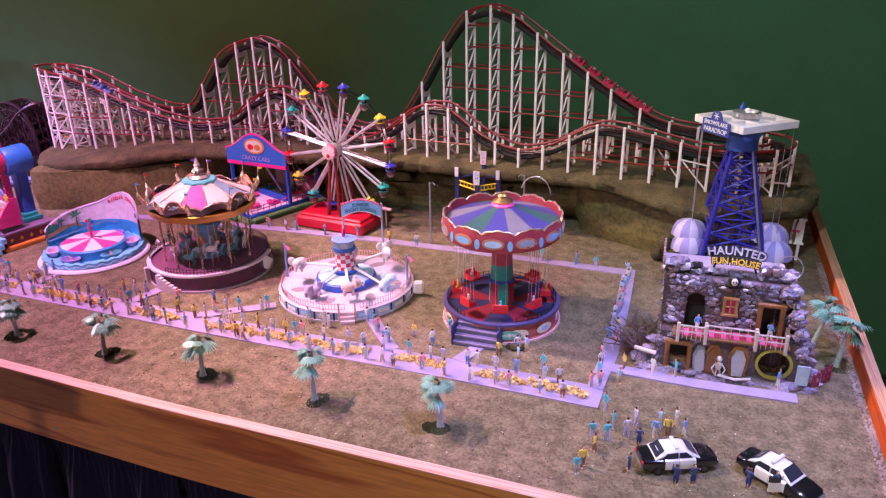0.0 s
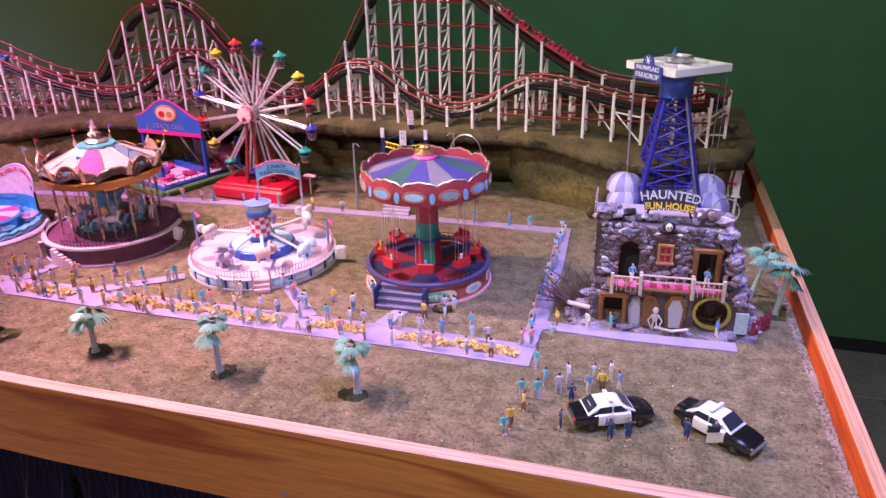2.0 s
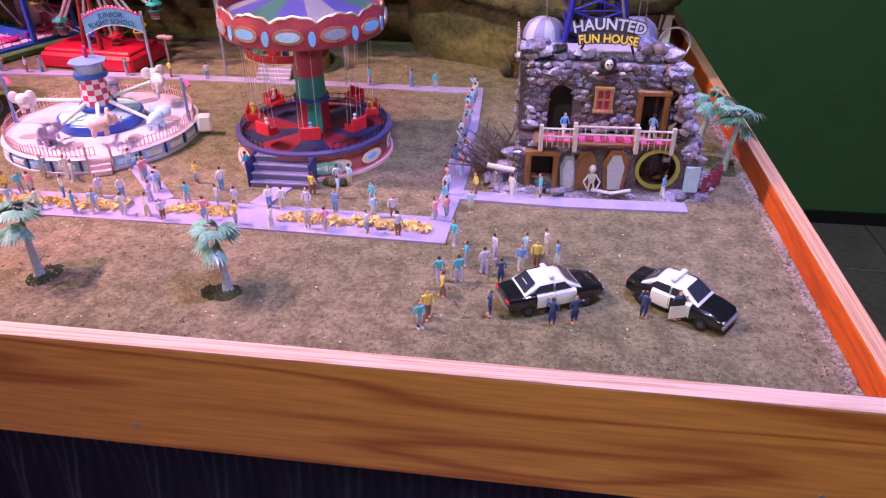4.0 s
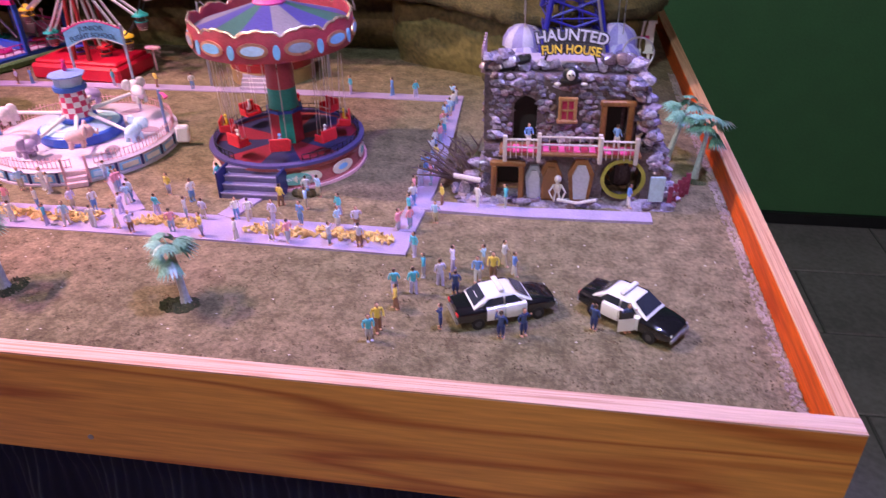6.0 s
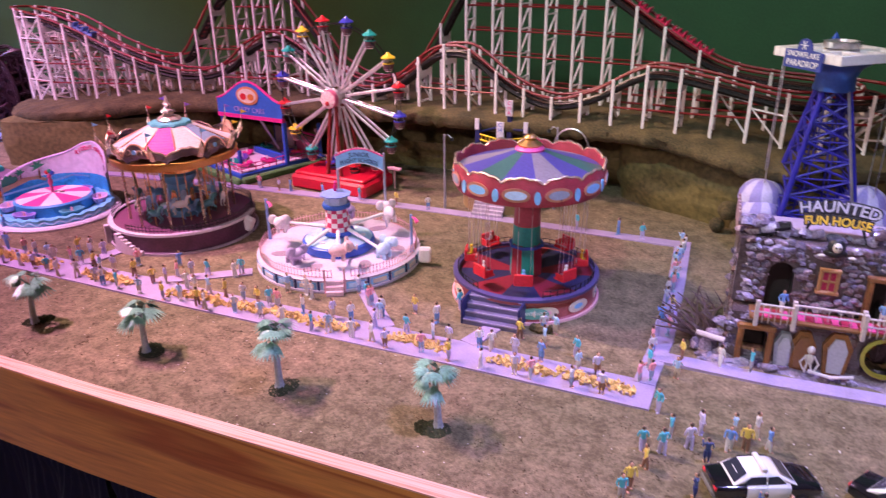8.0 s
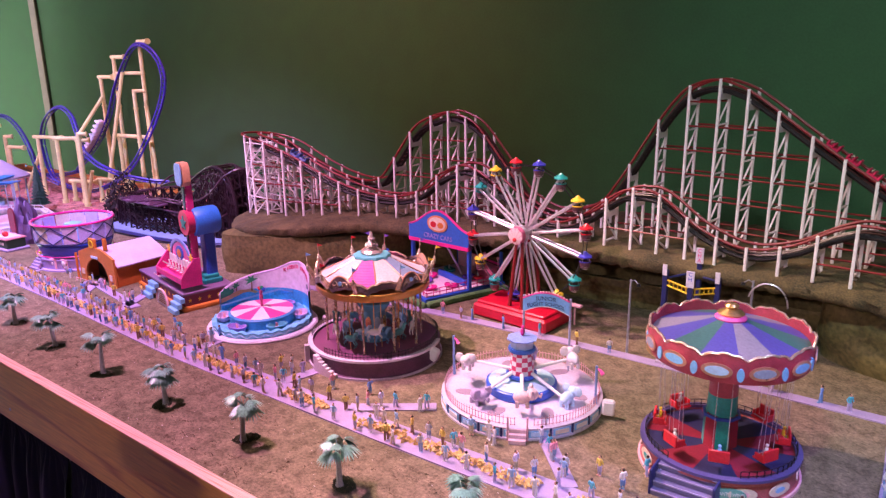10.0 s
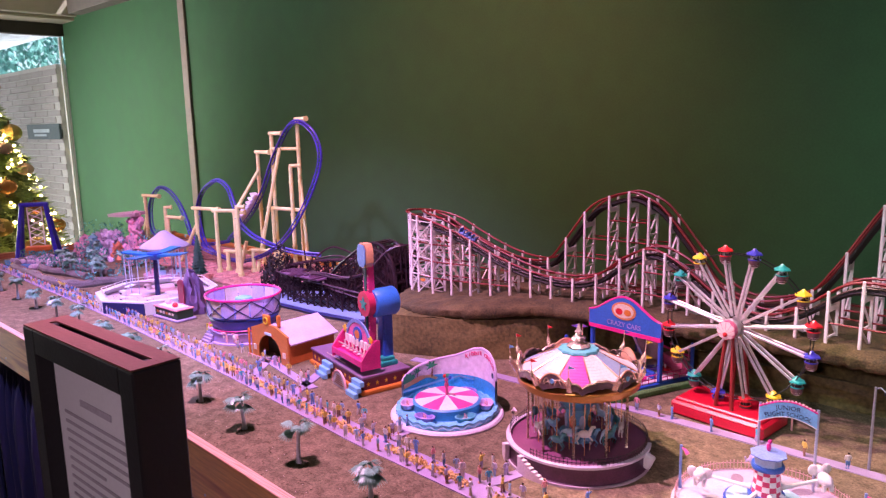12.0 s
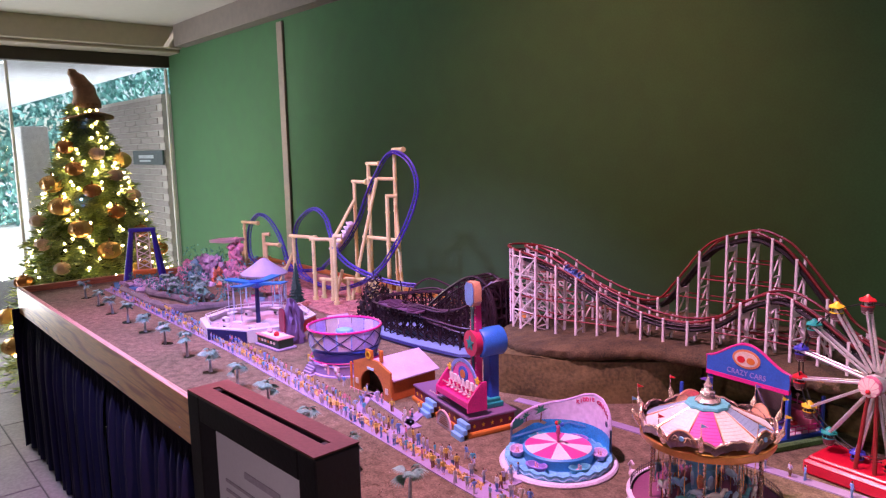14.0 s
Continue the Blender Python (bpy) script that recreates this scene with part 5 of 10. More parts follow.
for k in range(3):
    t = radians(-60)
    st.box((0, -R - 0.010 + 0.006 * k, 0.0035 + 0.006 * k), (0.026, 0.010, 0.007), 0.0006)
ob = part("steps", st, mat("step_rose", (0.60, 0.42, 0.46), 0.5), air)
ob.matrix_local = pose(0, 0, 0, 0, 0, 27)
for sx in (-0.015, 0.015):
    ob = part("gate_post", Geo().box((sx, -R - 0.002, 0.020), (0.003, 0.004, 0.040), 0.0006), PICKET, air)
    ob.matrix_basis = pose(0, 0, 0, 0, 0, 27)
part("drum", Geo().lathe([(0.058, 0.022), (0.060, 0.024), (0.060, 0.036), (0.057, 0.038), (0.028, 0.043), (0, 0.043)], 48), BLUE, air, "blue turntable drum")
part("drum_top", Geo().lathe([(0.056, 0.0384), (0.026, 0.0436), (0, 0.044)], 48), mat("drum_cyan", (0.42, 0.62, 0.74), 0.45), air)
for k in range(6):
    t = radians(60 * k + 20)
    part("painted_oval", oval(Geo(), 0.014, 0.009, 0.0008, Matrix.Translation((0.041 * math.cos(t), 0.041 * math.sin(t), 0.0412)) @ pose(0, 0, 0, 0, 0, 60 * k + 110)), WHITE, air)
tower = part("tower", Geo().lathe([(0.0205, 0.052), (0.0169, 0.092)], 24), WHITE, air, "tower with red and white checks")
for i in range(12):
    for j in range(5):
        g = Geo()
        z0, z1 = 0.052 + 0.008 * j, 0.060 + 0.008 * j
        f = lambda z: 0.021 - 0.09 * (z - 0.052)
        g.lathe([(f(z0), z0), (f(z1), z1)], 2, a0=30 * i, a1=30 * i + 30)
        part("check", g, mat("check_red", (0.62, 0.05, 0.14), 0.4) if (i + j) % 2 else WHITE, tower)
part("tower_foot", Geo().lathe([(0.022, 0.043), (0.026, 0.047), (0.026, 0.052), (0.0, 0.053)], 32), BLUE, air)
part("tower_gallery", Geo().lathe([(0.017, 0.090), (0.0225, 0.0915), (0.0235, 0.095), (0.0225, 0.0985), (0, 0.0985)], 32), mat("gallery_blue", (0.04, 0.12, 0.42), 0.35), air, "dark blue gallery ring")
part("tower_lantern", Geo().lathe([(0.0195, 0.0985), (0.0195, 0.110), (0.0205, 0.111), (0, 0.111)], 8), mat("lantern_pale", (0.46, 0.58, 0.74), 0.4), air, "pale blue eight-sided lantern")
part("tower_cap", Geo().lathe([(0.0205, 0.1105), (0.0262, 0.1125), (0.0262, 0.1145), (0.012, 0.1175), (0, 0.1185)], 8), mat("cup_blue", (0.22, 0.32, 0.66), 0.35, vary=0.25), air, "blue eight-sided cap")
part("tower_figure", Geo().ball((0, 0, 0.124), 0.0045, 10, (0.8, 0.8, 1.5)).ball((0.001, 0, 0.133), 0.0032, 8), HOTPINK, air)


def flyer(parent, ang, z, body, seed):
    """A winged ride car on its arm."""
    t = radians(ang)
    o = Vector((math.cos(t), math.sin(t), 0))
    arm = part("arm", Geo().cyl(o * 0.022 + Vector((0, 0, 0.056)), o * 0.082 + Vector((0, 0, z)), 0.0034, 0.0024, 8), WHITE, parent, "white arm")
    r = Matrix((Vector((-o.y, o.x, 0)), o, Vector((0, 0, 1)))).transposed().to_4x4()
    g = Geo()
    g.m = Matrix.Translation(o * 0.094 + Vector((0, 0, z))) @ r
    g.ball((0, 0, 0), 0.013, 12, (1.15, 0.75, 0.8)).ball((0.016, 0, 0.006), 0.0095, 12)
    g.tube([(0.022, 0, 0.006), (0.029, 0, 0.001), (0.030, 0, 0.008)], lambda s: 0.0030 - 0.0014 * s, 7)
    for k in (-1, 1):
        g.ball((0.014, k * 0.011, 0.010), 0.009, 10, (0.45, 0.9, 1.0))
        for x in (-0.008, 0.008):
            g.cyl((x, k * 0.006, -0.004), (x, k * 0.006, -0.015), 0.0030, 0.0034, 7)
    car = part("ride_car", g, body, arm, "flying elephant-shaped ride car")
    return car


AIRC = [mat("car_white", (0.78, 0.70, 0.72), 0.4), mat("car_lilac", (0.42, 0.34, 0.52), 0.4), mat("car_rose", (0.72, 0.50, 0.48), 0.4), PALEBLUE]
for k, (a, z) in enumerate(((198, 0.062), (250, 0.036), (300, 0.052), (350, 0.036), (50, 0.064), (110, 0.052))):
    flyer(air, a, z, AIRC[k % 4], k)
    t = radians(a + 25)
    # a dark oval beside each car paints the shadows seen on the deck
    part("deck_panel", oval(Geo(), 0.036, 0.020, 0.0006, Matrix.Translation((0.096 * math.cos(t), 0.096 * math.sin(t), 0.0222)) @ pose(0, 0, 0, 0, 0, a)), mat("deck_shade", (0.30, 0.22, 0.28), 0.5), air)
# arched name board on two tall posts
a, b = Vector((-0.043, 0.082, 0)), Vector((0.036, 0.106, 0))
turn = math.degrees(math.atan2(b.y - a.y, b.x - a.x))
for p in (a, b):
    part("sign_post", Geo().cyl((p.x, p.y, 0.02), (p.x, p.y, 0.158), 0.0022, n=8), mat("post_grey_blue", (0.36, 0.38, 0.52), 0.4), air)
w = (b - a).length / 2
top = [(-w + 2 * w * k / 16, 0.151 + 0.013 * math.cos((k / 16 - 0.5) * math.pi) + 0.002) for k in range(17)]
bot = [(x, y - 0.025) for x, y in top][::-1]
m = pose((a.x + b.x) / 2, (a.y + b.y) / 2 - 0.003, 0, 90, 0, turn)
board = part("name_board", Geo().prism(top + bot, 0.002, m), SKYBLUE, air, "arched sky blue name board")
part("board_rim", Geo().tube([m @ Vector((x, y, 0.001)) for x, y in top], 0.0016, 6), HOTPINK, board, "pink rim with round bulbs")
for k in range(15):
    x, y = top[k + 1]
    part("bulb", Geo().ball(m @ Vector((x, y + 0.002, 0.001)), 0.0018, 6), ROSE, board)
part("board_edge", Geo().tube([m @ Vector((x, y, 0.002)) for x, y in bot], 0.0009, 5), WHITE, board)
words("lettering", "JUNIOR", 0.0105, m @ Matrix.Translation((0, 0.156, 0.0026)), NAVY, board, 0.0008, "dark blue lettering", 0.10)
words("lettering", "FLIGHT SCHOOL", 0.0100, m @ Matrix.Translation((0, 0.1455, 0.0026)), NAVY, board, 0.0008, "dark blue lettering", 0.10, 0.9)
for ang, hh in ((188, 0.075), (8, 0.068)):
    t = radians(ang)
    c = Vector(((R - 0.006) * math.cos(t), (R - 0.006) * math.sin(t), 0.02))
    pst = part("lamp_post", Geo().cyl(c, c + Vector((0, 0, hh)), 0.0022, n=8).cyl(c, c + Vector((0, 0, 0.018)), 0.0034, 0.0026, 8), mat("post_blue", (0.20, 0.30, 0.60), 0.4), air)
    part("pennant", Geo().tube([c + Vector((0, 0, hh - 0.004)), c + Vector((0.008, -0.003, hh - 0.005)), c + Vector((0.013, -0.005, hh - 0.010))], lambda s: 0.0008 + 0.003 * s, 6), PINK, pst)


def adapter(x, y, z, tilt, turn):
    g = Geo().box((0, 0, 0), (0.020, 0.014, 0.026), 0.003)
    ob = solo("adapter_box", g, WHITE, "white plastic adapter box leaning on a ride", "adapter")
    ob.matrix_world = pose(x, y, z, 0, tilt, turn)
    part("cord", Geo().tube([(0, 0.004, -0.012), (0.006, 0.008, -0.020), (0.012, 0.012, -0.018)], 0.0012, 6), BLACK, ob)
    return ob


adapter(-0.796, 0.527, 0.018, 3, 20)
adapter(-1.152, 0.535, 0.022, 24, 10)

# ---- carousel ----
car = thing("carousel", (-1.283, 0.518, 0), 0, "ornate merry-go-round with pink and white canopy panels", "carousel")
R = 0.128
BRICKD = mat("carousel_brick", (0.11, 0.040, 0.085), 0.5, scale=120, vary=0.4, bump=0.6)
part("base", Geo().lathe([(0, 0), (R + 0.002, 0), (R + 0.002, 0.004), (R, 0.006), (R, 0.030), (R + 0.0015, 0.033), (R - 0.002, 0.034), (0, 0.034)], 72), BRICKD, car, "dark brick-patterned round base")
part("foot_rim", ring(Geo(), R - 0.001, R + 0.005, 0, 0.004, 72), mat("foot_lilac", (0.50, 0.42, 0.50), 0.5), car)
part("deck", Geo().lathe([(0, 0.0345), (R - 0.006, 0.0345)], 64), MAROON, car, "dark maroon deck")
part("deck_rim", Geo().lathe([(R - 0.006, 0.034), (R + 0.003, 0.0335), (R + 0.003, 0.038), (R - 0.006, 0.038)], 64, a0=165, a1=385), mat("coping_pale", (0.70, 0.62, 0.70), 0.45), car, "white stone coping")
fence(car, R - 0.004, 0.036, 0.014, 96, -98, 218, BLACK, (0.9, 0.5), 0.0006, 0.25)
for ang, flip in ((-128, 1), (-104, -1)):
    for k in range(7):
        t = radians(ang + flip * (-3.4) * k)
        z = 0.0025 + 0.0042 * (7 - k)
        g = Geo().box(((R + 0.006) * math.cos(t), (R + 0.006) * math.sin(t), z / 2 + 0.001), (0.009, 0.010, z + 0.002), 0.0006, Matrix.Rotation(t, 4, "Z"))
        part("step", g, mat("stair_white", (0.72, 0.62, 0.66), 0.5), car)
TWIST = mat("twisted_brass", (0.80, 0.62, 0.46), 0.25, 0.8)
for k in range(10):
    t = radians(36 * k + 10)
    c = Vector((0.092 * math.cos(t), 0.092 * math.sin(t), 0))
    g = Geo()
    for j in range(2):
        g.tube([c + Vector((0.0016 * math.cos(s * 0.9 + j * math.pi), 0.0016 * math.sin(s * 0.9 + j * math.pi), 0.034 + 0.110 * s / 60)) for s in range(61)], 0.0013, 5)
    part("twisted_pole", g, TWIST, car)
part("core", Geo().lathe([(0.034, 0.034), (0.035, 0.040), (0.033, 0.046), (0.022, 0.049), (0.022, 0.092), (0.031, 0.102), (0.033, 0.110), (0.028, 0.114), (0.028, 0.146)], 32), mat("core_blue", (0.06, 0.24, 0.46), 0.4, vary=0.5, scale=140, second=(0.16, 0.34, 0.44)), car, "dark blue painted core")
part("core_collar", ring(Geo(), 0.020, 0.0335, 0.116, 0.124, 40), GOLD, car, "gold collar")
for k in range(8):
    t = radians(45 * k)
    part("core_mirror", oval(Geo(), 0.013, 0.026, 0.001, facing(0.0222, 45 * k + 10, 0.070)), (GOLD, PALEBLUE)[k % 2], car)
for k in range(20):
    t = radians(360 / 20 * k + (5 if k % 2 else 0))
    rr = 0.078 if k % 2 else 0.058
    c = Vector((rr * math.cos(t), rr * math.sin(t), 0.058 + 0.008 * (k % 3)))
    r = Matrix.Rotation(t + math.pi / 2, 4, "Z")
    g = Geo()
    g.m = Matrix.Translation(c) @ r @ Matrix.Diagonal((1.25, 1.35, 1.25, 1))
    g.ball((0, 0, 0), 0.0075, 10, (1.35, 0.55, 0.75))
    g.tube([(0.007, 0, 0.002), (0.011, 0, 0.010), (0.015, 0, 0.010)], lambda s: 0.0030 - 0.0010 * s, 6)
    for x, d in ((-0.007, -0.004), (0.006, 0.005)):
        for y in (-0.002, 0.002):
            g.tube([(x, y, -0.003), (x + d, y, -0.009), (x + d * 0.4, y, -0.014)], 0.0011, 5)
    g.tube([(-0.009, 0, 0.002), (-0.014, 0, -0.005)], lambda s: 0.0016 - 0.0008 * s, 5)
    pole = part("brass_pole", Geo().cyl((c.x, c.y, 0.034), (c.x, c.y, 0.144), 0.0008, n=5), GOLD, car)
    part("ride_horse", g, (PALEBLUE, WHITE, SKYBLUE, mat("horse_teal", (0.10, 0.32, 0.36), 0.4))[k % 4], pole, "small galloping ride horse shape")
CR = 0.108
part("canopy_ring", Geo().lathe([(CR - 0.012, 0.143), (CR, 0.142), (CR + 0.002, 0.145), (CR + 0.002, 0.154), (CR - 0.002, 0.156)], 72), mat("ring_gold", (0.50, 0.24, 0.06), 0.35, 0.5), car, "golden ring under the canopy")
part("canopy_ceiling", Geo().lathe([(0.03, 0.146), (CR - 0.010, 0.1435)], 48), OCHRE, car)
swag = lambda t: 0.010 * abs(math.cos(5 * t)) + 0.002 * abs(math.sin(20 * t))
part("cornice", Geo().lathe([(CR - 0.001, 0.154), (CR + 0.003, 0.156), (CR + 0.001, 0.166), (CR - 0.004, 0.169)], 160, wave=lambda t, r, z: (r, z + (swag(t) if z > 0.15 else 0))), mat("cornice_slate", (0.075, 0.055, 0.085), 0.3, 0.3, vary=0.5, scale=240, second=(0.22, 0.13, 0.11)), car, "dark cornice with swags")
g = Geo()
g.tube([((CR + 0.001) * math.cos(t), (CR + 0.001) * math.sin(t), 0.168 + swag(t)) for t in (2 * math.pi * k / 240 for k in range(240))], 0.0014, 5, True)
part("cornice_trim", g, PALEGOLD, car, "thin pale gold trim")
STRIPE = mat("roof_stripe", (0.46, 0.42, 0.45), 0.45)
PANELS = [mat("roof_pink", (0.60, 0.022, 0.26), 0.55), STRIPE, mat("roof_blue", (0.20, 0.26, 0.38), 0.5), mat("roof_white", (0.54, 0.46, 0.45), 0.5)]
for k in range(10):
    a0 = -117 + 36 * k
    n, prof = 11, []
    for j in range(n):
        r0, r1 = 0.104 - 0.070 * j / n, 0.104 - 0.070 * (j + 1) / n
        z0, z1 = 0.1665 + 0.034 * (j / n) ** 1.15, 0.1665 + 0.034 * ((j + 1) / n) ** 1.15
        prof += [(r0, z0), (r0 - 0.0003, z0 + 0.0006), (r1 + 0.0004, z1 - 0.0002)]
    g = Geo().lathe(prof[::-1], 4, a0=a0 + 1, a1=a0 + 35)
    part("roof_panel", g, PANELS[(1, 0, 3, 2, 1)[k % 5]], car, ("striped", "hot pink", "cream", "grey-blue", "striped")[k % 5] + " canopy panel", sharp=20)
    t = radians(a0)
    part("roof_rib", Geo().cyl((0.104 * math.cos(t), 0.104 * math.sin(t), 0.167), (0.033 * math.cos(t), 0.033 * math.sin(t), 0.2), 0.0012, n=6), COPPER, car)
for k in range(5):
    ang = -117 + 72 * k + 36
    t = radians(ang)
    m = facing(CR - 0.002, ang, 0.166)
    out = [(-0.024, 0)] + [(0.024 * math.cos(radians(180 - s)), 0.002 + 0.021 * math.sin(radians(180 - s)) ** 1.5) for s in range(0, 181, 12)] + [(0.024, 0)]
    ped = part("pediment", Geo().prism(out, 0.002, m), mat("pediment_copper", (0.70, 0.42, 0.30), 0.32, 0.4), car, "rounded copper pediment")
    part("pediment_front", Geo().prism([(x * 0.93, y * 0.93) for x, y in out], 0.001, m @ Matrix.Translation((0, 0, 0.002))), MATS["cornice_slate"], ped, "dark scrolled front of the pediment")
    part("pediment_face", oval(Geo(), 0.008, 0.008, 0.002, m @ Matrix.Translation((0, 0.010, 0.003)), 14), SKYBLUE, ped)
    for sx in (-1, 1):
        part("pediment_scroll", Geo().tube([m @ Vector((sx * (0.004 + 0.012 * q), 0.004 + 0.010 * math.sin(3.0 * q), 0.0035)) for q in (0, 0.2, 0.4, 0.6, 0.8, 1.0)], 0.0011, 5), PALEGOLD, ped)
    part("pediment_trim", Geo().tube([m @ Vector((x, y, 0.001)) for x, y in out[1:-1]], 0.0018, 6), COPPER, ped)
    for da in (-16, 16):
        tt = radians(ang + da)
        c = Vector(((CR + 0.002) * math.cos(tt), (CR + 0.002) * math.sin(tt), 0.164))
        o = Vector((math.cos(tt), math.sin(tt), 0))
        horn = curve([c, c + o * 0.005 + Vector((0, 0, 0.007)), c + o * 0.011 + Vector((0, 0, 0.017)), c + o * 0.013 + Vector((0, 0, 0.027))], 4)
        fin = part("corner_finial", Geo().tube(horn, lambda s: 0.0044 * (1 - s) ** 0.6 + 0.0012 + 0.0012 * (0.55 < s < 0.8), 8).cyl(horn[-1], horn[-1] + o * 0.002 + Vector((0, 0, 0.022)), 0.0008, n=5), PALEGOLD, car, "pale gold horn with a flagstaff")
        part("flag", Geo().prism([(0, 0), (0.011, 0.003), (0, 0.007)], 0.0005, Matrix.Translation(horn[-1] + o * 0.002 + Vector((0, 0, 0.015))) @ pose(0, 0, 0, 90, 0, 20)), (RED, SKYBLUE, YELLOW, PURPLE)[(k + (da > 0)) % 4], fin)
part("crown_ring", Geo().lathe([(0.033, 0.198), (0.036, 0.201), (0.034, 0.2045), (0.028, 0.206), (0.020, 0.206)], 40, wave=lambda t, r, z: (r * (1 + 0.05 * math.cos(10 * t)), z)), mat("crown_teal", (0.10, 0.34, 0.40), 0.4), car)
part("crown", Geo().lathe([(0.019, 0.205), (0.021, 0.209), (0.017, 0.213), (0.0105, 0.2145), (0.0085, 0.218), (0.0125, 0.221), (0.0115, 0.225), (0.006, 0.228), (0.005, 0.232), (0.0075, 0.235), (0.004, 0.239), (0.002, 0.248), (0, 0.25)], 28, wave=lambda t, r, z: (r * (1 + 0.06 * math.cos(8 * t)), z)), mat("crown_rose_silver", (0.86, 0.66, 0.62), 0.22, 0.75), car, "tiered rose-silver crown")
part("top_flag", Geo().prism([(0, 0), (-0.016, 0.003), (0, 0.009)], 0.0006, pose(0, 0, 0.24, 90, 0, 0)), PURPLE, car)

# ---- kiddie boats ----
kid = thing("kiddie_boat_ride", (-1.592, 0.497, 0), 0, "round blue boat ride with painted seaside backdrop", "boat ride")
R = 0.110
part("base", Geo().lathe([(0, 0), (R + 0.009, 0), (R + 0.010, 0.004), (R + 0.007, 0.008), (0, 0.008)], 64), mat("kid_base", (0.76, 0.70, 0.80), 0.5), kid)
WAVE = mat("wave_blue", (0.18, 0.56, 0.86), 0.35, vary=0.3)
part("water_rim", Geo().lathe([(R - 0.004, 0.006), (R - 0.002, 0.020), (R - 0.012, 0.021), (R - 0.016, 0.012)], 96, wave=lambda t, r, z: (r, z + (0.002 * math.sin(26 * t) if z > 0.018 else 0))), WAVE, kid, "blue rim moulded as waves")
g = Geo()
g.tube([((R - 0.002) * math.cos(t), (R - 0.002) * math.sin(t), 0.013 + 0.003 * math.sin(26 * t)) for t in (2 * math.pi * k / 200 for k in range(200))], 0.0012, 5, True)
part("wave_crest", g, mat("crest_cyan", (0.40, 0.68, 0.85), 0.4), kid)
part("water", Geo().lathe([(0, 0.0125), (R - 0.014, 0.0125)], 48), mat("water_cyan", (0.20, 0.58, 0.80), 0.25), kid)
part("turntable", Geo().lathe([(0.070, 0.012), (0.072, 0.033), (0.067, 0.036)], 48), mat("table_cyan", (0.06, 0.30, 0.60), 0.35), kid)
for k in range(10):
    g = Geo().lathe([(0.0, 0.043), (0.068, 0.0355)], 4, a0=10 + 36 * k, a1=46 + 36 * k)
    part("turntable_sector", g, mat("kid_pink", (0.74, 0.06, 0.30), 0.4) if k % 2 else mat("kid_white", (0.78, 0.72, 0.72), 0.4), kid)
for k in range(6):
    t = radians(60 * k - 80)
    g = Geo()
    g.m = Matrix.Translation((0.083 * math.cos(t), 0.083 * math.sin(t), 0.013)) @ Matrix.Rotation(t + math.pi / 2, 4, "Z")
    g.lathe([(0, 0.0), (0.011, 0.001), (0.016, 0.013), (0.0135, 0.0135), (0.010, 0.005), (0, 0.004)], 16, wave=lambda a, r, z: (r * (1 + 0.5 * abs(math.cos(a)) ** 3), z))
    boat = part("boat", g, (mat("boat_violet", (0.30, 0.22, 0.58), 0.4), mat("boat_teal", (0.10, 0.40, 0.48), 0.4), mat("boat_lilac", (0.58, 0.44, 0.66), 0.4))[k % 3], kid, "little round boat")
    g = Geo()
    g.m = Matrix.Translation((0.083 * math.cos(t), 0.083 * math.sin(t), 0.016))
    sitter(g, (0.003, 0, 0), 0, 0.9)
    sitter(g, (-0.004, 0.002, 0), 0, 0.9)
    part("boat_crew", g, ROSE, boat)


def backdrop_height(a):
    """Outline of the curved backdrop over its angle."""
    return float(np.interp(a, [40, 45, 56, 70, 84, 98, 110, 122, 136, 152, 170, 188, 198, 200], [0.072, 0.090, 0.104, 0.117, 0.120, 0.114, 0.103, 0.094, 0.089, 0.084, 0.077, 0.068, 0.062, 0.058]))


g = Geo()
n = 64
for k in range(n + 1):
    a = 40 + 160 * k / n
    t, h = radians(a), backdrop_height(a)
    for r in (R - 0.008, R - 0.004):
        for z in (0.006, 0.030, min(h, 0.052), h):
            g.v.append((r * math.cos(t), r * math.sin(t), z))
for k in range(n):
    for j in range(3):
        b = k * 8
        g.f += [(b + j, b + 8 + j, b + 9 + j, b + 1 + j), (b + 4 + j, b + 5 + j, b + 13 + j, b + 12 + j)]
        g.s += [(1, 1, 0)[j] if k < 40 else (1, 1, 2)[j], 2]
    g.f.append((k * 8 + 3, k * 8 + 11, k * 8 + 15, k * 8 + 7))
    g.s.append(2)
back = part("backdrop", g, [mat("backdrop_sky", (0.74, 0.70, 0.86), 0.5, vary=0.2, scale=18), mat("backdrop_sea", (0.05, 0.42, 0.80), 0.4, vary=0.3), mat("backdrop_cloud", (0.72, 0.72, 0.84), 0.5, vary=0.25, scale=40)], kid, "curved backdrop painted with sky and sea", sharp=60)
g = Geo()
g.tube([((R - 0.006) * math.cos(radians(a)), (R - 0.006) * math.sin(radians(a)), backdrop_height(a) + 0.0005) for a in np.linspace(40, 200, 60)], 0.0028, 6)
part("backdrop_edge", g, mat("edge_lilac", (0.62, 0.50, 0.72), 0.4), back)
for ch, a in zip("KIDDIE CRUISE", np.linspace(106, 54, 13)):
    if ch != " ":
        t = radians(a)
        m = facing(-(R - 0.0086), a + 180, backdrop_height(a) - 0.0105)
        words("letter", ch, 0.0115, m, mat("letter_rose", (0.62, 0.06, 0.20), 0.4), back, 0.0012, bold=0.0004)
SAND = mat("sand", (0.66, 0.50, 0.26), 0.6)


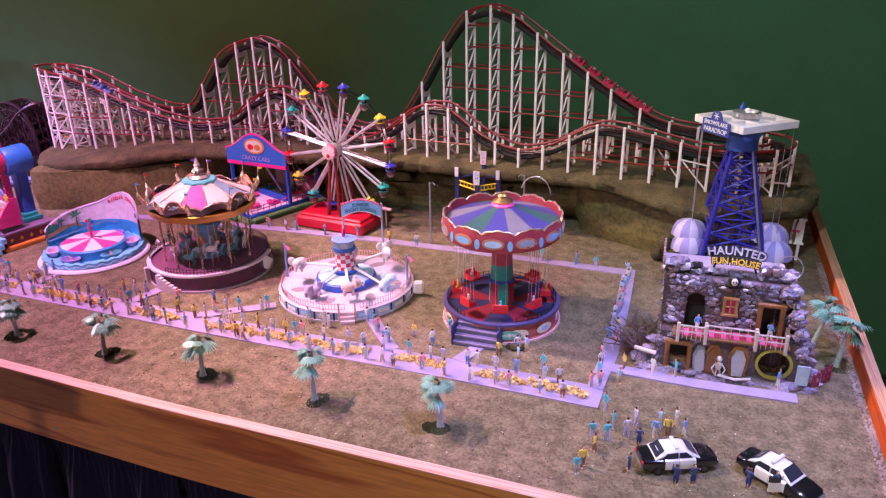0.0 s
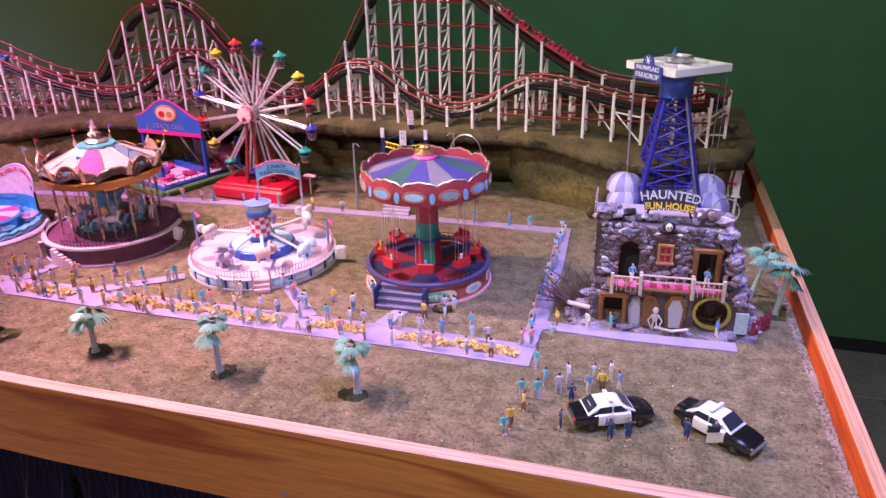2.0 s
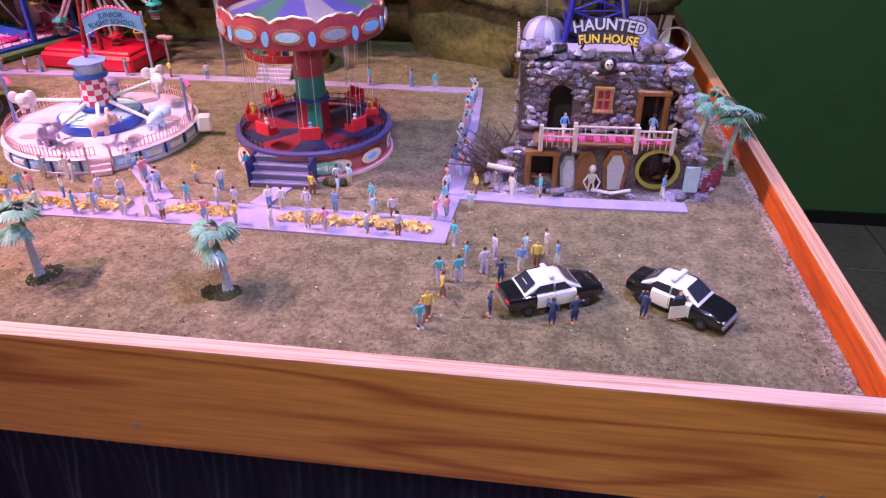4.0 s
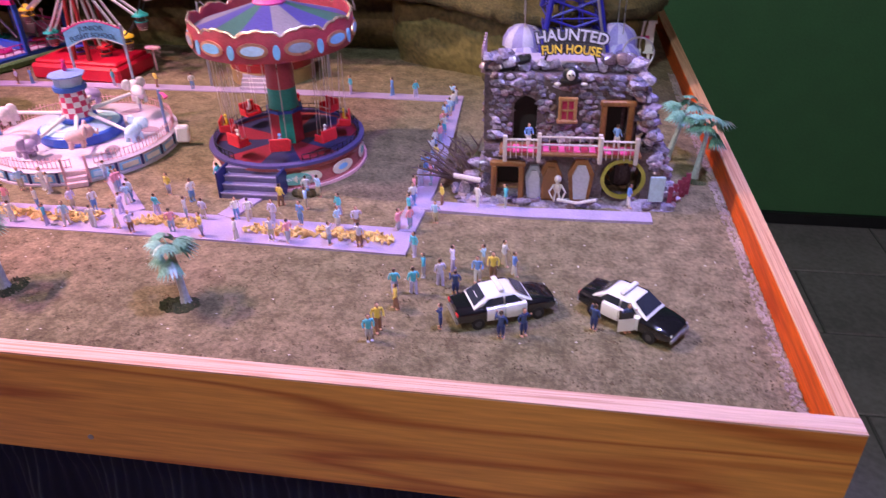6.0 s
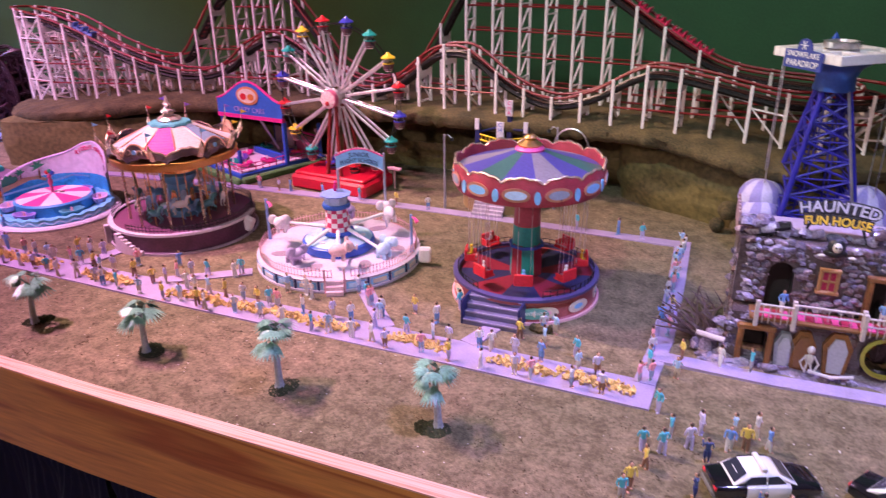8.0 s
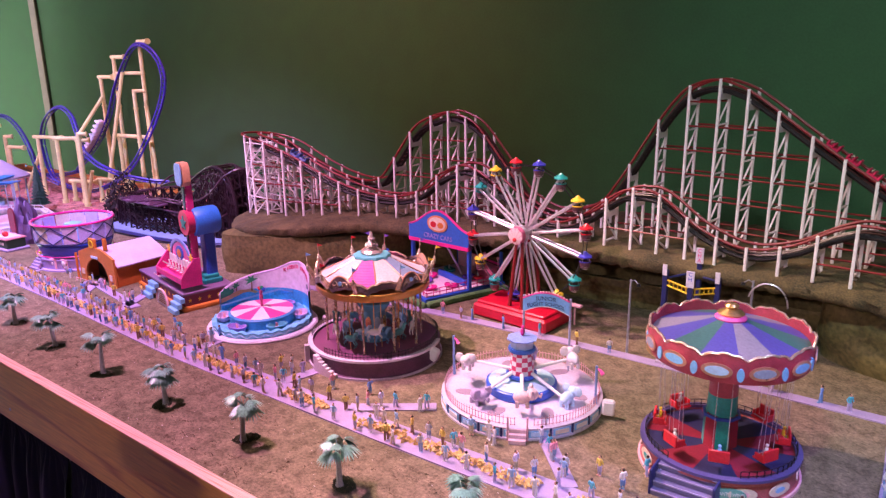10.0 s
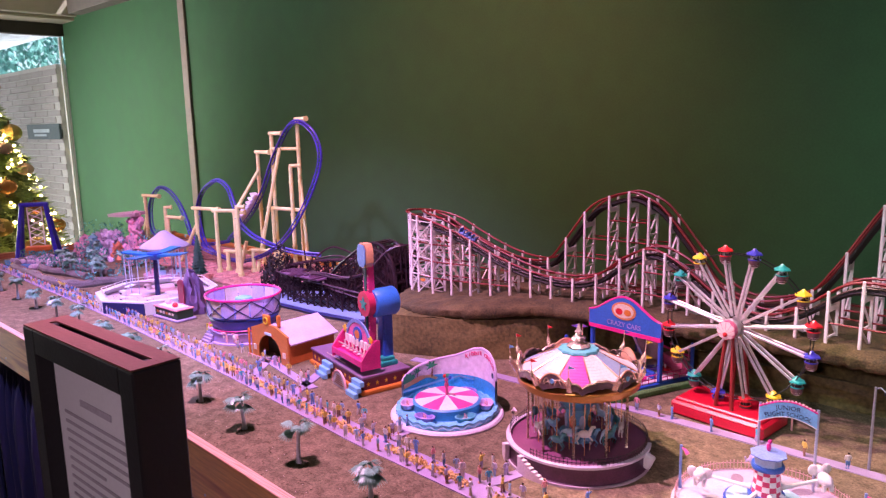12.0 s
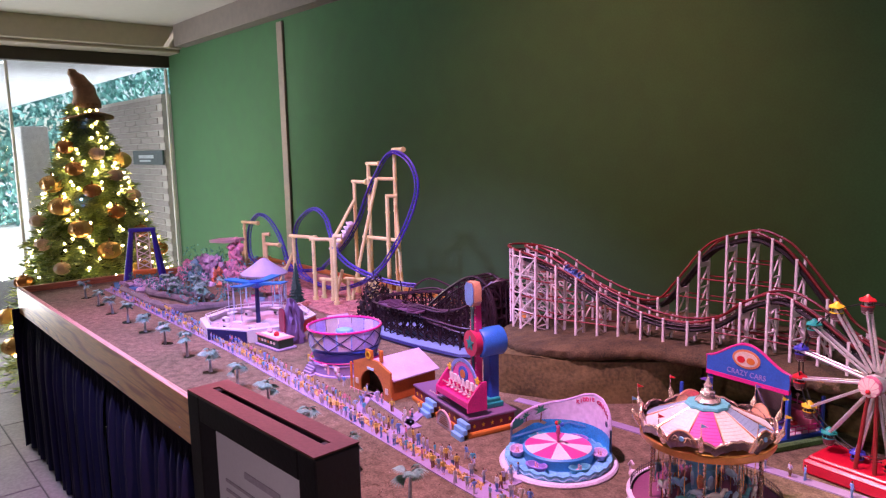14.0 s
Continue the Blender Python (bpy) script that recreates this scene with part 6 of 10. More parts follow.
def painted(name, outline, a0, z0, lift, material, lab=""):
    """A painted shape that follows the inside of the curved backdrop: x runs along the arc, y upwards."""
    n = len(outline)
    g = Geo()
    g.add([((R - 0.006 - lift) * math.cos(radians(a0 - 8) - x / R), (R - 0.006 - lift) * math.sin(radians(a0 - 8) - x / R), z0 + y) for x, y in outline], [tuple(range(n))[::-1]])
    return part(name, g, material, back, lab)


painted("painted_beach", [(-0.062, 0.0), (-0.030, 0.004), (0.0, 0.008), (0.024, 0.007), (0.040, 0.001), (0.046, 0.005), (0.030, 0.013), (0.0, 0.0155), (-0.030, 0.012), (-0.062, 0.012)], 176, 0.040, 0.0030, SAND, "sandy beach strip")
painted("painted_bush", [(-0.060, 0.0), (-0.018, 0.0), (-0.012, 0.006), (-0.016, 0.013), (-0.024, 0.012), (-0.028, 0.019), (-0.036, 0.016), (-0.043, 0.022), (-0.050, 0.016), (-0.058, 0.016)], 178, 0.051, 0.0034, GREEN, "green bushes")
for a0, hgt, k in ((181, 0.019, 1.2), (160, 0.026, 1.6)):
    painted("painted_trunk", [(-0.0016, 0), (0.0016, 0), (0.0026, hgt), (0.0006, hgt)], a0, 0.048, 0.0038, BROWN)
    painted("painted_palm", [(k * 0.011 * (1 if j % 2 else 0.45) * math.cos(radians(j * 180 / 7 - 14)), hgt + k * 0.009 * (1 if j % 2 else 0.42) * math.sin(radians(j * 180 / 7 - 14))) for j in range(10)], a0, 0.048, 0.0041, GREEN, "green palm crown")
painted("painted_surf", [(-0.065, 0.0), (0.06, 0.002), (0.10, 0.012), (0.14, 0.010), (0.14, 0.014), (0.10, 0.016), (0.06, 0.007), (-0.065, 0.004)], 176, 0.034, 0.0032, SKYBLUE, "pale surf line")
part("painted_face", oval(Geo(), 0.012, 0.012, 0.001, facing(-(R - 0.0088), 56 + 180, 0.074)), NAVY, back)
part("mast", Geo().cyl((0, 0, 0.038), (0, 0, 0.060), 0.0028, n=8).ball((0, 0, 0.064), 0.006, 10, (0.8, 0.8, 1.3)).ball((0, 0, 0.075), 0.0045, 10), mat("mast_red", (0.55, 0.10, 0.25), 0.4), kid, "red ornament on the hub")
for dx, dz, mt in ((0.004, 0.086, GREEN), (-0.004, 0.083, RED), (0.010, 0.083, BLUE)):
    part("balloon", Geo().ball((dx, 0, dz), 0.0046, 8), mt, kid)
swan = Geo().ball((0, 0, 0.010), 0.011, 12, (1.2, 0.8, 0.8))
swan.tube([(0.010, 0, 0.014), (0.015, 0, 0.024), (0.009, 0, 0.033), (0.001, 0, 0.029)], lambda s: 0.0034 - 0.0010 * s, 7)
solo("swan_boat", swan, mat("swan_white", (0.78, 0.66, 0.68), 0.4), "white swan-shaped boat between two rides", "boat", at=(-1.444, 0.545, 0.0), turn=160)

# ---- Ferris wheel ----
HUB, WR = 0.198, 0.150
ferris = thing("ferris_wheel", (-1.128, 0.845, 0), -6, "silver Ferris wheel with coloured gondolas on a red base", "Ferris wheel")
part("base", Geo().box((-0.008, 0.002, 0.015), (0.196, 0.112, 0.030), 0.005).box((-0.008, 0.002, 0.032), (0.182, 0.098, 0.010), 0.004), mat("ride_crimson", (0.52, 0.008, 0.030), 0.32), ferris, "glossy crimson base")
for sy in (-1, 1):
    for sx in (-1, 1):
        part("support_leg", Geo().cyl((sx * 0.017, sy * 0.034, 0.034), (sx * 0.006, sy * 0.022, HUB), 0.0044, 0.0034, 8), DARKRED, ferris, "dark red support leg")
part("axle", Geo().cyl((0, -0.034, HUB), (0, 0.034, HUB), 0.007, n=16), SILVER, ferris)
for sy in (-1, 1):
    hubd = part("hub", Geo().cyl((0, sy * 0.018, HUB), (0, sy * 0.026, HUB), 0.020, 0.018, 24), SILVER, ferris, "silver hub disc")
shell = Geo()
for k in range(9):
    a, b = radians(-90 + 40 * k - 18), radians(-90 + 40 * k + 18)
    shell.add([(0, -0.042, HUB - 0.008), (0.017 * math.cos(a), -0.040, HUB + 0.017 * math.sin(a)), (0.019 * math.cos((a + b) / 2), -0.040, HUB + 0.019 * math.sin((a + b) / 2)), (0.017 * math.cos(b), -0.040, HUB + 0.017 * math.sin(b))], [(0, 1, 2, 3)])
medal = part("hub_medallion", Geo().cyl((0, -0.038, HUB), (0, -0.028, HUB), 0.019, n=28), mat("medal_rose", (0.66, 0.14, 0.26), 0.35), ferris, "rose fan-shaped medallion")
part("fan", shell, mat("medal_cream", (0.78, 0.56, 0.56), 0.4), medal)
part("fan_dot", Geo().ball((0, -0.041, HUB - 0.008), 0.005, 10), RED, medal)
spoke = Geo().box((WR / 2, 0, 0), (WR - 0.022, 0.0038, 0.0052), 0.0008).mesh("spoke", mat("bright_silver", (0.84, 0.80, 0.83), 0.34, 0.75, bump=0.04))
COL = {"red": RED, "blue": mat("gondola_blue", (0.05, 0.05, 0.42), 0.35), "teal": TEAL, "yellow": YELLOW}
order = ["red", "yellow", "teal", "blue"] * 4
for k in range(16):
    a = 101 + 22.5 * k
    t = radians(a)
    for sy in (-1, 1):
        sp = new("spoke", spoke)
        sp.parent = ferris
        sp.matrix_local = Matrix.Translation((0.011 * math.cos(t), sy * 0.0075, HUB + 0.011 * math.sin(t))) @ Matrix.Rotation(-t, 4, "Y")
    c = Vector((WR * math.cos(t), 0, HUB + WR * math.sin(t)))
    part("cross_rod", Geo().cyl(c + Vector((0, -0.010, 0)), c + Vector((0, 0.010, 0)), 0.0014, n=6), SILVER, ferris)
    g = Geo()
    g.lathe([(0.003, -0.022), (0.009, -0.021), (0.011, -0.012), (0.0115, -0.008), (0.0095, -0.008), (0.008, -0.016), (0, -0.016)], 16, c)
    gon = part("gondola", g, mat("gondola_tub", (0.12, 0.05, 0.06), 0.4), ferris, "small tub gondola")
    part("gondola_rim", Geo().lathe([(0.010, -0.0085), (0.012, -0.0085), (0.012, -0.0065), (0.010, -0.0065)], 16, c), COL[order[k]], gon)
    part("gondola_foot", Geo().lathe([(0.009, -0.0195), (0.0098, -0.018), (0.006, -0.0235), (0, -0.0235)], 16, c), WHITE, gon)
    for s in range(4):
        u = math.pi / 2 * s
        g = Geo().cyl(c + Vector((0.010 * math.cos(u), 0.010 * math.sin(u), -0.008)), c + Vector((0.009 * math.cos(u), 0.009 * math.sin(u), 0.004)), 0.0005, n=4)
        part("gondola_rod", g, SILVER, gon)
    part("gondola_roof", Geo().lathe([(0.0150, 0.002), (0.0140, 0.0045), (0.006, 0.009), (0.0025, 0.0135), (0, 0.014)], 12, c, wave=lambda q, r, z: (r * (1 + 0.08 * math.cos(6 * q)), z)), COL[order[k]], gon, order[k] + " gondola roof")
for sy in (-1, 1):
    pts = [((WR - 0.004) * math.cos(2 * math.pi * k / 70), sy * 0.0075, HUB + (WR - 0.004) * math.sin(2 * math.pi * k / 70)) for k in range(70)]
    part("rim", Geo().tube(pts, 0.0012, 5, True), BLACK, ferris, "thin dark rim")
part("light_mast", Geo().cyl((0.104, 0.04, 0.0), (0.104, 0.04, 0.050), 0.002, n=6).box((0.108, 0.036, 0.046), (0.030, 0.012, 0.006), 0.002), ROSE, ferris)

# ---- bumper cars ----
crazy = thing("bumper_car_hall", (-1.405, 0.925, 0), -22, "open bumper car floor under a blue name board", "bumper cars")
part("floor_slab", Geo().box((0, 0.0, 0.011), (0.205, 0.235, 0.022), 0.002), BLUE, crazy, "blue edged floor")
part("floor_top", Geo().box((0, 0.0, 0.0225), (0.190, 0.220, 0.002)), mat("rink_floor", (0.80, 0.66, 0.70), 0.35), crazy, "pale pink driving floor")
part("hedge", Geo().box((0.108, 0.0, 0.008), (0.014, 0.235, 0.016), 0.004).box((0.0, -0.124, 0.008), (0.22, 0.014, 0.016), 0.004), mat("hedge_green", (0.10, 0.24, 0.07), 0.9, bump=0.8, vary=0.5), crazy, "low green hedge")
for sx in (-0.095, 0.095):
    for sy in (-0.108, 0.108):
        part("post", Geo().box((sx, sy, 0.060), (0.007, 0.007, 0.078 if sy > 0 or sx < 0 else 0.03), 0.001), BLUE, crazy)
for x0, y0, x1, y1 in ((-0.095, -0.108, 0.095, -0.108), (0.095, -0.108, 0.095, 0.108), (-0.095, 0.108, 0.095, 0.108)):
    g = Geo()
    n = 12
    for k in range(n + 1):
        x, y = x0 + (x1 - x0) * k / n, y0 + (y1 - y0) * k / n
        g.cyl((x, y, 0.022), (x, y, 0.040), 0.0009, n=5)
    for z in (0.040, 0.031):
        g.cyl((x0, y0, z), (x1, y1, z), 0.0012, n=5)
    part("rail", g, HOTPINK, crazy, "pink guard rail")
part("barrier", Geo().box((0.02, 0.012, 0.031), (0.120, 0.010, 0.016), 0.002), BLUE, crazy, "low blue barrier across the floor")
part("ticket_counter", Geo().box((0.060, 0.092, 0.040), (0.060, 0.020, 0.034), 0.002).box((0.060, 0.092, 0.059), (0.066, 0.026, 0.004), 0.001), mat("counter_rose", (0.66, 0.16, 0.26), 0.4), crazy, "rose ticket counter")
part("wall_panel", Geo().box((-0.050, 0.104, 0.046), (0.080, 0.003, 0.044), 0.001), mat("panel_pale_rose", (0.74, 0.50, 0.56), 0.45), crazy, "pale rose back panel")
for sx in (-0.030, 0.030, 0.088):
    part("lamp_globe", Geo().cyl((sx, 0.104, 0.060), (sx, 0.104, 0.078), 0.0012, n=6).ball((sx, 0.104, 0.081), 0.0045, 8), ROSE, crazy)
for k, (x, y, a) in enumerate(((-0.06, -0.07, 20), (0.0, -0.05, 120), (0.055, -0.075, 70), (-0.05, 0.05, 200), (0.05, 0.07, 310), (-0.02, -0.09, 10), (0.065, -0.02, 250), (0.02, -0.085, 150), (-0.075, -0.03, 300), (0.03, 0.055, 40), (-0.03, -0.02, 80))):
    g = Geo()
    g.m = pose(x, y, 0.024, 0, 0, a)
    g.lathe([(0, 0.001), (0.012, 0.001), (0.0135, 0.004), (0.012, 0.007), (0.008, 0.008), (0.006, 0.004), (0, 0.004)], 16, wave=lambda q, r, z: (r * (1 + 0.35 * abs(math.cos(q)) ** 2), z + 0.004 * max(0, math.cos(q)) * (r > 0.007)))
    bc = part("bumper_car", g, (RED, PURPLE, HOTPINK, TEAL)[k % 4], crazy, "little bumper car")
    g = Geo()
    g.m = pose(x, y, 0.026, 0, 0, a - 90)
    part("driver_figure", sitter(g, (0, 0.002, 0)), WHITE, bc)
w = 0.098
out = [(-w, 0.090)] + [(-w + 2 * w * k / 28, 0.127 + 0.043 * (0.5 - 0.5 * math.cos(2 * math.pi * k / 28)) ** 0.9) for k in range(29)] + [(w, 0.090)]
m = pose(0.010, -0.018, 0.034, 90, 0, 16)
for sx in (-w + 0.005, w - 0.005):
    foot = m @ Vector((sx, 0, -0.002))
    part("sign_post", Geo().box((foot.x, foot.y, 0.072), (0.009, 0.009, 0.098), 0.001), BLUE, crazy, "square blue post under the name board")
part("sign_brace", Geo().cyl(m @ Vector((0.02, 0.0, -0.06)), m @ Vector((0.01, 0.098, -0.004)), 0.003, n=6), STEEL, crazy)
part("back_rail", Geo().box((0.0, 0.106, 0.066), (0.186, 0.004, 0.005), 0.0008), HOTPINK, crazy)
board = part("name_board", Geo().prism(out, 0.006, m), mat("board_blue", (0.04, 0.14, 0.52), 0.4), crazy, "blue name board with a pink rim")
part("board_rim", Geo().tube([m @ Vector((x, y, 0.004)) for x, y in out], 0.0032, 6, True), HOTPINK, board)
part("board_base", Geo().prism([(-w, 0.084), (w, 0.084), (w, 0.093), (-w, 0.093)], 0.010, m @ Matrix.Translation((0, 0, -0.002))), HOTPINK, board)
part("oval", oval(Geo(), 0.066, 0.042, 0.002, m @ Matrix.Translation((0, 0.138, 0.006))), mat("oval_orange", (0.66, 0.26, 0.10), 0.4), board)
part("oval_picture", oval(Geo(), 0.055, 0.033, 0.001, m @ Matrix.Translation((0, 0.138, 0.008))), CREAM, board)
for x, mt in ((-0.011, RED), (0.012, ORANGE)):
    part("painted_car", oval(Geo(), 0.019, 0.015, 0.001, m @ Matrix.Translation((x, 0.136, 0.009))), mt, board)
words("lettering", "CRAZY CARS", 0.0165, m @ Matrix.Translation((0, 0.1045, 0.0066)), mat("letter_lilac", (0.36, 0.28, 0.60), 0.4), board, 0.0012, "lilac block lettering", squeeze=0.95)

# ---- chairplane behind the swing ----
cha = thing("spinner_ride", (-0.775, 0.868, 0), 0, "round spinner ride with yellow ladders and blue masts", "spinner ride")
part("base", Geo().lathe([(0, 0), (0.078, 0), (0.078, 0.022), (0.080, 0.026), (0.074, 0.027), (0, 0.027)], 40), mat("spinner_base", (0.40, 0.26, 0.12), 0.5), cha)
part("rim", Geo().lathe([(0.074, 0.027), (0.078, 0.027), (0.078, 0.040), (0.074, 0.040)], 40), DARKRED, cha)
part("deck", Geo().lathe([(0, 0.0275), (0.073, 0.0275)], 40), mat("spinner_deck", (0.20, 0.28, 0.16), 0.5), cha)
for k in range(4):
    part("step", Geo().box((0.0, -0.092 + 0.006 * k, 0.004 + 0.006 * k), (0.062, 0.008, 0.006), 0.0005), mat("spinner_step", (0.44, 0.38, 0.48), 0.5), cha)
masts = [(-0.052, 0.0), (0.0, 0.044), (0.048, 0.0), (0.008, -0.036)]
for x, y in masts:
    hgt = 0.172 if (x, y) != (0.0, 0.044) else 0.198
    part("mast", Geo().box((x, y, 0.027 + hgt / 2 - 0.02), (0.010, 0.010, hgt - 0.04), 0.001), NAVY, cha, "dark blue mast")
    sg = part("mast_sign", Geo().box((x, y - 0.007, hgt - 0.012), (0.015 if abs(x) < 0.02 else 0.009, 0.003, 0.032 if abs(x) < 0.02 else 0.022), 0.0006), mat("sign_pale_lilac", (0.66, 0.62, 0.70), 0.4), cha, "pale upright sign")
    body = "" if abs(x) > 0.02 else "CHA" if y >= 0 else "CH"
    for j, ch in enumerate(body):
        words("letter", ch, 0.0105, upright(x, y - 0.0088, hgt - 0.002 - 0.0098 * j), BLUE if y < 0 else HOTPINK, sg, 0.0008)
for (x0, y0), (x1, y1) in ((masts[0], masts[3]), (masts[3], masts[2])):
    g = Geo()
    for z in (0.128, 0.139):
        g.cyl((x0, y0, z), (x1, y1, z), 0.0018, n=5)
    for k in range(7):
        t = k / 6
        g.cyl((x0 + (x1 - x0) * t, y0 + (y1 - y0) * t, 0.128), (x0 + (x1 - x0) * t, y0 + (y1 - y0) * t, 0.139), 0.0012, n=5)
    part("ladder_truss", g, YELLOW, cha, "yellow ladder truss")
for (x0, y0), (x1, y1) in ((masts[0], masts[1]), (masts[1], masts[2])):
    part("truss", Geo().cyl((x0, y0, 0.142), (x1, y1, 0.152), 0.0024, n=5), NAVY, cha)
for k in range(6):
    t = radians(60 * k + 20)
    tub = part("tub", Geo().lathe([(0, 0.030), (0.011, 0.030), (0.014, 0.044), (0.012, 0.044), (0.010, 0.034)], 14, (0.050 * math.cos(t), 0.050 * math.sin(t), 0)), (GREEN, RED, WHITE)[k % 3], cha)


def street_lamp(x, y, h, turn, z=0.0):
    s = thing("street_lamp", (x, y, z), turn, "thin grey model street lamp with a curved arm", "street lamp", "street lamps among the rides")
    part("pole", Geo().cyl((0, 0, 0), (0, 0, h), 0.0026, 0.0020, 8), STEEL, s)
    part("arm", Geo().tube([(0, 0, h - 0.004), (0.008, 0, h + 0.001), (0.016, 0, h - 0.006)], 0.0009, 6), STEEL, s)
    part("lamp_head", Geo().lathe([(0.004, -0.003), (0.003, 0.002), (0, 0.003)], 10, (0.017, 0, h - 0.007)), BLACK, s)
    return s


street_lamp(-0.868, 0.79, 0.152, -10)
street_lamp(-0.665, 0.865, 0.165, 190)
part("hoop", Geo().tube([(-0.635 + 0.034 * math.cos(radians(a)), 0.85, 0.128 + 0.040 * math.sin(radians(a))) for a in range(0, 166, 11)], 0.0016, 6), SILVER, cha).matrix_local = pose(0.775, -0.868, 0)

# ---- paradrop tower ----
para = thing("paradrop_tower", (-0.222, 0.795, 0), 0, "blue lattice parachute tower with a white top frame", "drop tower")
legs4 = []
for k in range(4):
    t = radians(45 + 90 * k + 8)
    lo, hi = Vector((0.098 * math.cos(t), 0.090 * math.sin(t), 0)), Vector((0.024 * math.cos(t), 0.022 * math.sin(t), 0.285))
    legs4.append((lo, hi))
    part("corner_leg", Geo().cyl(lo, hi, 0.0052, 0.0040, 8), VIOLET, para, "deep blue corner leg")
for k in range(4):
    (a0, a1), (b0, b1) = legs4[k], legs4[(k + 1) % 4]
    g, n = Geo(), 10
    for j in range(n):
        s0, s1 = j / n, (j + 1) / n
        p, q, r, s = a0.lerp(a1, s0), b0.lerp(b1, s0), a0.lerp(a1, s1), b0.lerp(b1, s1)
        g.cyl(p, s, 0.0021, n=5).cyl(q, r, 0.0021, n=5).cyl(p, q, 0.0014, n=5)
    part("lattice", g, VIOLET, para, "crossed blue lattice")
    part("inner_post", Geo().cyl(a0 * 0.35, a1 * 0.45 + Vector((0, 0, 0.16)), 0.0016, n=5), VIOLET, para)
part("ladder_strip", Geo().cyl(legs4[3][0].lerp(legs4[3][1], 0.05) + Vector((-0.004, -0.006, 0)), legs4[3][1] + Vector((-0.002, -0.006, 0)), 0.0022, n=6), SILVER, para, "silver chain strip")
part("head", Geo().lathe([(0.030, 0.275), (0.028, 0.295), (0.034, 0.308), (0.048, 0.318), (0.048, 0.322), (0, 0.322)], 24), mat("head_blue", (0.05, 0.13, 0.48), 0.35), para, "flared blue head")
g = Geo()
S2 = 0.059
rot = Matrix.Rotation(radians(-49), 4, "Z")
for s in (-1, 1):
    for f in (0.30, 1.0):
        g.box(rot @ Vector((s * S2 * f, 0, 0.329)), (0.013 if f == 1 else 0.008, 2 * S2 + 0.013, 0.014), 0.001, rot)
        g.box(rot @ Vector((0, s * S2 * f, 0.329)), (2 * S2 - 0.013, 0.013 if f == 1 else 0.008, 0.0138), 0.001, rot)
part("top_frame", g, WHITE, para, "white square top frame")
part("winch_drum", Geo().lathe([(0.0, 0.338), (0.026, 0.338), (0.026, 0.347), (0.021, 0.348), (0.020, 0.344), (0, 0.344)], 28), SILVER, para, "silver winch drum")
m = rot @ upright(0, 0, 0)
sgn = part("name_board", Geo().prism([(-0.036, -0.015), (0.036, -0.015), (0.036, 0.011), (0.014, 0.013)] + arc(0.013, 10, 170, 10, (0, 0.016)) + [(-0.014, 0.013), (-0.036, 0.011)], 0.003, rot @ upright(0, -S2 - 0.0085, 0.325)), mat("board_deep_blue", (0.04, 0.06, 0.30), 0.4), para, "deep blue name board")
words("lettering", "SNOWFLAKE", 0.0115, rot @ upright(0, -S2 - 0.0120, 0.3305), WHITE, sgn, 0.0008, squeeze=0.92)
words("lettering", "PARADROP", 0.0130, rot @ upright(0, -S2 - 0.0120, 0.3175), WHITE, sgn, 0.0008, squeeze=0.92)
g = Geo()
for k in range(3):
    a = radians(60 * k)
    c = rot @ Vector((0, -S2 - 0.0120, 0.3445))
    d = rot.to_3x3() @ Vector((math.cos(a), 0, math.sin(a))) * 0.007
    g.cyl(c - d, c + d, 0.0008, n=4)
part("snowflake", g, WHITE, sgn)
part("pennant", Geo().lathe([(0.006, 0.336), (0.005, 0.346), (0.0, 0.356)], 4, (-0.006, 0.05, 0)), BLUE, para)


def chute(x, y, z, r, flip):
    """A striped parachute with its cord and seat."""
    cord = part("cord", Geo().cyl((x, y, z), (x, y, 0.323), 0.0009, n=5), SILVER, para)
    g = Geo()
    for k in range(12):
        g.slot = k % 2
        g.lathe([(r, 0), (r * 0.96, r * 0.30), (r * 0.78, r * 0.62), (r * 0.45, r * 0.86), (0.001, r * 0.95)], 3, (x, y, z - r * 0.9), 30 * k, 30 * k + 30, wave=lambda t, q, h: (q, h - 0.0025 * abs(math.sin(6 * t)) * (h < r * 0.1)))
    part("canopy", g, [mat("chute_lilac", (0.30, 0.26, 0.60), 0.5), mat("chute_blue", (0.16, 0.22, 0.58) if flip else (0.54, 0.50, 0.74), 0.5)], cord, "striped lilac parachute", sharp=60)
    part("seat", Geo().box((x, y, z - r * 0.9 - 0.016), (0.016, 0.008, 0.008), 0.002).cyl((x, y, z - r * 0.9 - 0.012), (x, y, z - r * 0.1), 0.0006, n=4), BLACK, cord)


for (x, y, z, fl) in ((-0.074, -0.010, 0.096, 0), (-0.076, 0.006, 0.121, 0), (0.086, -0.004, 0.096, 0), (0.078, 0.022, 0.120, 1)):
    chute(x, y, z, 0.036, fl)
bench = thing("white_billboard", (-0.106, 0.945, 0), -6, "white board on a stand behind the drop tower", "board")
part("panel", Geo().box((0, 0, 0.066), (0.080, 0.006, 0.052), 0.001), WHITE, bench)
for z in (0.094, 0.039):
    part("panel_rail", Geo().box((0, -0.001, z), (0.086, 0.009, 0.004), 0.0006), WHITE, bench)
for sx in (-0.034, 0.034):
    part("leg", Geo().box((sx, 0, 0.019), (0.006, 0.006, 0.040), 0.0008), WHITE, bench)
part("lettering_bar", Geo().box((-0.010, -0.0036, 0.068), (0.022, 0.001, 0.005)), BLACK, bench)
part("lettering_bar", Geo().box((0.018, -0.0036, 0.067), (0.028, 0.001, 0.005)), PINK, bench)

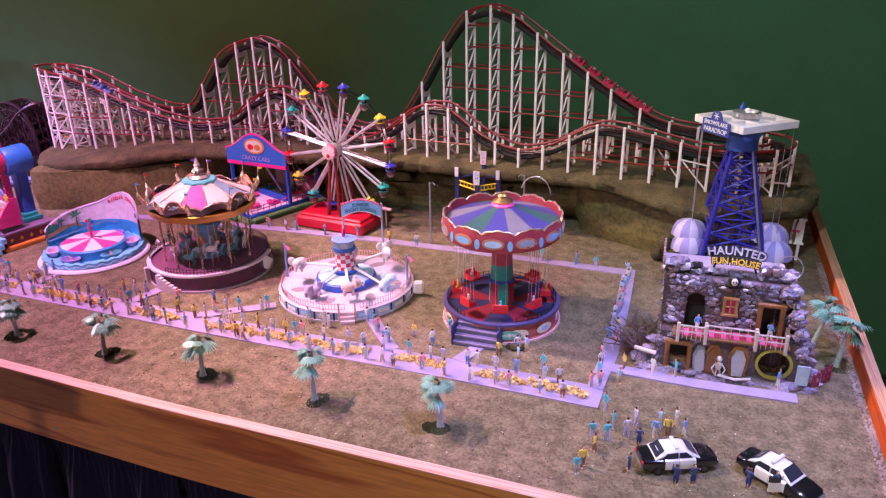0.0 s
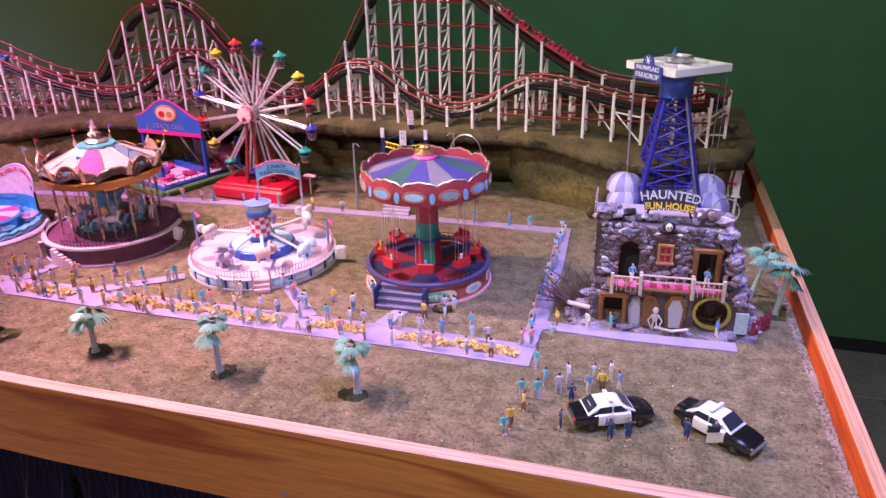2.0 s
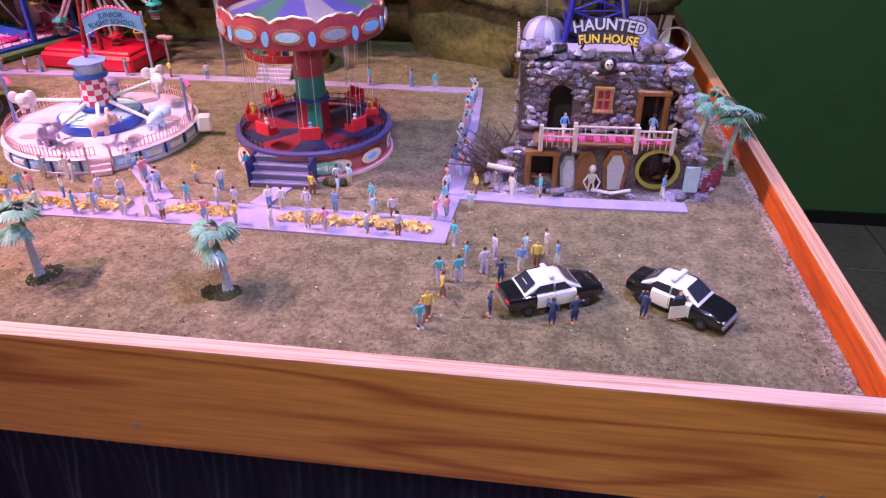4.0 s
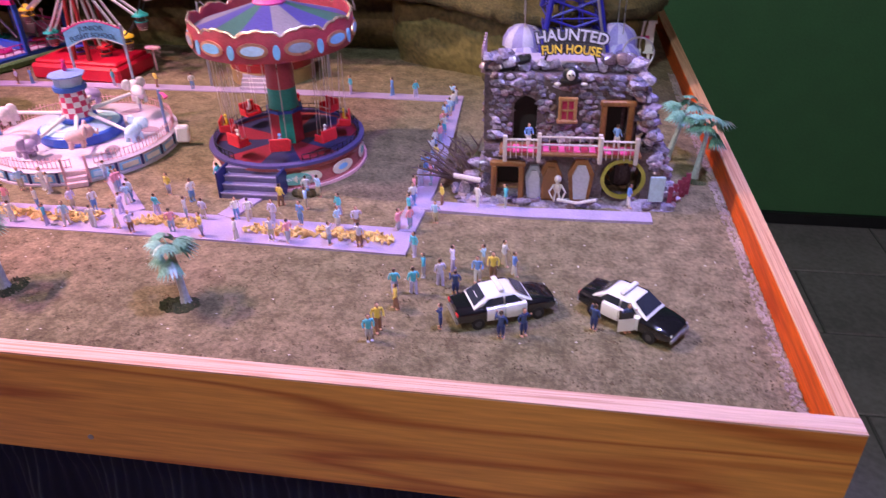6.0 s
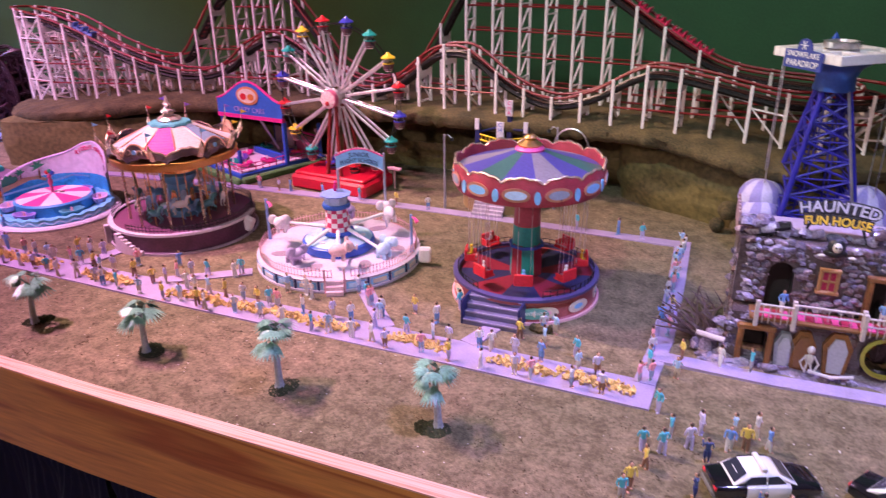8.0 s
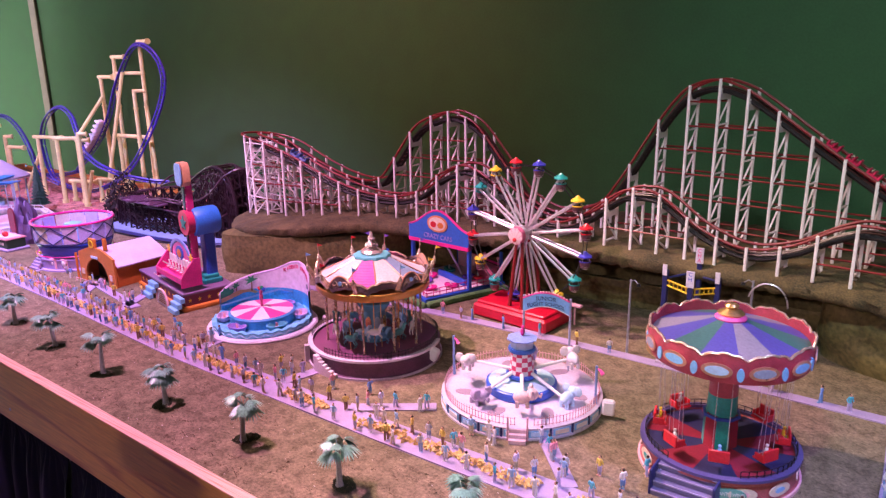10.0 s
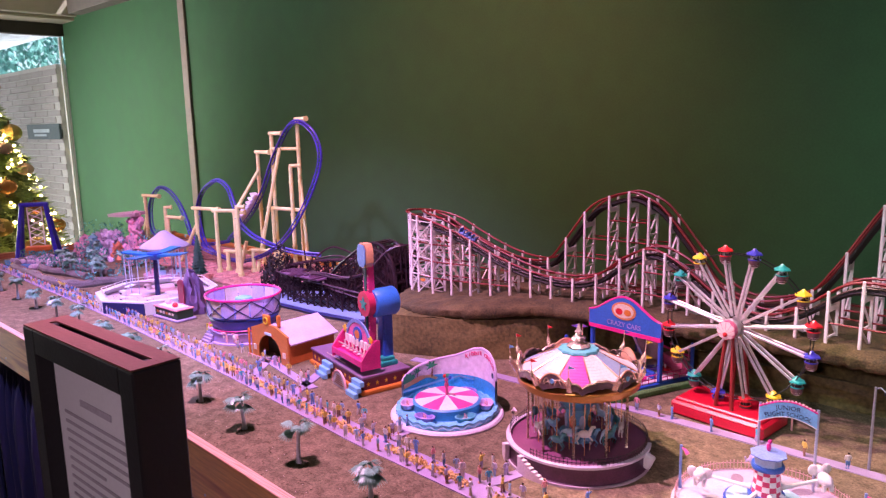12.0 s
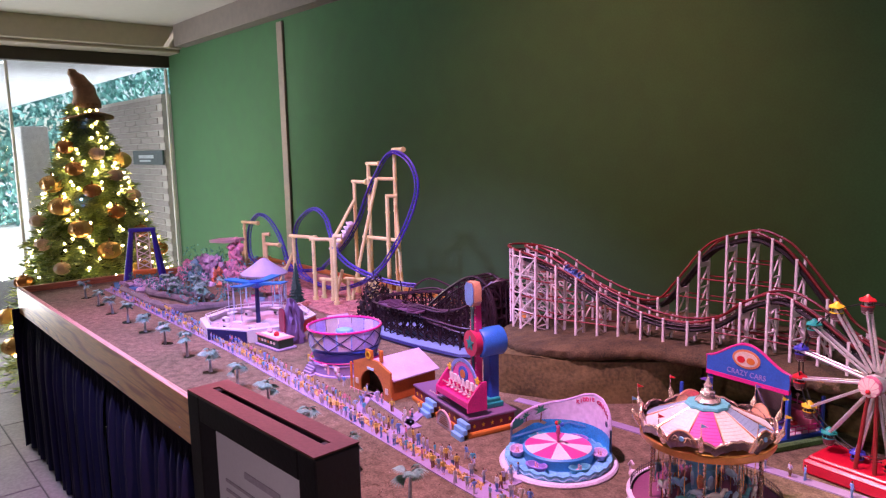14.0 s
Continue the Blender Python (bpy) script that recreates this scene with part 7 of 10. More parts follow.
# ---- haunted house ----
TIMBER = mat("house_timber", (0.24, 0.095, 0.030), 0.5, vary=0.4, scale=120)
haunt = thing("haunted_house", (-0.213, 0.40, 0), 2, "haunted fun house of purple-grey stones with a balcony", "haunted house")
MUD = mat("haunted_mud", (0.105, 0.075, 0.085), 0.28, vary=0.4, bump=0.6)


def stone_mat(name, joined, grain):
    """Glossy painted stones, each with its own tint of lilac, slate, rose or brown."""
    m = bpy.data.materials.new(name)
    m.use_nodes = True
    nt, b = m.node_tree, m.node_tree.nodes["Principled BSDF"]
    info, r, n = nt.nodes.new("ShaderNodeNewGeometry" if joined else "ShaderNodeObjectInfo"), nt.nodes.new("ShaderNodeValToRGB"), nt.nodes.new("ShaderNodeTexNoise")
    e = r.color_ramp.elements
    e[0].position, e[0].color = 0.0, (0.085, 0.075, 0.115, 1)
    e[1].position, e[1].color = 1.0, (0.52, 0.47, 0.58, 1)
    for q, c in ((0.25, (0.27, 0.24, 0.34)), (0.45, (0.36, 0.27, 0.33)), (0.6, (0.17, 0.110, 0.095)), (0.74, (0.22, 0.21, 0.32))):
        r.color_ramp.elements.new(q).color = (*c, 1)
    r.color_ramp.interpolation = "LINEAR"
    nt.links.new(info.outputs["Random Per Island" if joined else "Random"], r.inputs[0])
    tc = nt.nodes.new("ShaderNodeTexCoord")
    nt.links.new(tc.outputs["Object"], n.inputs["Vector"])
    n.inputs["Scale"].default_value, n.inputs["Detail"].default_value = grain, 5
    x, k = nt.nodes.new("ShaderNodeMixRGB"), nt.nodes.new("ShaderNodeValToRGB")
    k.color_ramp.elements[0].position, k.color_ramp.elements[0].color = 0.35, (0.58, 0.54, 0.60, 1)
    k.color_ramp.elements[1].position, k.color_ramp.elements[1].color = 0.65, (1.25, 1.2, 1.25, 1)
    x.blend_type, x.inputs[0].default_value = "MULTIPLY", 1.0
    nt.links.new(n.outputs[0], k.inputs[0])
    nt.links.new(r.outputs[0], x.inputs[1])
    nt.links.new(k.outputs[0], x.inputs[2])
    nt.links.new(x.outputs[0], b.inputs["Base Color"])
    b.inputs["Roughness"].default_value = 0.13
    b.inputs["Coat Weight"].default_value, b.inputs["Coat Roughness"].default_value = 0.6, 0.06
    bp = nt.nodes.new("ShaderNodeBump")
    bp.inputs["Strength"].default_value, bp.inputs["Distance"].default_value = 0.22, 0.33 / grain
    nt.links.new(n.outputs[0], bp.inputs["Height"])
    nt.links.new(bp.outputs[0], b.inputs["Normal"])
    return m


STONE = stone_mat("haunted_stone", False, 2.2)


def notched(w0, w1, z0, z1, holes, d, m):
    """A wall panel with arched openings cut up from its lower edge: (x, width, height)."""
    out = [(w1, z0), (w1, z1), (w0, z1), (w0, z0)]
    for x, w, h in sorted(holes):
        out += [(x - w / 2, z0)] + [(x + w / 2 * math.cos(radians(s)), z0 + h - w / 2 + w / 2 * math.sin(radians(s))) for s in range(180, -1, -18)] + [(x + w / 2, z0)]
    return Geo().prism(out, d, m)


part("lower_wall", notched(-0.112, 0.108, 0.0, 0.070, ((-0.082, 0.028, 0.053), (0.059, 0.047, 0.062)), 0.030, upright(0, 0.030, 0)), MUD, haunt, "muddy lower wall with openings")
part("upper_wall", notched(-0.114, 0.070, 0.072, 0.156, ((-0.063, 0.029, 0.058), (0.047, 0.025, 0.054)), 0.022, upright(0, 0.048, 0)), MUD, haunt, "upper wall with two arched doorways")
# solid block behind the openings; the interior's shade is put into its colour
part("body", Geo().box((-0.020, 0.085, 0.072), (0.165, 0.07, 0.144), 0.004), DARK, haunt, "near-black block with the interior's shade in its colour")
part("side_wall", Geo().box((-0.105, 0.085, 0.075), (0.020, 0.075, 0.150), 0.006), MUD, haunt)
part("side_wall", Geo().box((0.066, 0.085, 0.070), (0.022, 0.080, 0.140), 0.006), MUD, haunt)
part("roof_terrace", Geo().box((-0.024, 0.086, 0.1525), (0.188, 0.074, 0.005), 0.001), mat("terrace_lilac", (0.42, 0.34, 0.44), 0.5), haunt, "lilac roof terrace")
part("parapet", Geo().box((-0.022, 0.052, 0.160), (0.140, 0.004, 0.012), 0.001), mat("terrace_lilac", (0.42, 0.34, 0.44), 0.5), haunt)
g = Geo()
for k in range(6):
    part("terrace_picket", Geo().box((-0.118, 0.050 + 0.014 * k, 0.166), (0.003, 0.006, 0.030), 0.0005), mat("fence_rose", (0.42, 0.28, 0.33), 0.5), haunt)
for z in (0.160, 0.176):
    part("terrace_rail", Geo().box((-0.118, 0.085, z), (0.002, 0.075, 0.003)), mat("fence_rose", (0.42, 0.28, 0.33), 0.5), haunt)
rng = random.Random(8)
stone_mesh = []
for k in range(7):
    g = Geo().ball((0, 0, 0), 1.0, 9)
    g.v = [tuple(Vector(q) * (1 + 0.50 * noise.noise(Vector(q) * 1.7 + Vector((k * 3, 0, 0))))) for q in g.v]
    stone_mesh.append((g.mesh("stone", STONE, 42), g))
rubble, laid = Geo(), []


def stone(x, y, z, s, flat=0.75):
    """Lays one stone: most of the courses of the front singly, the rest joined as rubble."""
    me, src = stone_mesh[rng.randrange(7)]
    m = pose(x, y, z, rng.uniform(-35, 35), rng.uniform(-28, 28), rng.uniform(-30, 30)) @ Matrix.Diagonal((s * rng.uniform(1.0, 1.7), s * flat, s * rng.uniform(0.70, 0.95), 1))
    if len(laid) < 300 and rng.random() < 0.8:
        ob = new("stone", me)
        ob.parent = haunt
        ob.matrix_local = m
        laid.append(ob)
    else:
        rubble.add([m @ Vector(p) for p in src.v], src.f)


def clear(x, z, holes):
    return all(((x - a) / (w / 2 + 0.004)) ** 2 + (max(0, z - b + w / 2) / (w / 2 + 0.004)) ** 2 > 1 or z > b + 0.005 for a, w, b in holes)


UP_H = ((-0.063, 0.029, 0.130), (0.047, 0.036, 0.130))
z = 0.076
while z < 0.160:
    x = -0.104 + rng.uniform(0, 0.006)
    while x < 0.070:
        zz = z + rng.uniform(-0.002, 0.002)
        if clear(x, zz, UP_H) and not (-0.028 < x < 0.004 and 0.094 < zz < 0.136):
            stone(x, 0.026 + rng.uniform(-0.003, 0.003) - 0.005 * noise.noise(Vector((x * 30, 0, zz * 30))), zz, rng.uniform(0.0036, 0.0060))
        x += rng.uniform(0.0068, 0.0112)
    z += 0.0060
for k in range(230):  # the leaning rock corner
    zz = rng.uniform(0.004, 0.160)
    stone(0.070 + 0.052 * (1 - zz / 0.16) ** 1.2 + rng.uniform(-0.008, 0.008), rng.uniform(0.000, 0.085), zz, rng.uniform(0.0042, 0.0078), 1.0)
for k in range(22):
    stone(-0.106 + rng.uniform(-0.004, 0.003), rng.uniform(0.03, 0.11), rng.uniform(0.02, 0.150), rng.uniform(0.006, 0.010), 1.0)
for x in np.linspace(-0.145, 0.120, 36):
    if not 0.030 < x < 0.085:
        stone(float(x), -0.010 + rng.uniform(-0.006, 0.008), rng.uniform(0.002, 0.007), rng.uniform(0.004, 0.008))
for k in range(30):
    x = rng.uniform(-0.112, 0.108)
    if not (-0.100 < x < -0.064) and not 0.030 < x < 0.088:
        stone(x, 0.000 + rng.uniform(-0.002, 0.004), rng.uniform(0.052, 0.068), rng.uniform(0.005, 0.008))
for k in range(260):  # rough courses round the openings of the ground floor
    x, zz = rng.uniform(-0.116, 0.110), rng.uniform(0.004, 0.066)
    if clear(x, zz, ((-0.082, 0.040, 0.060), (0.059, 0.058, 0.072), (-0.020, 0.096, 0.064))):
        stone(x, 0.001 + rng.uniform(-0.003, 0.004), zz, rng.uniform(0.0038, 0.0060))
for k in range(26):  # shoulders that stand above the parapet
    x = rng.choice((-1, 1)) * rng.uniform(0.045, 0.092) - 0.020
    stone(x, 0.040 + rng.uniform(-0.006, 0.012), 0.160 + rng.uniform(0, 0.020) * (1 - abs(abs(x + 0.020) - 0.07) * 14), rng.uniform(0.006, 0.009))
for k in range(16):
    stone(rng.uniform(-0.108, 0.075), 0.040 + rng.uniform(0, 0.008), 0.158 + rng.uniform(0, 0.008), rng.uniform(0.005, 0.008))
for x, y, z, r in ((-0.135, 0.012, 0.012, 0.012), (-0.128, 0.006, 0.030, 0.010), (-0.146, 0.016, 0.008, 0.010), (-0.124, 0.010, 0.048, 0.009)):
    stone(x, y, z, r, 1.0)
tagged(part("stone_rubble", rubble, stone_mat("haunted_rubble", True, 360.0), haunt, "glossy lumps of painted rock", sharp=42), kind="stuff")
part("log_step", Geo().cyl((-0.150, -0.002, 0.034), (-0.116, -0.006, 0.030), 0.0035, n=8), mat("rail_bone", (0.56, 0.48, 0.46), 0.5), haunt)
base = Geo()
n = 60
rim = lambda x: -0.012 + 0.004 * math.sin(x * 60) + 0.003 * math.sin(x * 140 + 1)
base.add([(x, rim(x) + (0.006 if j else -0.004), 0.007 + 0.002 * math.sin(x * 90) if j else 0.0) for x in np.linspace(-0.145, 0.125, n) for j in (0, 1)] + [(x, 0.02, 0.008) for x in np.linspace(-0.145, 0.125, n)],
         [(2 * i, 2 * i + 2, 2 * i + 3, 2 * i + 1) for i in range(n - 1)] + [(2 * i + 1, 2 * i + 3, 2 * n + i + 1, 2 * n + i) for i in range(n - 1)])
part("rock_apron", base, mat("apron_rock", (0.24, 0.19, 0.24), 0.22, vary=0.5, scale=60, bump=0.8), haunt, "glossy uneven rock apron", sharp=180)
# doors, window, tunnel, coffins
for x, z0, w, h, y in ((-0.082, 0.0, 0.028, 0.052, -0.004), (0.047, 0.070, 0.026, 0.054, 0.018)):
    for sx in (-1, 1):
        part("door_jamb", Geo().box((x + sx * (w / 2 + 0.003), y, z0 + h / 2), (0.007, 0.008, h), 0.0015), TIMBER, haunt, "rough ochre timber jamb")
    part("door_head", Geo().box((x, y, z0 + h + 0.002), (w + 0.016, 0.008, 0.007), 0.0015), TIMBER, haunt)
win = thing("window", (0, 0, 0))
win.parent = haunt
part("window_frame", Geo().box((-0.0125, 0.018, 0.130), (0.023, 0.006, 0.004), 0.0008).box((-0.0125, 0.018, 0.102), (0.025, 0.008, 0.004), 0.0008).box((-0.0215, 0.018, 0.116), (0.004, 0.006, 0.026), 0.0008).box((-0.0035, 0.018, 0.116), (0.004, 0.006, 0.026), 0.0008).box((-0.0125, 0.0175, 0.116), (0.0018, 0.003, 0.026)).box((-0.0125, 0.0175, 0.116), (0.016, 0.003, 0.0018)), mat("window_tan", (0.42, 0.20, 0.09), 0.5), win, "tan window frame")
part("pane", Geo().box((-0.0125, 0.0195, 0.116), (0.018, 0.001, 0.028)), mat("window_glow_red", (0.45, 0.03, 0.10), 0.3), win)
g = Geo().lathe([(0.0225, 0.0), (0.026, 0.0), (0.027, 0.004), (0.0225, 0.005)], 36)
ob = part("tunnel_ring", g, mat("tunnel_yellow", (0.34, 0.30, 0.05), 0.5), haunt, "olive yellow tunnel ring")
ob.matrix_local = pose(0.059, -0.003, 0.038, 90, 0, 0)
for k in range(8):
    ob = part("tunnel_vane", Geo().lathe([(0.022, 0.0), (0.016, 0.02)], 2, a0=45 * k, a1=45 * k + 24), TIMBER, haunt, "twisted vane inside the tunnel")
    ob.matrix_local = pose(0.059, 0.020, 0.038, 90, 0, 0)
for x, w, h, mt in ((-0.049, 0.022, 0.046, STEEL), (-0.029, 0.028, 0.052, TIMBER), (0.008, 0.032, 0.056, TIMBER)):
    out = [(-w * 0.36, 0), (w * 0.36, 0), (w * 0.5, h * 0.68), (w * 0.22, h), (-w * 0.22, h), (-w * 0.5, h * 0.68)]
    cf = part("coffin", Geo().prism(out, 0.008, upright(x, 0.001, 0.006)), mt, haunt, "upright open coffin")
    part("coffin_lining", Geo().prism([(px * 0.66, 0.004 + py * 0.82) for px, py in out], 0.002, upright(x, -0.008, 0.006)), mat("lining_grey", (0.46, 0.44, 0.50), 0.4) if x != -0.029 else BROWN, cf)
bones = Geo().ball((-0.020, -0.012, 0.038), 0.005, 10, (0.9, 0.9, 1.1)).ball((-0.020, -0.012, 0.026), 0.005, 8, (1, 0.6, 1.5))
for k in (-1, 1):
    bones.tube([(-0.020 + k * 0.004, -0.012, 0.031), (-0.020 + k * 0.010, -0.015, 0.022), (-0.020 + k * 0.006, -0.018, 0.014)], 0.0012, 5).tube([(-0.020 + k * 0.002, -0.012, 0.020), (-0.020 + k * 0.004, -0.014, 0.008)], 0.0014, 5)
bones.tube([(-0.020, -0.016, 0.012), (0.004, -0.020, 0.010), (0.028, -0.018, 0.014)], 0.0020, 6)
part("skeleton_prop", bones, mat("bone", (0.62, 0.56, 0.50), 0.5), haunt, "pale skeleton prop")
floor_b = part("balcony_floor", Geo().box((-0.008, 0.006, 0.0695), (0.170, 0.036, 0.004), 0.0008), BROWN, haunt)
for k in range(17):
    part("balcony_plank", Geo().box((-0.082 + 0.0092 * k, -0.0005 if abs(-0.082 + 0.0092 * k + 0.008) > 0.036 else 0.004, 0.0727), (0.0078, 0.022, 0.0022), 0.0004), (PINK if k % 2 else mat("plank_red", (0.45, 0.03, 0.09), 0.45)), floor_b)
for x0, x1, y in ((-0.086, -0.045, -0.014), (-0.045, 0.028, -0.004), (0.028, 0.070, -0.014)):
    g = Geo()
    for x in (x0, x1):
        g.box((x, y, 0.078), (0.005, 0.005, 0.034), 0.0008)
    for z in (0.080, 0.090):
        g.cyl((x0, y, z), (x1, y, z), 0.0014, n=6)
    for k in range(1, 6):
        x = x0 + (x1 - x0) * k / 6
        g.cyl((x, y, 0.066), (x, y, 0.089), 0.0006, n=5)
    part("balcony_rail", g, mat("rail_bone", (0.56, 0.48, 0.46), 0.5), haunt, "bone-coloured balcony rail")
skull = Geo().ball((-0.012, 0.012, 0.161), 0.0056, 12, (0.9, 0.8, 1.1))
skull.slot = 1
skull.ball((-0.012, 0.018, 0.160), 0.009, 12, (1.1, 0.7, 1.1)).ball((-0.012, 0.018, 0.152), 0.009, 10, (1.5, 0.6, 0.6))
skull.slot = 2
skull.ball((-0.0142, 0.0074, 0.1625), 0.0013, 6).ball((-0.0098, 0.0074, 0.1625), 0.0013, 6)
skull.slot = 0
for sx in (-0.027, 0.004):
    skull.ball((sx, 0.008, 0.152), 0.0032, 8, (1.3, 0.8, 0.6))
part("skull_prop", skull, [mat("bone", (0.62, 0.56, 0.50)), BLACK, DARK], haunt, "hooded skull prop leaning over the wall")
creature = Geo().tube([(-0.098, 0.045, 0.150), (-0.088, 0.045, 0.160), (-0.072, 0.045, 0.168), (-0.060, 0.042, 0.172)], lambda s: 0.005 + 0.002 * math.sin(3 * s), 8)
for x in (-0.094, -0.078):
    creature.tube([(x, 0.045, 0.160), (x - 0.006, 0.038, 0.150)], 0.0018, 6)
part("gargoyle_prop", creature, BLACK, haunt, "black crouching gargoyle prop")
tilt = pose(-0.012, 0.046, 0.192, 80, 0, -4)
for sx in (-0.032, 0.032):
    part("sign_strut", Geo().cyl((sx * 1.15 - 0.012, 0.048, 0.152), (sx * 0.8 - 0.012, 0.046, 0.182), 0.0016, n=6), BLACK, haunt)
SLATE = mat("board_slate", (0.03, 0.03, 0.05), 0.4)
bd = part("name_board", Geo().prism([(-0.030, -0.0125), (0.031, -0.0125), (0.036, 0.008), (0.018, 0.0105), (-0.018, 0.0105), (-0.036, 0.008)], 0.002, tilt), SLATE, haunt, "blackish name board cut close round its letters")
for body, size, dy, m, deep, colour, lab, r, wide in (("HAUNTED", 0.0182, 0.0068, 0.0025, 0.003, mat("letter_white", (0.52, 0.50, 0.62), 0.4), "white lettering", 0.16, 1.0), ("FUN HOUSE", 0.0140, -0.0095, 0.0045, 0.003, mat("letter_yellow", (0.78, 0.52, 0.06), 0.4), "yellow lettering", 0.22, 0.92)):
    words("letter_backing", body, size, tilt @ Matrix.Translation((0, dy, m - 0.001)), SLATE, bd, deep, "", r, wide, 0.0018)
    words("lettering", body, size, tilt @ Matrix.Translation((0, dy, m + 0.0012)), colour, bd, deep, lab, r, wide, 0.0003)
ob = part("lens_hoop", Geo().tube([(0.018 * math.cos(2 * math.pi * k / 28), 0.018 * math.sin(2 * math.pi * k / 28), 0) for k in range(28)], 0.0012, 5, True), SILVER, haunt, "thin clear hoop")
ob.matrix_local = pose(0.068, 0.055, 0.176, 70, 0, -10)
part("notice", Geo().box((0.100, -0.013, 0.029), (0.018, 0.003, 0.034), 0.001), mat("notice_ice", (0.40, 0.52, 0.62), 0.35), haunt, "pale blue notice board")
g = Geo()
for k in range(5):
    g.box((0.118 + 0.007 * k, -0.008 + 0.010 * k, 0.016), (0.006, 0.002, 0.030 - 0.002 * (k % 2)), 0.0005)
for z in (0.010, 0.022):
    g.cyl((0.115, -0.010, z), (0.150, 0.036, z), 0.0009, n=5)
part("picket_gate", g, mat("gate_crimson", (0.22, 0.03, 0.07), 0.5), haunt, "dark crimson picket gate")
for x, y, zz in ((-0.058, 0.006, 0.074), (0.048, 0.006, 0.074), (0.068, -0.014, 0.004)):
    m = haunt.matrix_world @ Vector((x, y, zz))
    figurine(m.x, m.y, "figurines at the haunted house", m.z, None, (5, 3, 6)[int(zz * 50) % 3])
for x in (-0.33, -0.295, -0.375):
    figurine(x, 0.372, "figurines at the haunted house", PZ + 0.0006)
# leafless twisted tree
tree_d = thing("dead_tree", (-0.352, 0.425, 0), 0, "leafless twisted grey-brown tree by the haunted house", "tree")
rng = random.Random(17)
for k in range(12):
    dead = Geo()
    low = k < 4
    p = Vector((rng.uniform(-0.010, 0.014), rng.uniform(-0.008, 0.012), 0.0))
    d = Vector((rng.uniform(-1.1, -0.5) if low else rng.uniform(-0.5, 0.3), rng.uniform(-0.3, 0.3), 0.7 if low else 1.2)).normalized()
    pts = [p]
    for j in range(7):
        d = (d + Vector((rng.uniform(-0.40, 0.30), rng.uniform(-0.3, 0.3), rng.uniform(-0.32, 0.34)))).normalized()
        pts.append(pts[-1] + d * (0.0125 if low else 0.0115))
    dead.tube(pts, lambda s, low=low: (0.0038 if low else 0.0024) * (1 - s) + 0.0006, 6)
    for j in (2, 3, 4, 5):
        dead.tube([pts[j], pts[j] + Vector((rng.uniform(-0.012, 0.008), rng.uniform(-0.006, 0.006), rng.uniform(0.004, 0.012))), pts[j] + Vector((rng.uniform(-0.022, 0.012), rng.uniform(-0.01, 0.01), rng.uniform(0.014, 0.026)))], lambda s: 0.0011 * (1 - s) + 0.0004, 5)
    part("branch", dead, mat("dead_wood", (0.13, 0.085, 0.085), 0.6), tree_d)


# ---- police cars ----
def loft(g, stations, n=14):
    """A closed body through rounded sections: (x, half width, z low, z high, roundness)."""
    rings = []
    for x, w, z0, z1, q in stations:
        c, h = (z0 + z1) / 2, (z1 - z0) / 2
        rings.append([(x, w * math.copysign(abs(math.cos(t)) ** q, math.cos(t)), c + h * math.copysign(abs(math.sin(t)) ** q, math.sin(t))) for t in (2 * math.pi * (k + 0.5) / n for k in range(n))])
    vs = [p for r in rings for p in r]
    fs = [(i * n + k, i * n + (k + 1) % n, (i + 1) * n + (k + 1) % n, (i + 1) * n + k) for i in range(len(rings) - 1) for k in range(n)]
    fs += [tuple(range(n)), tuple(range((len(rings) - 1) * n, len(rings) * n))[::-1]]
    return g.add(vs, fs)


GLOSS = mat("car_black", (0.008, 0.008, 0.010), 0.12, coat=1.0, vary=0.1, bump=0.0)
CARWHITE = mat("car_white_paint", (0.80, 0.80, 0.80), 0.15, coat=0.8, vary=0.04, bump=0.0)
GLASSD = mat("car_glass", (0.03, 0.035, 0.05), 0.06, vary=0.1, bump=0.0)


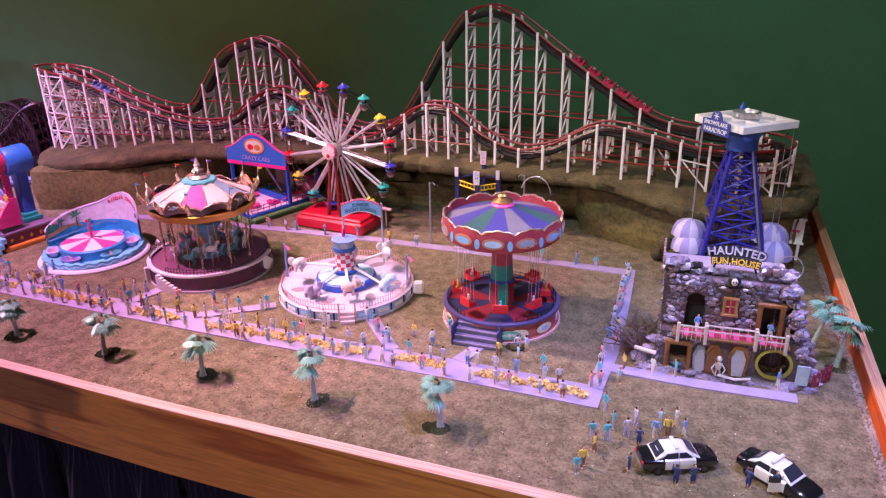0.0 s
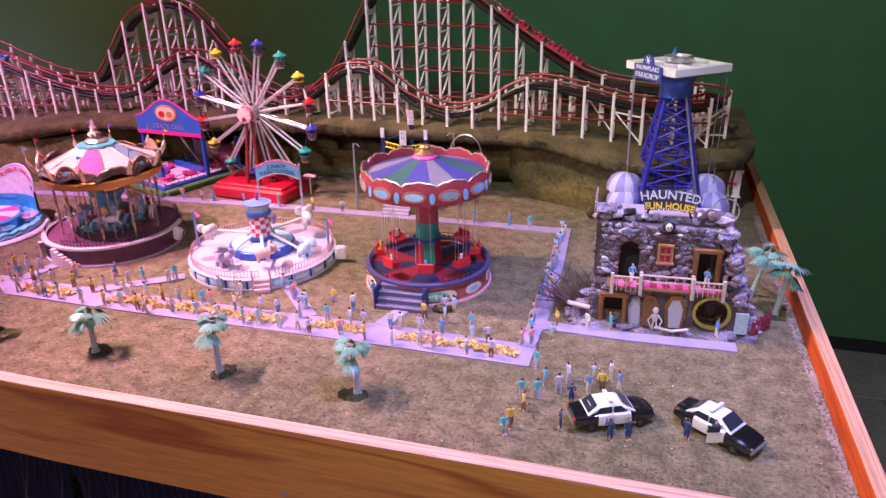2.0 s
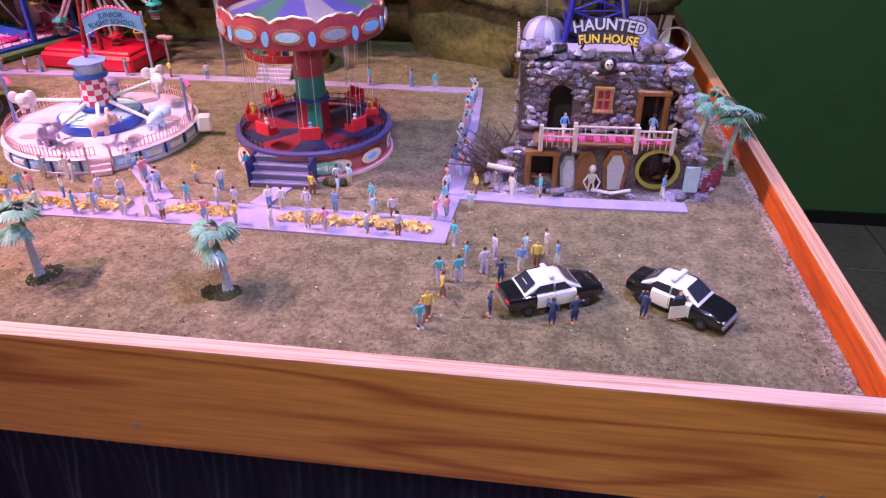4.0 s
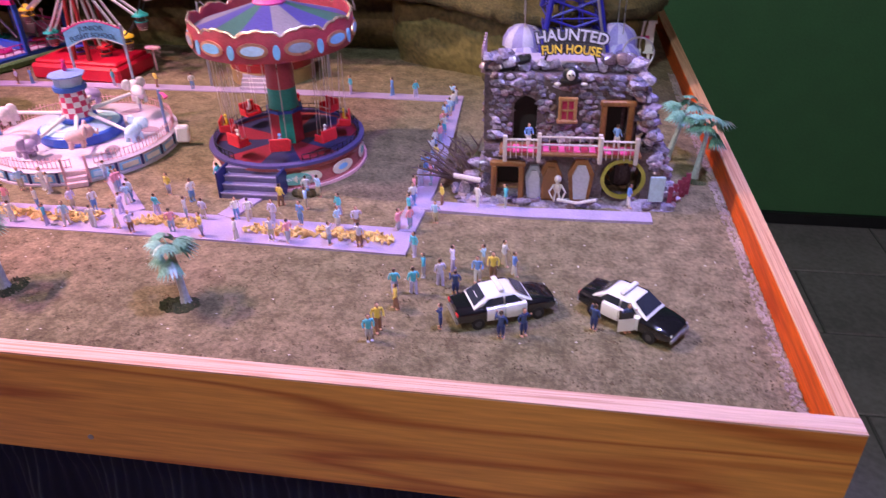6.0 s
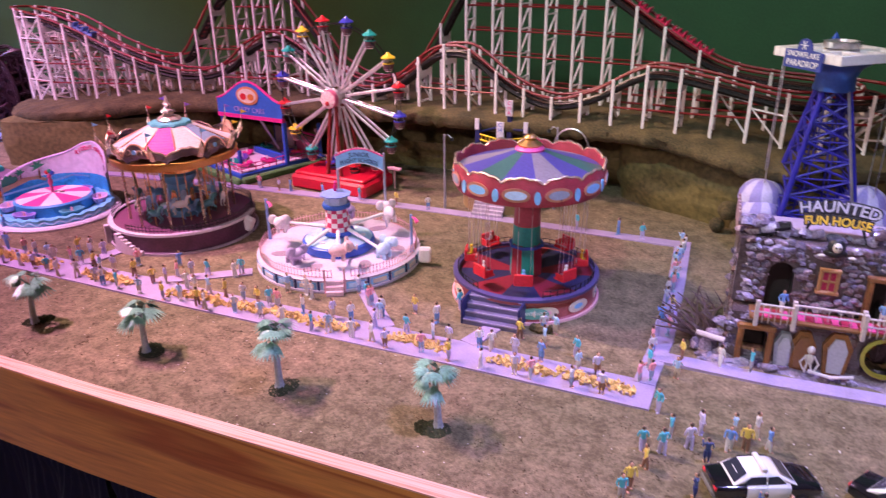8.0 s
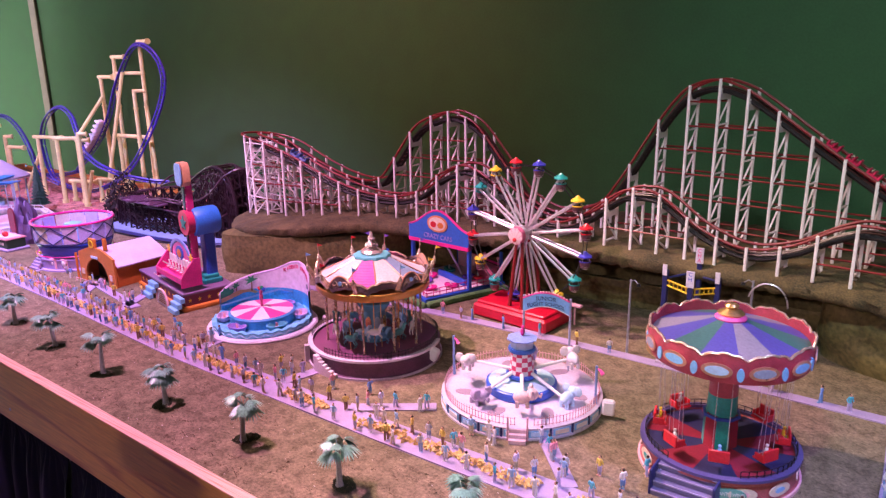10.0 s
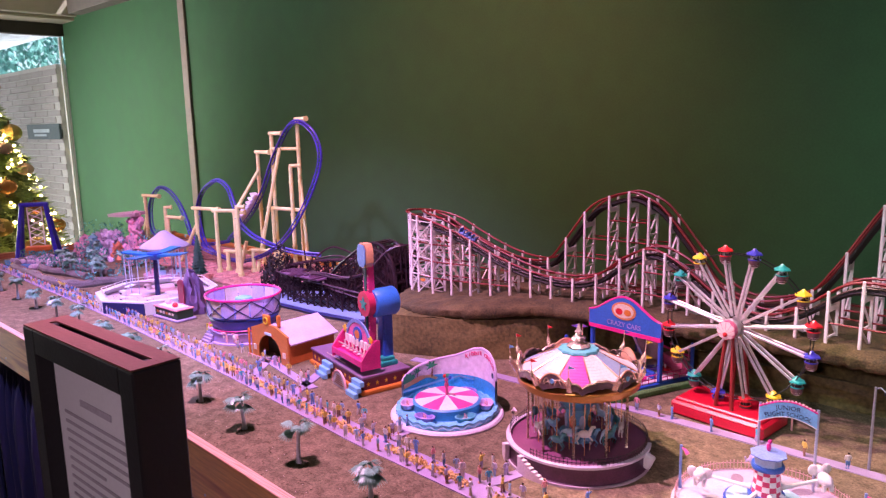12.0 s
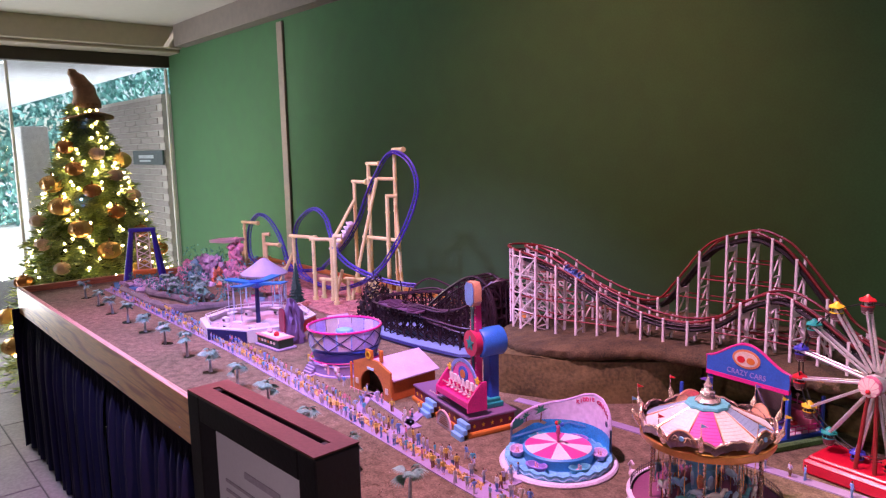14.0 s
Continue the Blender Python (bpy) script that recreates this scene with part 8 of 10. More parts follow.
def police_car(x, y, turn, label, open_side):
    t = thing("police_car", (x, y, 0.0005), turn, label, "police car", "police cars")
    body = part("body", loft(Geo(), [(-0.0565, 0.017, 0.010, 0.020, 0.5), (-0.055, 0.0195, 0.0075, 0.0225, 0.45), (-0.040, 0.0212, 0.006, 0.0235, 0.4), (-0.015, 0.0215, 0.005, 0.0235, 0.38), (0.015, 0.0215, 0.005, 0.0232, 0.38),
                                     (0.038, 0.0210, 0.006, 0.0220, 0.4), (0.052, 0.0195, 0.007, 0.0190, 0.45), (0.0565, 0.0165, 0.009, 0.0165, 0.5)], 20), GLOSS, t, "glossy black body")
    for x0, x1 in ((-0.0245, -0.0040), (-0.0034, 0.0205)):
        part("door_panel", loft(Geo(), [(x0, 0.0217, 0.0065, 0.0240, 0.3), ((x0 + x1) / 2, 0.0220, 0.0062, 0.0242, 0.3), (x1, 0.0217, 0.0065, 0.0240, 0.3)], 20), CARWHITE, body, "white door")
    cab = part("cabin", loft(Geo(), [(-0.0385, 0.0185, 0.0225, 0.0240, 0.55), (-0.0310, 0.0176, 0.0225, 0.0302, 0.6), (-0.0230, 0.0168, 0.0225, 0.0345, 0.62), (-0.0080, 0.0165, 0.0225, 0.0360, 0.65), (0.0060, 0.0164, 0.0225, 0.0352, 0.62), (0.0165, 0.0172, 0.0225, 0.0300, 0.6), (0.0275, 0.0184, 0.0220, 0.0232, 0.55)], 20), CARWHITE, t, "white roof")
    part("windscreen", Geo().add([(0.0090, -0.0132, 0.0342), (0.0090, 0.0132, 0.0342), (0.0245, 0.0155, 0.0242), (0.0245, -0.0155, 0.0242)], [(0, 3, 2, 1)]), GLASSD, cab).location = (0.0008, 0, 0.0009)
    part("rear_window", Geo().add([(-0.0240, -0.0132, 0.0338), (-0.0240, 0.0132, 0.0338), (-0.0365, 0.0155, 0.0246), (-0.0365, -0.0155, 0.0246)], [(0, 1, 2, 3)]), GLASSD, cab).location = (-0.0008, 0, 0.0009)
    for sy in (-1, 1):
        for x0, x1, x2, x3 in ((-0.0300, -0.0215, -0.0055, -0.0055), (-0.0035, -0.0035, 0.0070, 0.0160)):
            part("side_window", Geo().add([(x0, sy * 0.0188, 0.0247), (x1, sy * 0.0171, 0.0325), (x2, sy * 0.0171, 0.0330), (x3, sy * 0.0188, 0.0247)], [(0, 1, 2, 3)]), GLASSD, cab)
        part("head_lamp", Geo().box((0.0545, sy * 0.0135, 0.0150), (0.004, 0.007, 0.0035), 0.0010), SILVER, body)
        part("tail_lamp", Geo().box((-0.0555, sy * 0.0145, 0.0185), (0.003, 0.007, 0.0040), 0.0008), RED, body)
        for xx in (-0.034, 0.034):
            wh = part("wheel", Geo().cyl((xx, sy * 0.0165, 0.0068), (xx, sy * 0.0215, 0.0068), 0.0070, n=20), BLACK, t, "black tyre")
            part("rim", Geo().cyl((xx, sy * 0.0212, 0.0068), (xx, sy * 0.0220, 0.0068), 0.0036, n=14), mat("rim_grey", (0.10, 0.10, 0.11), 0.35, 0.6), wh)
    for xx in (-0.0575, 0.0575):
        part("bumper", Geo().box((xx * 0.985, 0, 0.0105), (0.003, 0.036, 0.005), 0.0012), mat("bumper_grey", (0.20, 0.20, 0.21), 0.3), body)
    bar = part("light_bar", Geo().box((-0.006, 0, 0.0375), (0.006, 0.028, 0.0036), 0.0012), mat("bar_white", (0.7, 0.7, 0.72), 0.2), cab, "white roof light bar")
    part("bar_base", Geo().box((-0.006, 0, 0.0358), (0.004, 0.020, 0.0014)), BLACK, bar)
    if open_side:
        g = Geo().box((0.008, 0, 0.0), (0.018, 0.0014, 0.015), 0.0005)
        dr = part("open_door", g, CARWHITE, t, "white door standing open")
        dr.matrix_local = pose(0.016, open_side * 0.0220, 0.0150, 0, 0, 180 - open_side * 52)
        part("door_window", Geo().box((0.008, 0, 0.0115), (0.014, 0.0010, 0.008), 0.0003), GLASSD, dr)
        # no opening is cut: a near-black plate paints the doorway's shade on the body
        part("door_gap", Geo().box((0.006, open_side * 0.0214, 0.0155), (0.016, 0.0015, 0.015)), DARK, body)
    return t


for car in (police_car(-0.283, 0.156, 24, "black and white police car parked on the turf", 0), police_car(-0.158, 0.158, -36, "black and white police car with a door open", -1)):
    car.scale = (0.90, 0.92, 0.95)

# ---- hammer ride ----
ham = thing("hammer_ride", (-1.928, 0.538, 0), -12.7, "tall pink and blue pendulum ride on a purple stage", "pendulum ride")
part("skirt_board", Geo().box((0, 0, 0.006), (0.335, 0.172, 0.012), 0.003), ORANGE, ham, "orange skirt board")
part("stage", Geo().box((0, 0, 0.024), (0.318, 0.156, 0.030), 0.002), mat("stage_crimson", (0.20, 0.03, 0.07), 0.45), ham, "crimson stage side")
part("stage_top", Geo().box((0, 0, 0.041), (0.326, 0.164, 0.006), 0.0015), mat("stage_purple", (0.20, 0.115, 0.22), 0.45), ham, "purple stage floor")
star = [(0.006 * (1 if k % 2 else 0.42) * math.sin(math.pi * k / 5), -0.006 * (1 if k % 2 else 0.42) * math.cos(math.pi * k / 5)) for k in range(10)]
for k in range(11):
    part("star", Geo().prism(star, 0.0012, upright(-0.14 + 0.028 * k, -0.0778, 0.024)), YELLOW, ham)
for k in range(5):
    part("star", Geo().prism(star, 0.0012, pose(0.1588, -0.06 + 0.03 * k, 0.024, 90, 0, 90)), YELLOW, ham)
for sx in (-0.105, 0.055):
    for k in range(3):
        part("step", Geo().box((sx, -0.104 + 0.008 * k, 0.006 + 0.012 * k), (0.044, 0.011, 0.012), 0.001), SKYBLUE, ham, "sky blue step")
arch_s = part("arch_sign", Geo().prism([(-0.034, 0)] + arc(0.034, 180, 0, 16, (0, 0.006)) + [(0.034, 0)], 0.003, upright(-0.025, -0.092, 0.002)), mat("arch_grey", (0.46, 0.42, 0.46), 0.45), ham, "half-round painted sign")
part("arch_rim", Geo().tube([(-0.025 + x, -0.095, 0.002 + y) for x, y in arc(0.034, 180, 0, 20, (0, 0.006))], 0.0022, 6), ROSE, arch_s)
for k in range(5):
    part("bar", Geo().box((-0.025, -0.0955, 0.010 + 0.005 * k), (0.046 - 0.006 * k, 0.001, 0.002)), BROWN, arch_s)
part("tower", Geo().box((0.012, 0.056, 0.115), (0.032, 0.026, 0.145), 0.003), BLUE, ham, "blue support tower")
part("tower_foot", Geo().box((0.014, 0.050, 0.050), (0.052, 0.046, 0.012), 0.002).box((0.014, 0.050, 0.060), (0.042, 0.036, 0.010), 0.002), TEAL, ham, "teal stepped foot")
g = Geo().lathe([(0, -0.03), (0.032, -0.03), (0.034, -0.027), (0.034, 0.027), (0.032, 0.03), (0, 0.03)], 36)
hd = part("tower_head", g, mat("head_bright_blue", (0.04, 0.20, 0.66), 0.4), ham, "bright blue round motor head")
hd.matrix_local = pose(0.012, 0.052, 0.195, 90, 0, 0)
hd2 = part("axle", Geo().lathe([(0, -0.02), (0.024, -0.02), (0.024, 0.02), (0, 0.02)], 28), mat("head_bright_blue", (0.04, 0.20, 0.66)), ham)
hd2.matrix_local = pose(0.005, 0.008, 0.195, 90, 0, 0)
part("arm", Geo().prism([(-0.011, 0.07), (0.011, 0.07), (0.014, 0.19), (0.010, 0.300), (-0.010, 0.300), (-0.014, 0.19)], 0.016, upright(0.002, -0.006, 0)), HOTPINK, ham, "hot pink swinging arm")
part("arm_panel", Geo().prism([(-0.0075, 0.09), (0.0075, 0.09), (0.0045, 0.165), (-0.0045, 0.165)], 0.002, upright(0.002, -0.0225, 0)), mat("panel_deep_teal", (0.015, 0.10, 0.10), 0.4), ham)
part("arm_panel", Geo().prism([(-0.0045, 0.225), (0.0045, 0.225), (0.007, 0.285), (-0.007, 0.285)], 0.002, upright(0.002, -0.0225, 0)), mat("panel_deep_teal", (0.015, 0.10, 0.10), 0.4), ham)
for z in np.linspace(0.085, 0.295, 14):
    for sx in (-0.011, 0.013):
        part("bulb", Geo().ball((sx, -0.0225, z), 0.0016, 6), CREAM, ham)
hubd = part("arm_hub", Geo().cyl((0.002, -0.030, 0.195), (0.002, -0.004, 0.195), 0.030, n=32), mat("hub_red", (0.55, 0.03, 0.10), 0.4), ham, "round red hub with a star")
part("hub_star", Geo().prism([(x * 3.0, y * 3.0) for x, y in star], 0.002, upright(0.002, -0.0302, 0.195)), TEAL, hubd)
part("hub_face", Geo().cyl((0.002, -0.0312, 0.195), (0.002, -0.030, 0.195), 0.007, n=16), BLUE, hubd)
part("counterweight", Geo().prism([(-0.020, 0.012), (-0.020, 0.044), (-0.012, 0.056), (0.012, 0.056), (0.020, 0.044), (0.020, 0.012), (0.010, 0), (-0.010, 0)], 0.018, upright(0.002, -0.010, 0.282)), mat("weight_tan", (0.62, 0.34, 0.18), 0.45), ham, "tan counterweight box")
part("counterweight_face", Geo().prism([(-0.018, 0.012), (-0.018, 0.044), (-0.011, 0.054), (0.011, 0.054), (0.018, 0.044), (0.018, 0.012), (0.009, 0.002), (-0.009, 0.002)], 0.002, upright(0.002, -0.0302, 0.282)), mat("weight_blue", (0.16, 0.32, 0.68), 0.4), ham)
seat = part("gondola", Geo().box((0.0, -0.030, 0.060), (0.112, 0.040, 0.012), 0.003).box((0.0, -0.012, 0.078), (0.112, 0.008, 0.046), 0.003), HOTPINK, ham, "hot pink gondola bench")
part("gondola_arch", Geo().prism(arc(0.036, 0, 180, 18), 0.008, upright(0, -0.010, 0.096)), mat("arch_pink", (0.74, 0.12, 0.38), 0.4), seat)
part("gondola_disc", Geo().cyl((0, -0.0205, 0.108), (0, -0.018, 0.108), 0.016, n=24), BLUE, seat)
part("gondola_face", Geo().cyl((0, -0.0215, 0.108), (0, -0.0205, 0.108), 0.009, n=20), ORANGE, seat)
for sx in (-0.050, 0.050):
    part("side_star", Geo().prism([(x * 1.6, y * 1.6) for x, y in star], 0.003, upright(sx, -0.018, 0.108)), YELLOW, seat)
part("front_board", Geo().box((0, -0.050, 0.064), (0.114, 0.004, 0.014), 0.0015), HOTPINK, seat)
for k in range(7):
    gg = Geo()
    part("rider_figure", sitter(gg, (-0.045 + 0.015 * k, -0.024, 0.066), 0, 1.25), (WHITE, WHITE, CREAM)[k % 3], seat)
part("lap_bar", Geo().cyl((-0.054, -0.036, 0.080), (0.054, -0.036, 0.080), 0.0016, n=6), SILVER, seat)
part("back_band", Geo().prism(arc(0.050, 0, 180, 20) + arc(0.043, 180, 0, 20), 0.003, upright(0, -0.0165, 0.090)), mat("band_blue", (0.20, 0.30, 0.66), 0.4), seat, "blue arched band behind the seats")
for sx in (-0.057, 0.057):
    part("side_panel", Geo().prism([(-0.004, 0.050), (0.046, 0.050), (0.046, 0.070), (0.030, 0.088), (0.010, 0.108), (-0.004, 0.108)], 0.004, pose(sx + 0.002, -0.006, 0, 90, 0, -90)), HOTPINK, seat, "pink end panel")
for k in range(7):
    part("head_rest", Geo().box((-0.045 + 0.015 * k, -0.0185, 0.090), (0.011, 0.005, 0.018), 0.002), WHITE, seat)
g = Geo()
for k in range(14):
    g.ball((-0.09 + 0.0075 * k, -0.07, 0.0455), 0.0016, 6)
tagged(part("footlight_row", g, CREAM, ham), kind="stuff")
SHIFT = {"tower": (0.0686, -0.022), "tower_foot": (0.0686, -0.022), "tower_head": (0.0686, -0.022), "axle": (0.070, -0.004), "arm": (0.0716, 0.013), "arm_panel": (0.0716, 0.013), "bulb": (0.0716, 0.013), "arm_hub": (0.0716, 0.013),
         "counterweight": (0.0716, 0.013), "counterweight_face": (0.0716, 0.013), "gondola": (0.060, -0.010), "step": (0.072, 0.020), "arch_sign": (0.085, 0.012), "footlight_row": (0.02, 0.02)}
for ob in ham.children:
    kind = ob.name.split(".")[0]
    if kind in SHIFT:
        dx, dy = SHIFT[kind]
        ob.matrix_basis = Matrix.Translation((dx, dy, 0)) @ ob.matrix_basis @ (Matrix.Diagonal((1.3, 1.0, 1.12, 1)) if kind == "gondola" else Matrix())
    else:
        ob.matrix_basis = Matrix.Diagonal((0.87, 0.78, 1, 1)) @ ob.matrix_basis

# ---- orange house ----
hs = thing("ride_house", (-2.188, 0.534, 0), 1, "orange ride house with a lilac gable roof", "house")
ORW = mat("house_orange", (0.58, 0.20, 0.045), 0.5)
part("front_wall", notched(-0.092, 0.092, 0.0, 0.086, ((-0.002, 0.118, 0.078),), 0.006, upright(0, -0.086, 0)), ORW, hs, "orange front wall with a dark arch")
for sx in (-1, 1):
    part("side_wall", Geo().box((sx * 0.085, 0.0, 0.034), (0.006, 0.166, 0.068), 0.001), mat("house_orange_deep", (0.50, 0.13, 0.025), 0.5), hs)
part("back_wall", Geo().box((0, 0.084, 0.034), (0.168, 0.005, 0.068), 0.001), ORW, hs)
part("inner_wall", Geo().box((0, -0.04, 0.034), (0.16, 0.004, 0.066)), mat("inner_olive", (0.10, 0.085, 0.05), 0.8, vary=0.5), hs)
roof = mat("roof_lilac", (0.56, 0.44, 0.60), 0.6)
for sx in (-1, 1):
    part("roof_slope", Geo().add([(0, -0.084, 0.112), (sx * 0.098, -0.084, 0.066), (sx * 0.098, 0.092, 0.066), (0, 0.092, 0.112), (0, -0.084, 0.108), (sx * 0.098, -0.084, 0.062), (sx * 0.098, 0.092, 0.062), (0, 0.092, 0.108)],
                                  [(0, 1, 2, 3), (4, 7, 6, 5), (0, 4, 5, 1), (1, 5, 6, 2), (2, 6, 7, 3)]), roof, hs, "lilac roof slope")
part("gable_cap", Geo().prism([(-0.092, 0.084), (0.092, 0.084), (0.092, 0.090), (0.03, 0.112), (-0.03, 0.112), (-0.092, 0.090)], 0.007, upright(0, -0.0855, 0)), ORW, hs)
cl = part("clock_box", Geo().box((-0.012, -0.088, 0.124), (0.034, 0.008, 0.034), 0.002), ORANGE, hs, "square orange gable box")
part("clock_ring", Geo().lathe([(0.008, 0), (0.012, 0), (0.012, 0.002), (0.008, 0.002)], 24), YELLOW, cl).matrix_local = upright(-0.012, -0.0925, 0.124)
part("arch_plate", Geo().box((-0.002, -0.094, 0.0835), (0.034, 0.002, 0.008), 0.0005), PALEBLUE, hs)
for sx in (-0.078, 0.078):
    part("notice", Geo().box((sx * 0.95, -0.0935, 0.030), (0.014, 0.002, 0.018), 0.0005), CREAM, hs)
pst = part("corner_post", Geo().cyl((-0.100, -0.096, 0), (-0.100, -0.096, 0.085), 0.0035, n=8), ORANGE, hs, "orange post")
part("chimney", Geo().box((0.022, -0.070, 0.122), (0.010, 0.010, 0.036), 0.001), ORANGE, hs)
fr = Geo()
for k in range(9):
    fr.cyl((-0.085 + 0.021 * k, -0.112, 0), (-0.085 + 0.021 * k, -0.112, 0.013), 0.0012, n=6)
fr.cyl((-0.085, -0.112, 0.012), (0.083, -0.112, 0.012), 0.0010, n=6)
part("queue_rail", fr, ROSE, hs)
hs.scale = (0.88, 0.88, 0.86)

# ---- drum ride ----
dr = thing("drum_ride", (-2.437, 0.535, 0), 0, "round cage ride with lavender panels and a pink ring", "drum ride")
part("base", Geo().lathe([(0, 0), (0.104, 0), (0.104, 0.004), (0.098, 0.006), (0.098, 0.028), (0.100, 0.031), (0, 0.031)], 48), mat("drum_lilac", (0.40, 0.30, 0.56), 0.5), dr)
part("base_rail", Geo().tube([(0.102 * math.cos(2 * math.pi * k / 48), 0.102 * math.sin(2 * math.pi * k / 48), 0.042) for k in range(48)], 0.0018, 5, True), HOTPINK, dr)
part("turntable", Geo().lathe([(0.070, 0.031), (0.092, 0.044), (0.100, 0.068), (0.097, 0.074), (0, 0.074)], 48), mat("bowl_blue", (0.06, 0.10, 0.46), 0.3), dr, "deep blue bowl")
for k in range(16):
    part("cage_panel", Geo().lathe([(0.102, 0.077), (0.106, 0.126), (0.1045, 0.126), (0.1005, 0.077), (0.102, 0.077)], 3, a0=22.5 * k + 0.8, a1=22.5 * k + 21.7), (mat("panel_lavender", (0.50, 0.46, 0.78), 0.25), mat("panel_pale", (0.66, 0.58, 0.80), 0.25), mat("panel_cream", (0.74, 0.66, 0.52), 0.3))[k % 5 % 3], dr, sharp=60)
for k in range(9):
    g = Geo()
    for d in (-1, 1):  # each bar follows the round of the cage
        g.tube([((0.1035 + 0.004 * q / 4) * math.cos(radians(40 * k + d * (10 * q - 20))), (0.1035 + 0.004 * q / 4) * math.sin(radians(40 * k + d * (10 * q - 20))), 0.077 + 0.049 * q / 4) for q in range(5)], 0.0015, 5)
    part("cross_brace", g, NAVY, dr, "dark blue crossed brace")
part("top_ring", Geo().tube([(0.107 * math.cos(2 * math.pi * k / 60), 0.107 * math.sin(2 * math.pi * k / 60), 0.130) for k in range(60)], 0.0034, 8, True), HOTPINK, dr, "hot pink top ring")
for k in range(24):
    t = radians(15 * k)
    part("bulb", Geo().ball((0.107 * math.cos(t), 0.107 * math.sin(t), 0.1345), 0.0020, 6), ROSE, dr)
part("low_ring", Geo().tube([(0.1025 * math.cos(2 * math.pi * k / 60), 0.1025 * math.sin(2 * math.pi * k / 60), 0.076) for k in range(60)], 0.0022, 6, True), NAVY, dr)
part("core", Geo().lathe([(0.026, 0.060), (0.026, 0.115), (0.024, 0.118), (0, 0.124)], 8), SKYBLUE, dr)
for k in range(4):
    part("step", Geo().box((-0.030, -0.112 + 0.006 * k, 0.004 + 0.007 * k), (0.040, 0.009, 0.007), 0.0006), LILAC, dr)
for sx in (-0.082, 0.03, 0.066):
    sg = part("picture_sign", Geo().box((sx, -0.098 + abs(sx) * 0.35, 0.022), (0.034, 0.004, 0.028), 0.003), (ROSE, PALEBLUE, YELLOW)[int(abs(sx) * 100) % 3], dr)
    part("sign_spot", Geo().ball((sx, -0.101 + abs(sx) * 0.35, 0.024), 0.008, 10, (1, 0.3, 1)), WHITE, sg)

# ---- sleigh stall and grotto ----
def craggy(g, amp, freq, seed):
    """Breaks round lumps of rock into ragged ones."""
    g.v = [tuple(Vector(p) + amp * noise.noise_vector(Vector(p) * freq + Vector((seed, 0, 0)))) for p in g.v]
    return g


st = thing("sleigh_stall", (-2.800, 0.495, 0), 4, "low stall with a green lettered front and white top", "stall")
part("plinth", Geo().box((0, 0, 0.005), (0.165, 0.085, 0.010), 0.003), LILAC, st)
part("counter", Geo().box((0, 0, 0.027), (0.146, 0.068, 0.036), 0.002), mat("stall_green", (0.025, 0.06, 0.035), 0.45), st, "dark green counter")
part("counter_top", Geo().box((0, 0, 0.047), (0.154, 0.076, 0.005), 0.001), mat("stall_rose", (0.62, 0.28, 0.30), 0.5), st)
part("snow_top", Geo().box((0.0, 0.0, 0.0505), (0.12, 0.052, 0.004), 0.0015), WHITE, st)
for k in range(6):
    part("letter_bar", Geo().box((-0.055 + 0.020 * k, -0.0345, 0.028), (0.012, 0.0012, 0.010)), CREAM if k % 3 else ORANGE, st)
part("red_parcel", Geo().ball((0.030, -0.012, 0.060), 0.011, 12), RED, st)
part("pink_parcel", Geo().ball((-0.036, 0.002, 0.060), 0.012, 12, (1.2, 1, 0.8)), ROSE, st)
st.scale = (0.9, 0.85, 0.8)
gr = thing("rock_grotto", (-2.812, 0.566, 0), 0, "dark violet rock grotto with a crimson panel", "grotto")
g = Geo().lathe([(0.040, -0.004), (0.041, 0.02), (0.037, 0.045), (0.034, 0.07), (0.029, 0.095), (0.023, 0.12), (0.012, 0.142), (0, 0.150)], 48, wave=lambda t, r, z: (r * (1 + 0.14 * math.sin(3 * t + 40 * z) + 0.10 * math.sin(7 * t - 90 * z)), z + 0.004 * math.sin(5 * t) * (0.01 < z < 0.14)))
craggy(g, 0.010, 110, 3)
part("rock_mass", g, mat("grotto_violet", (0.085, 0.055, 0.15), 0.35, vary=0.7, scale=90, bump=0.8, second=(0.22, 0.13, 0.26)), gr, sharp=30)
part("panel", Geo().prism([(-0.018, 0.03), (0.018, 0.03), (0.020, 0.09)] + arc(0.020, 0, 180, 10, (0, 0.09)) + [(-0.020, 0.09)], 0.004, upright(0, -0.034, 0.010)), mat("grotto_crimson", (0.26, 0.03, 0.07), 0.5), gr)
part("door_ring", Geo().lathe([(0.010, 0), (0.013, 0), (0.013, 0.003), (0.010, 0.003)], 20), PALEBLUE, gr).matrix_local = upright(0.008, -0.036, 0.028)
fir = thing("fir_tree", (-3.225, 0.815, 0), 0, "dark green bottle-brush fir beside the grotto", "fir tree")
g = Geo()
for k in range(12):
    z = 0.04 + 0.0125 * k
    g.lathe([(0.034 - 0.0026 * k, z), (0.012 - 0.0008 * k, z + 0.016)], 14, wave=lambda t, r, h: (r * (1 + 0.16 * math.sin(7 * t + h * 900)), h - 0.003 * math.cos(5 * t)))
part("needles", g, mat("fir_green", (0.03, 0.08, 0.05), 0.8, vary=0.4), fir)
part("trunk", Geo().cyl((0, 0, 0), (0, 0, 0.16), 0.005, 0.002, 8), BROWN, fir)
hut = thing("snow_hut", (-2.745, 0.705, 0), -15, "small brown hut with a snowy lilac roof", "hut")
part("walls", Geo().box((0, 0, 0.024), (0.066, 0.058, 0.048), 0.002), BROWN, hut)
part("roof", Geo().prism([(-0.046, 0.040), (0.0, 0.074), (0.046, 0.040), (0.046, 0.046), (0.0, 0.081), (-0.046, 0.046)], 0.074, upright(0, 0.037, 0)), roof, hut, "snowy lilac roof")

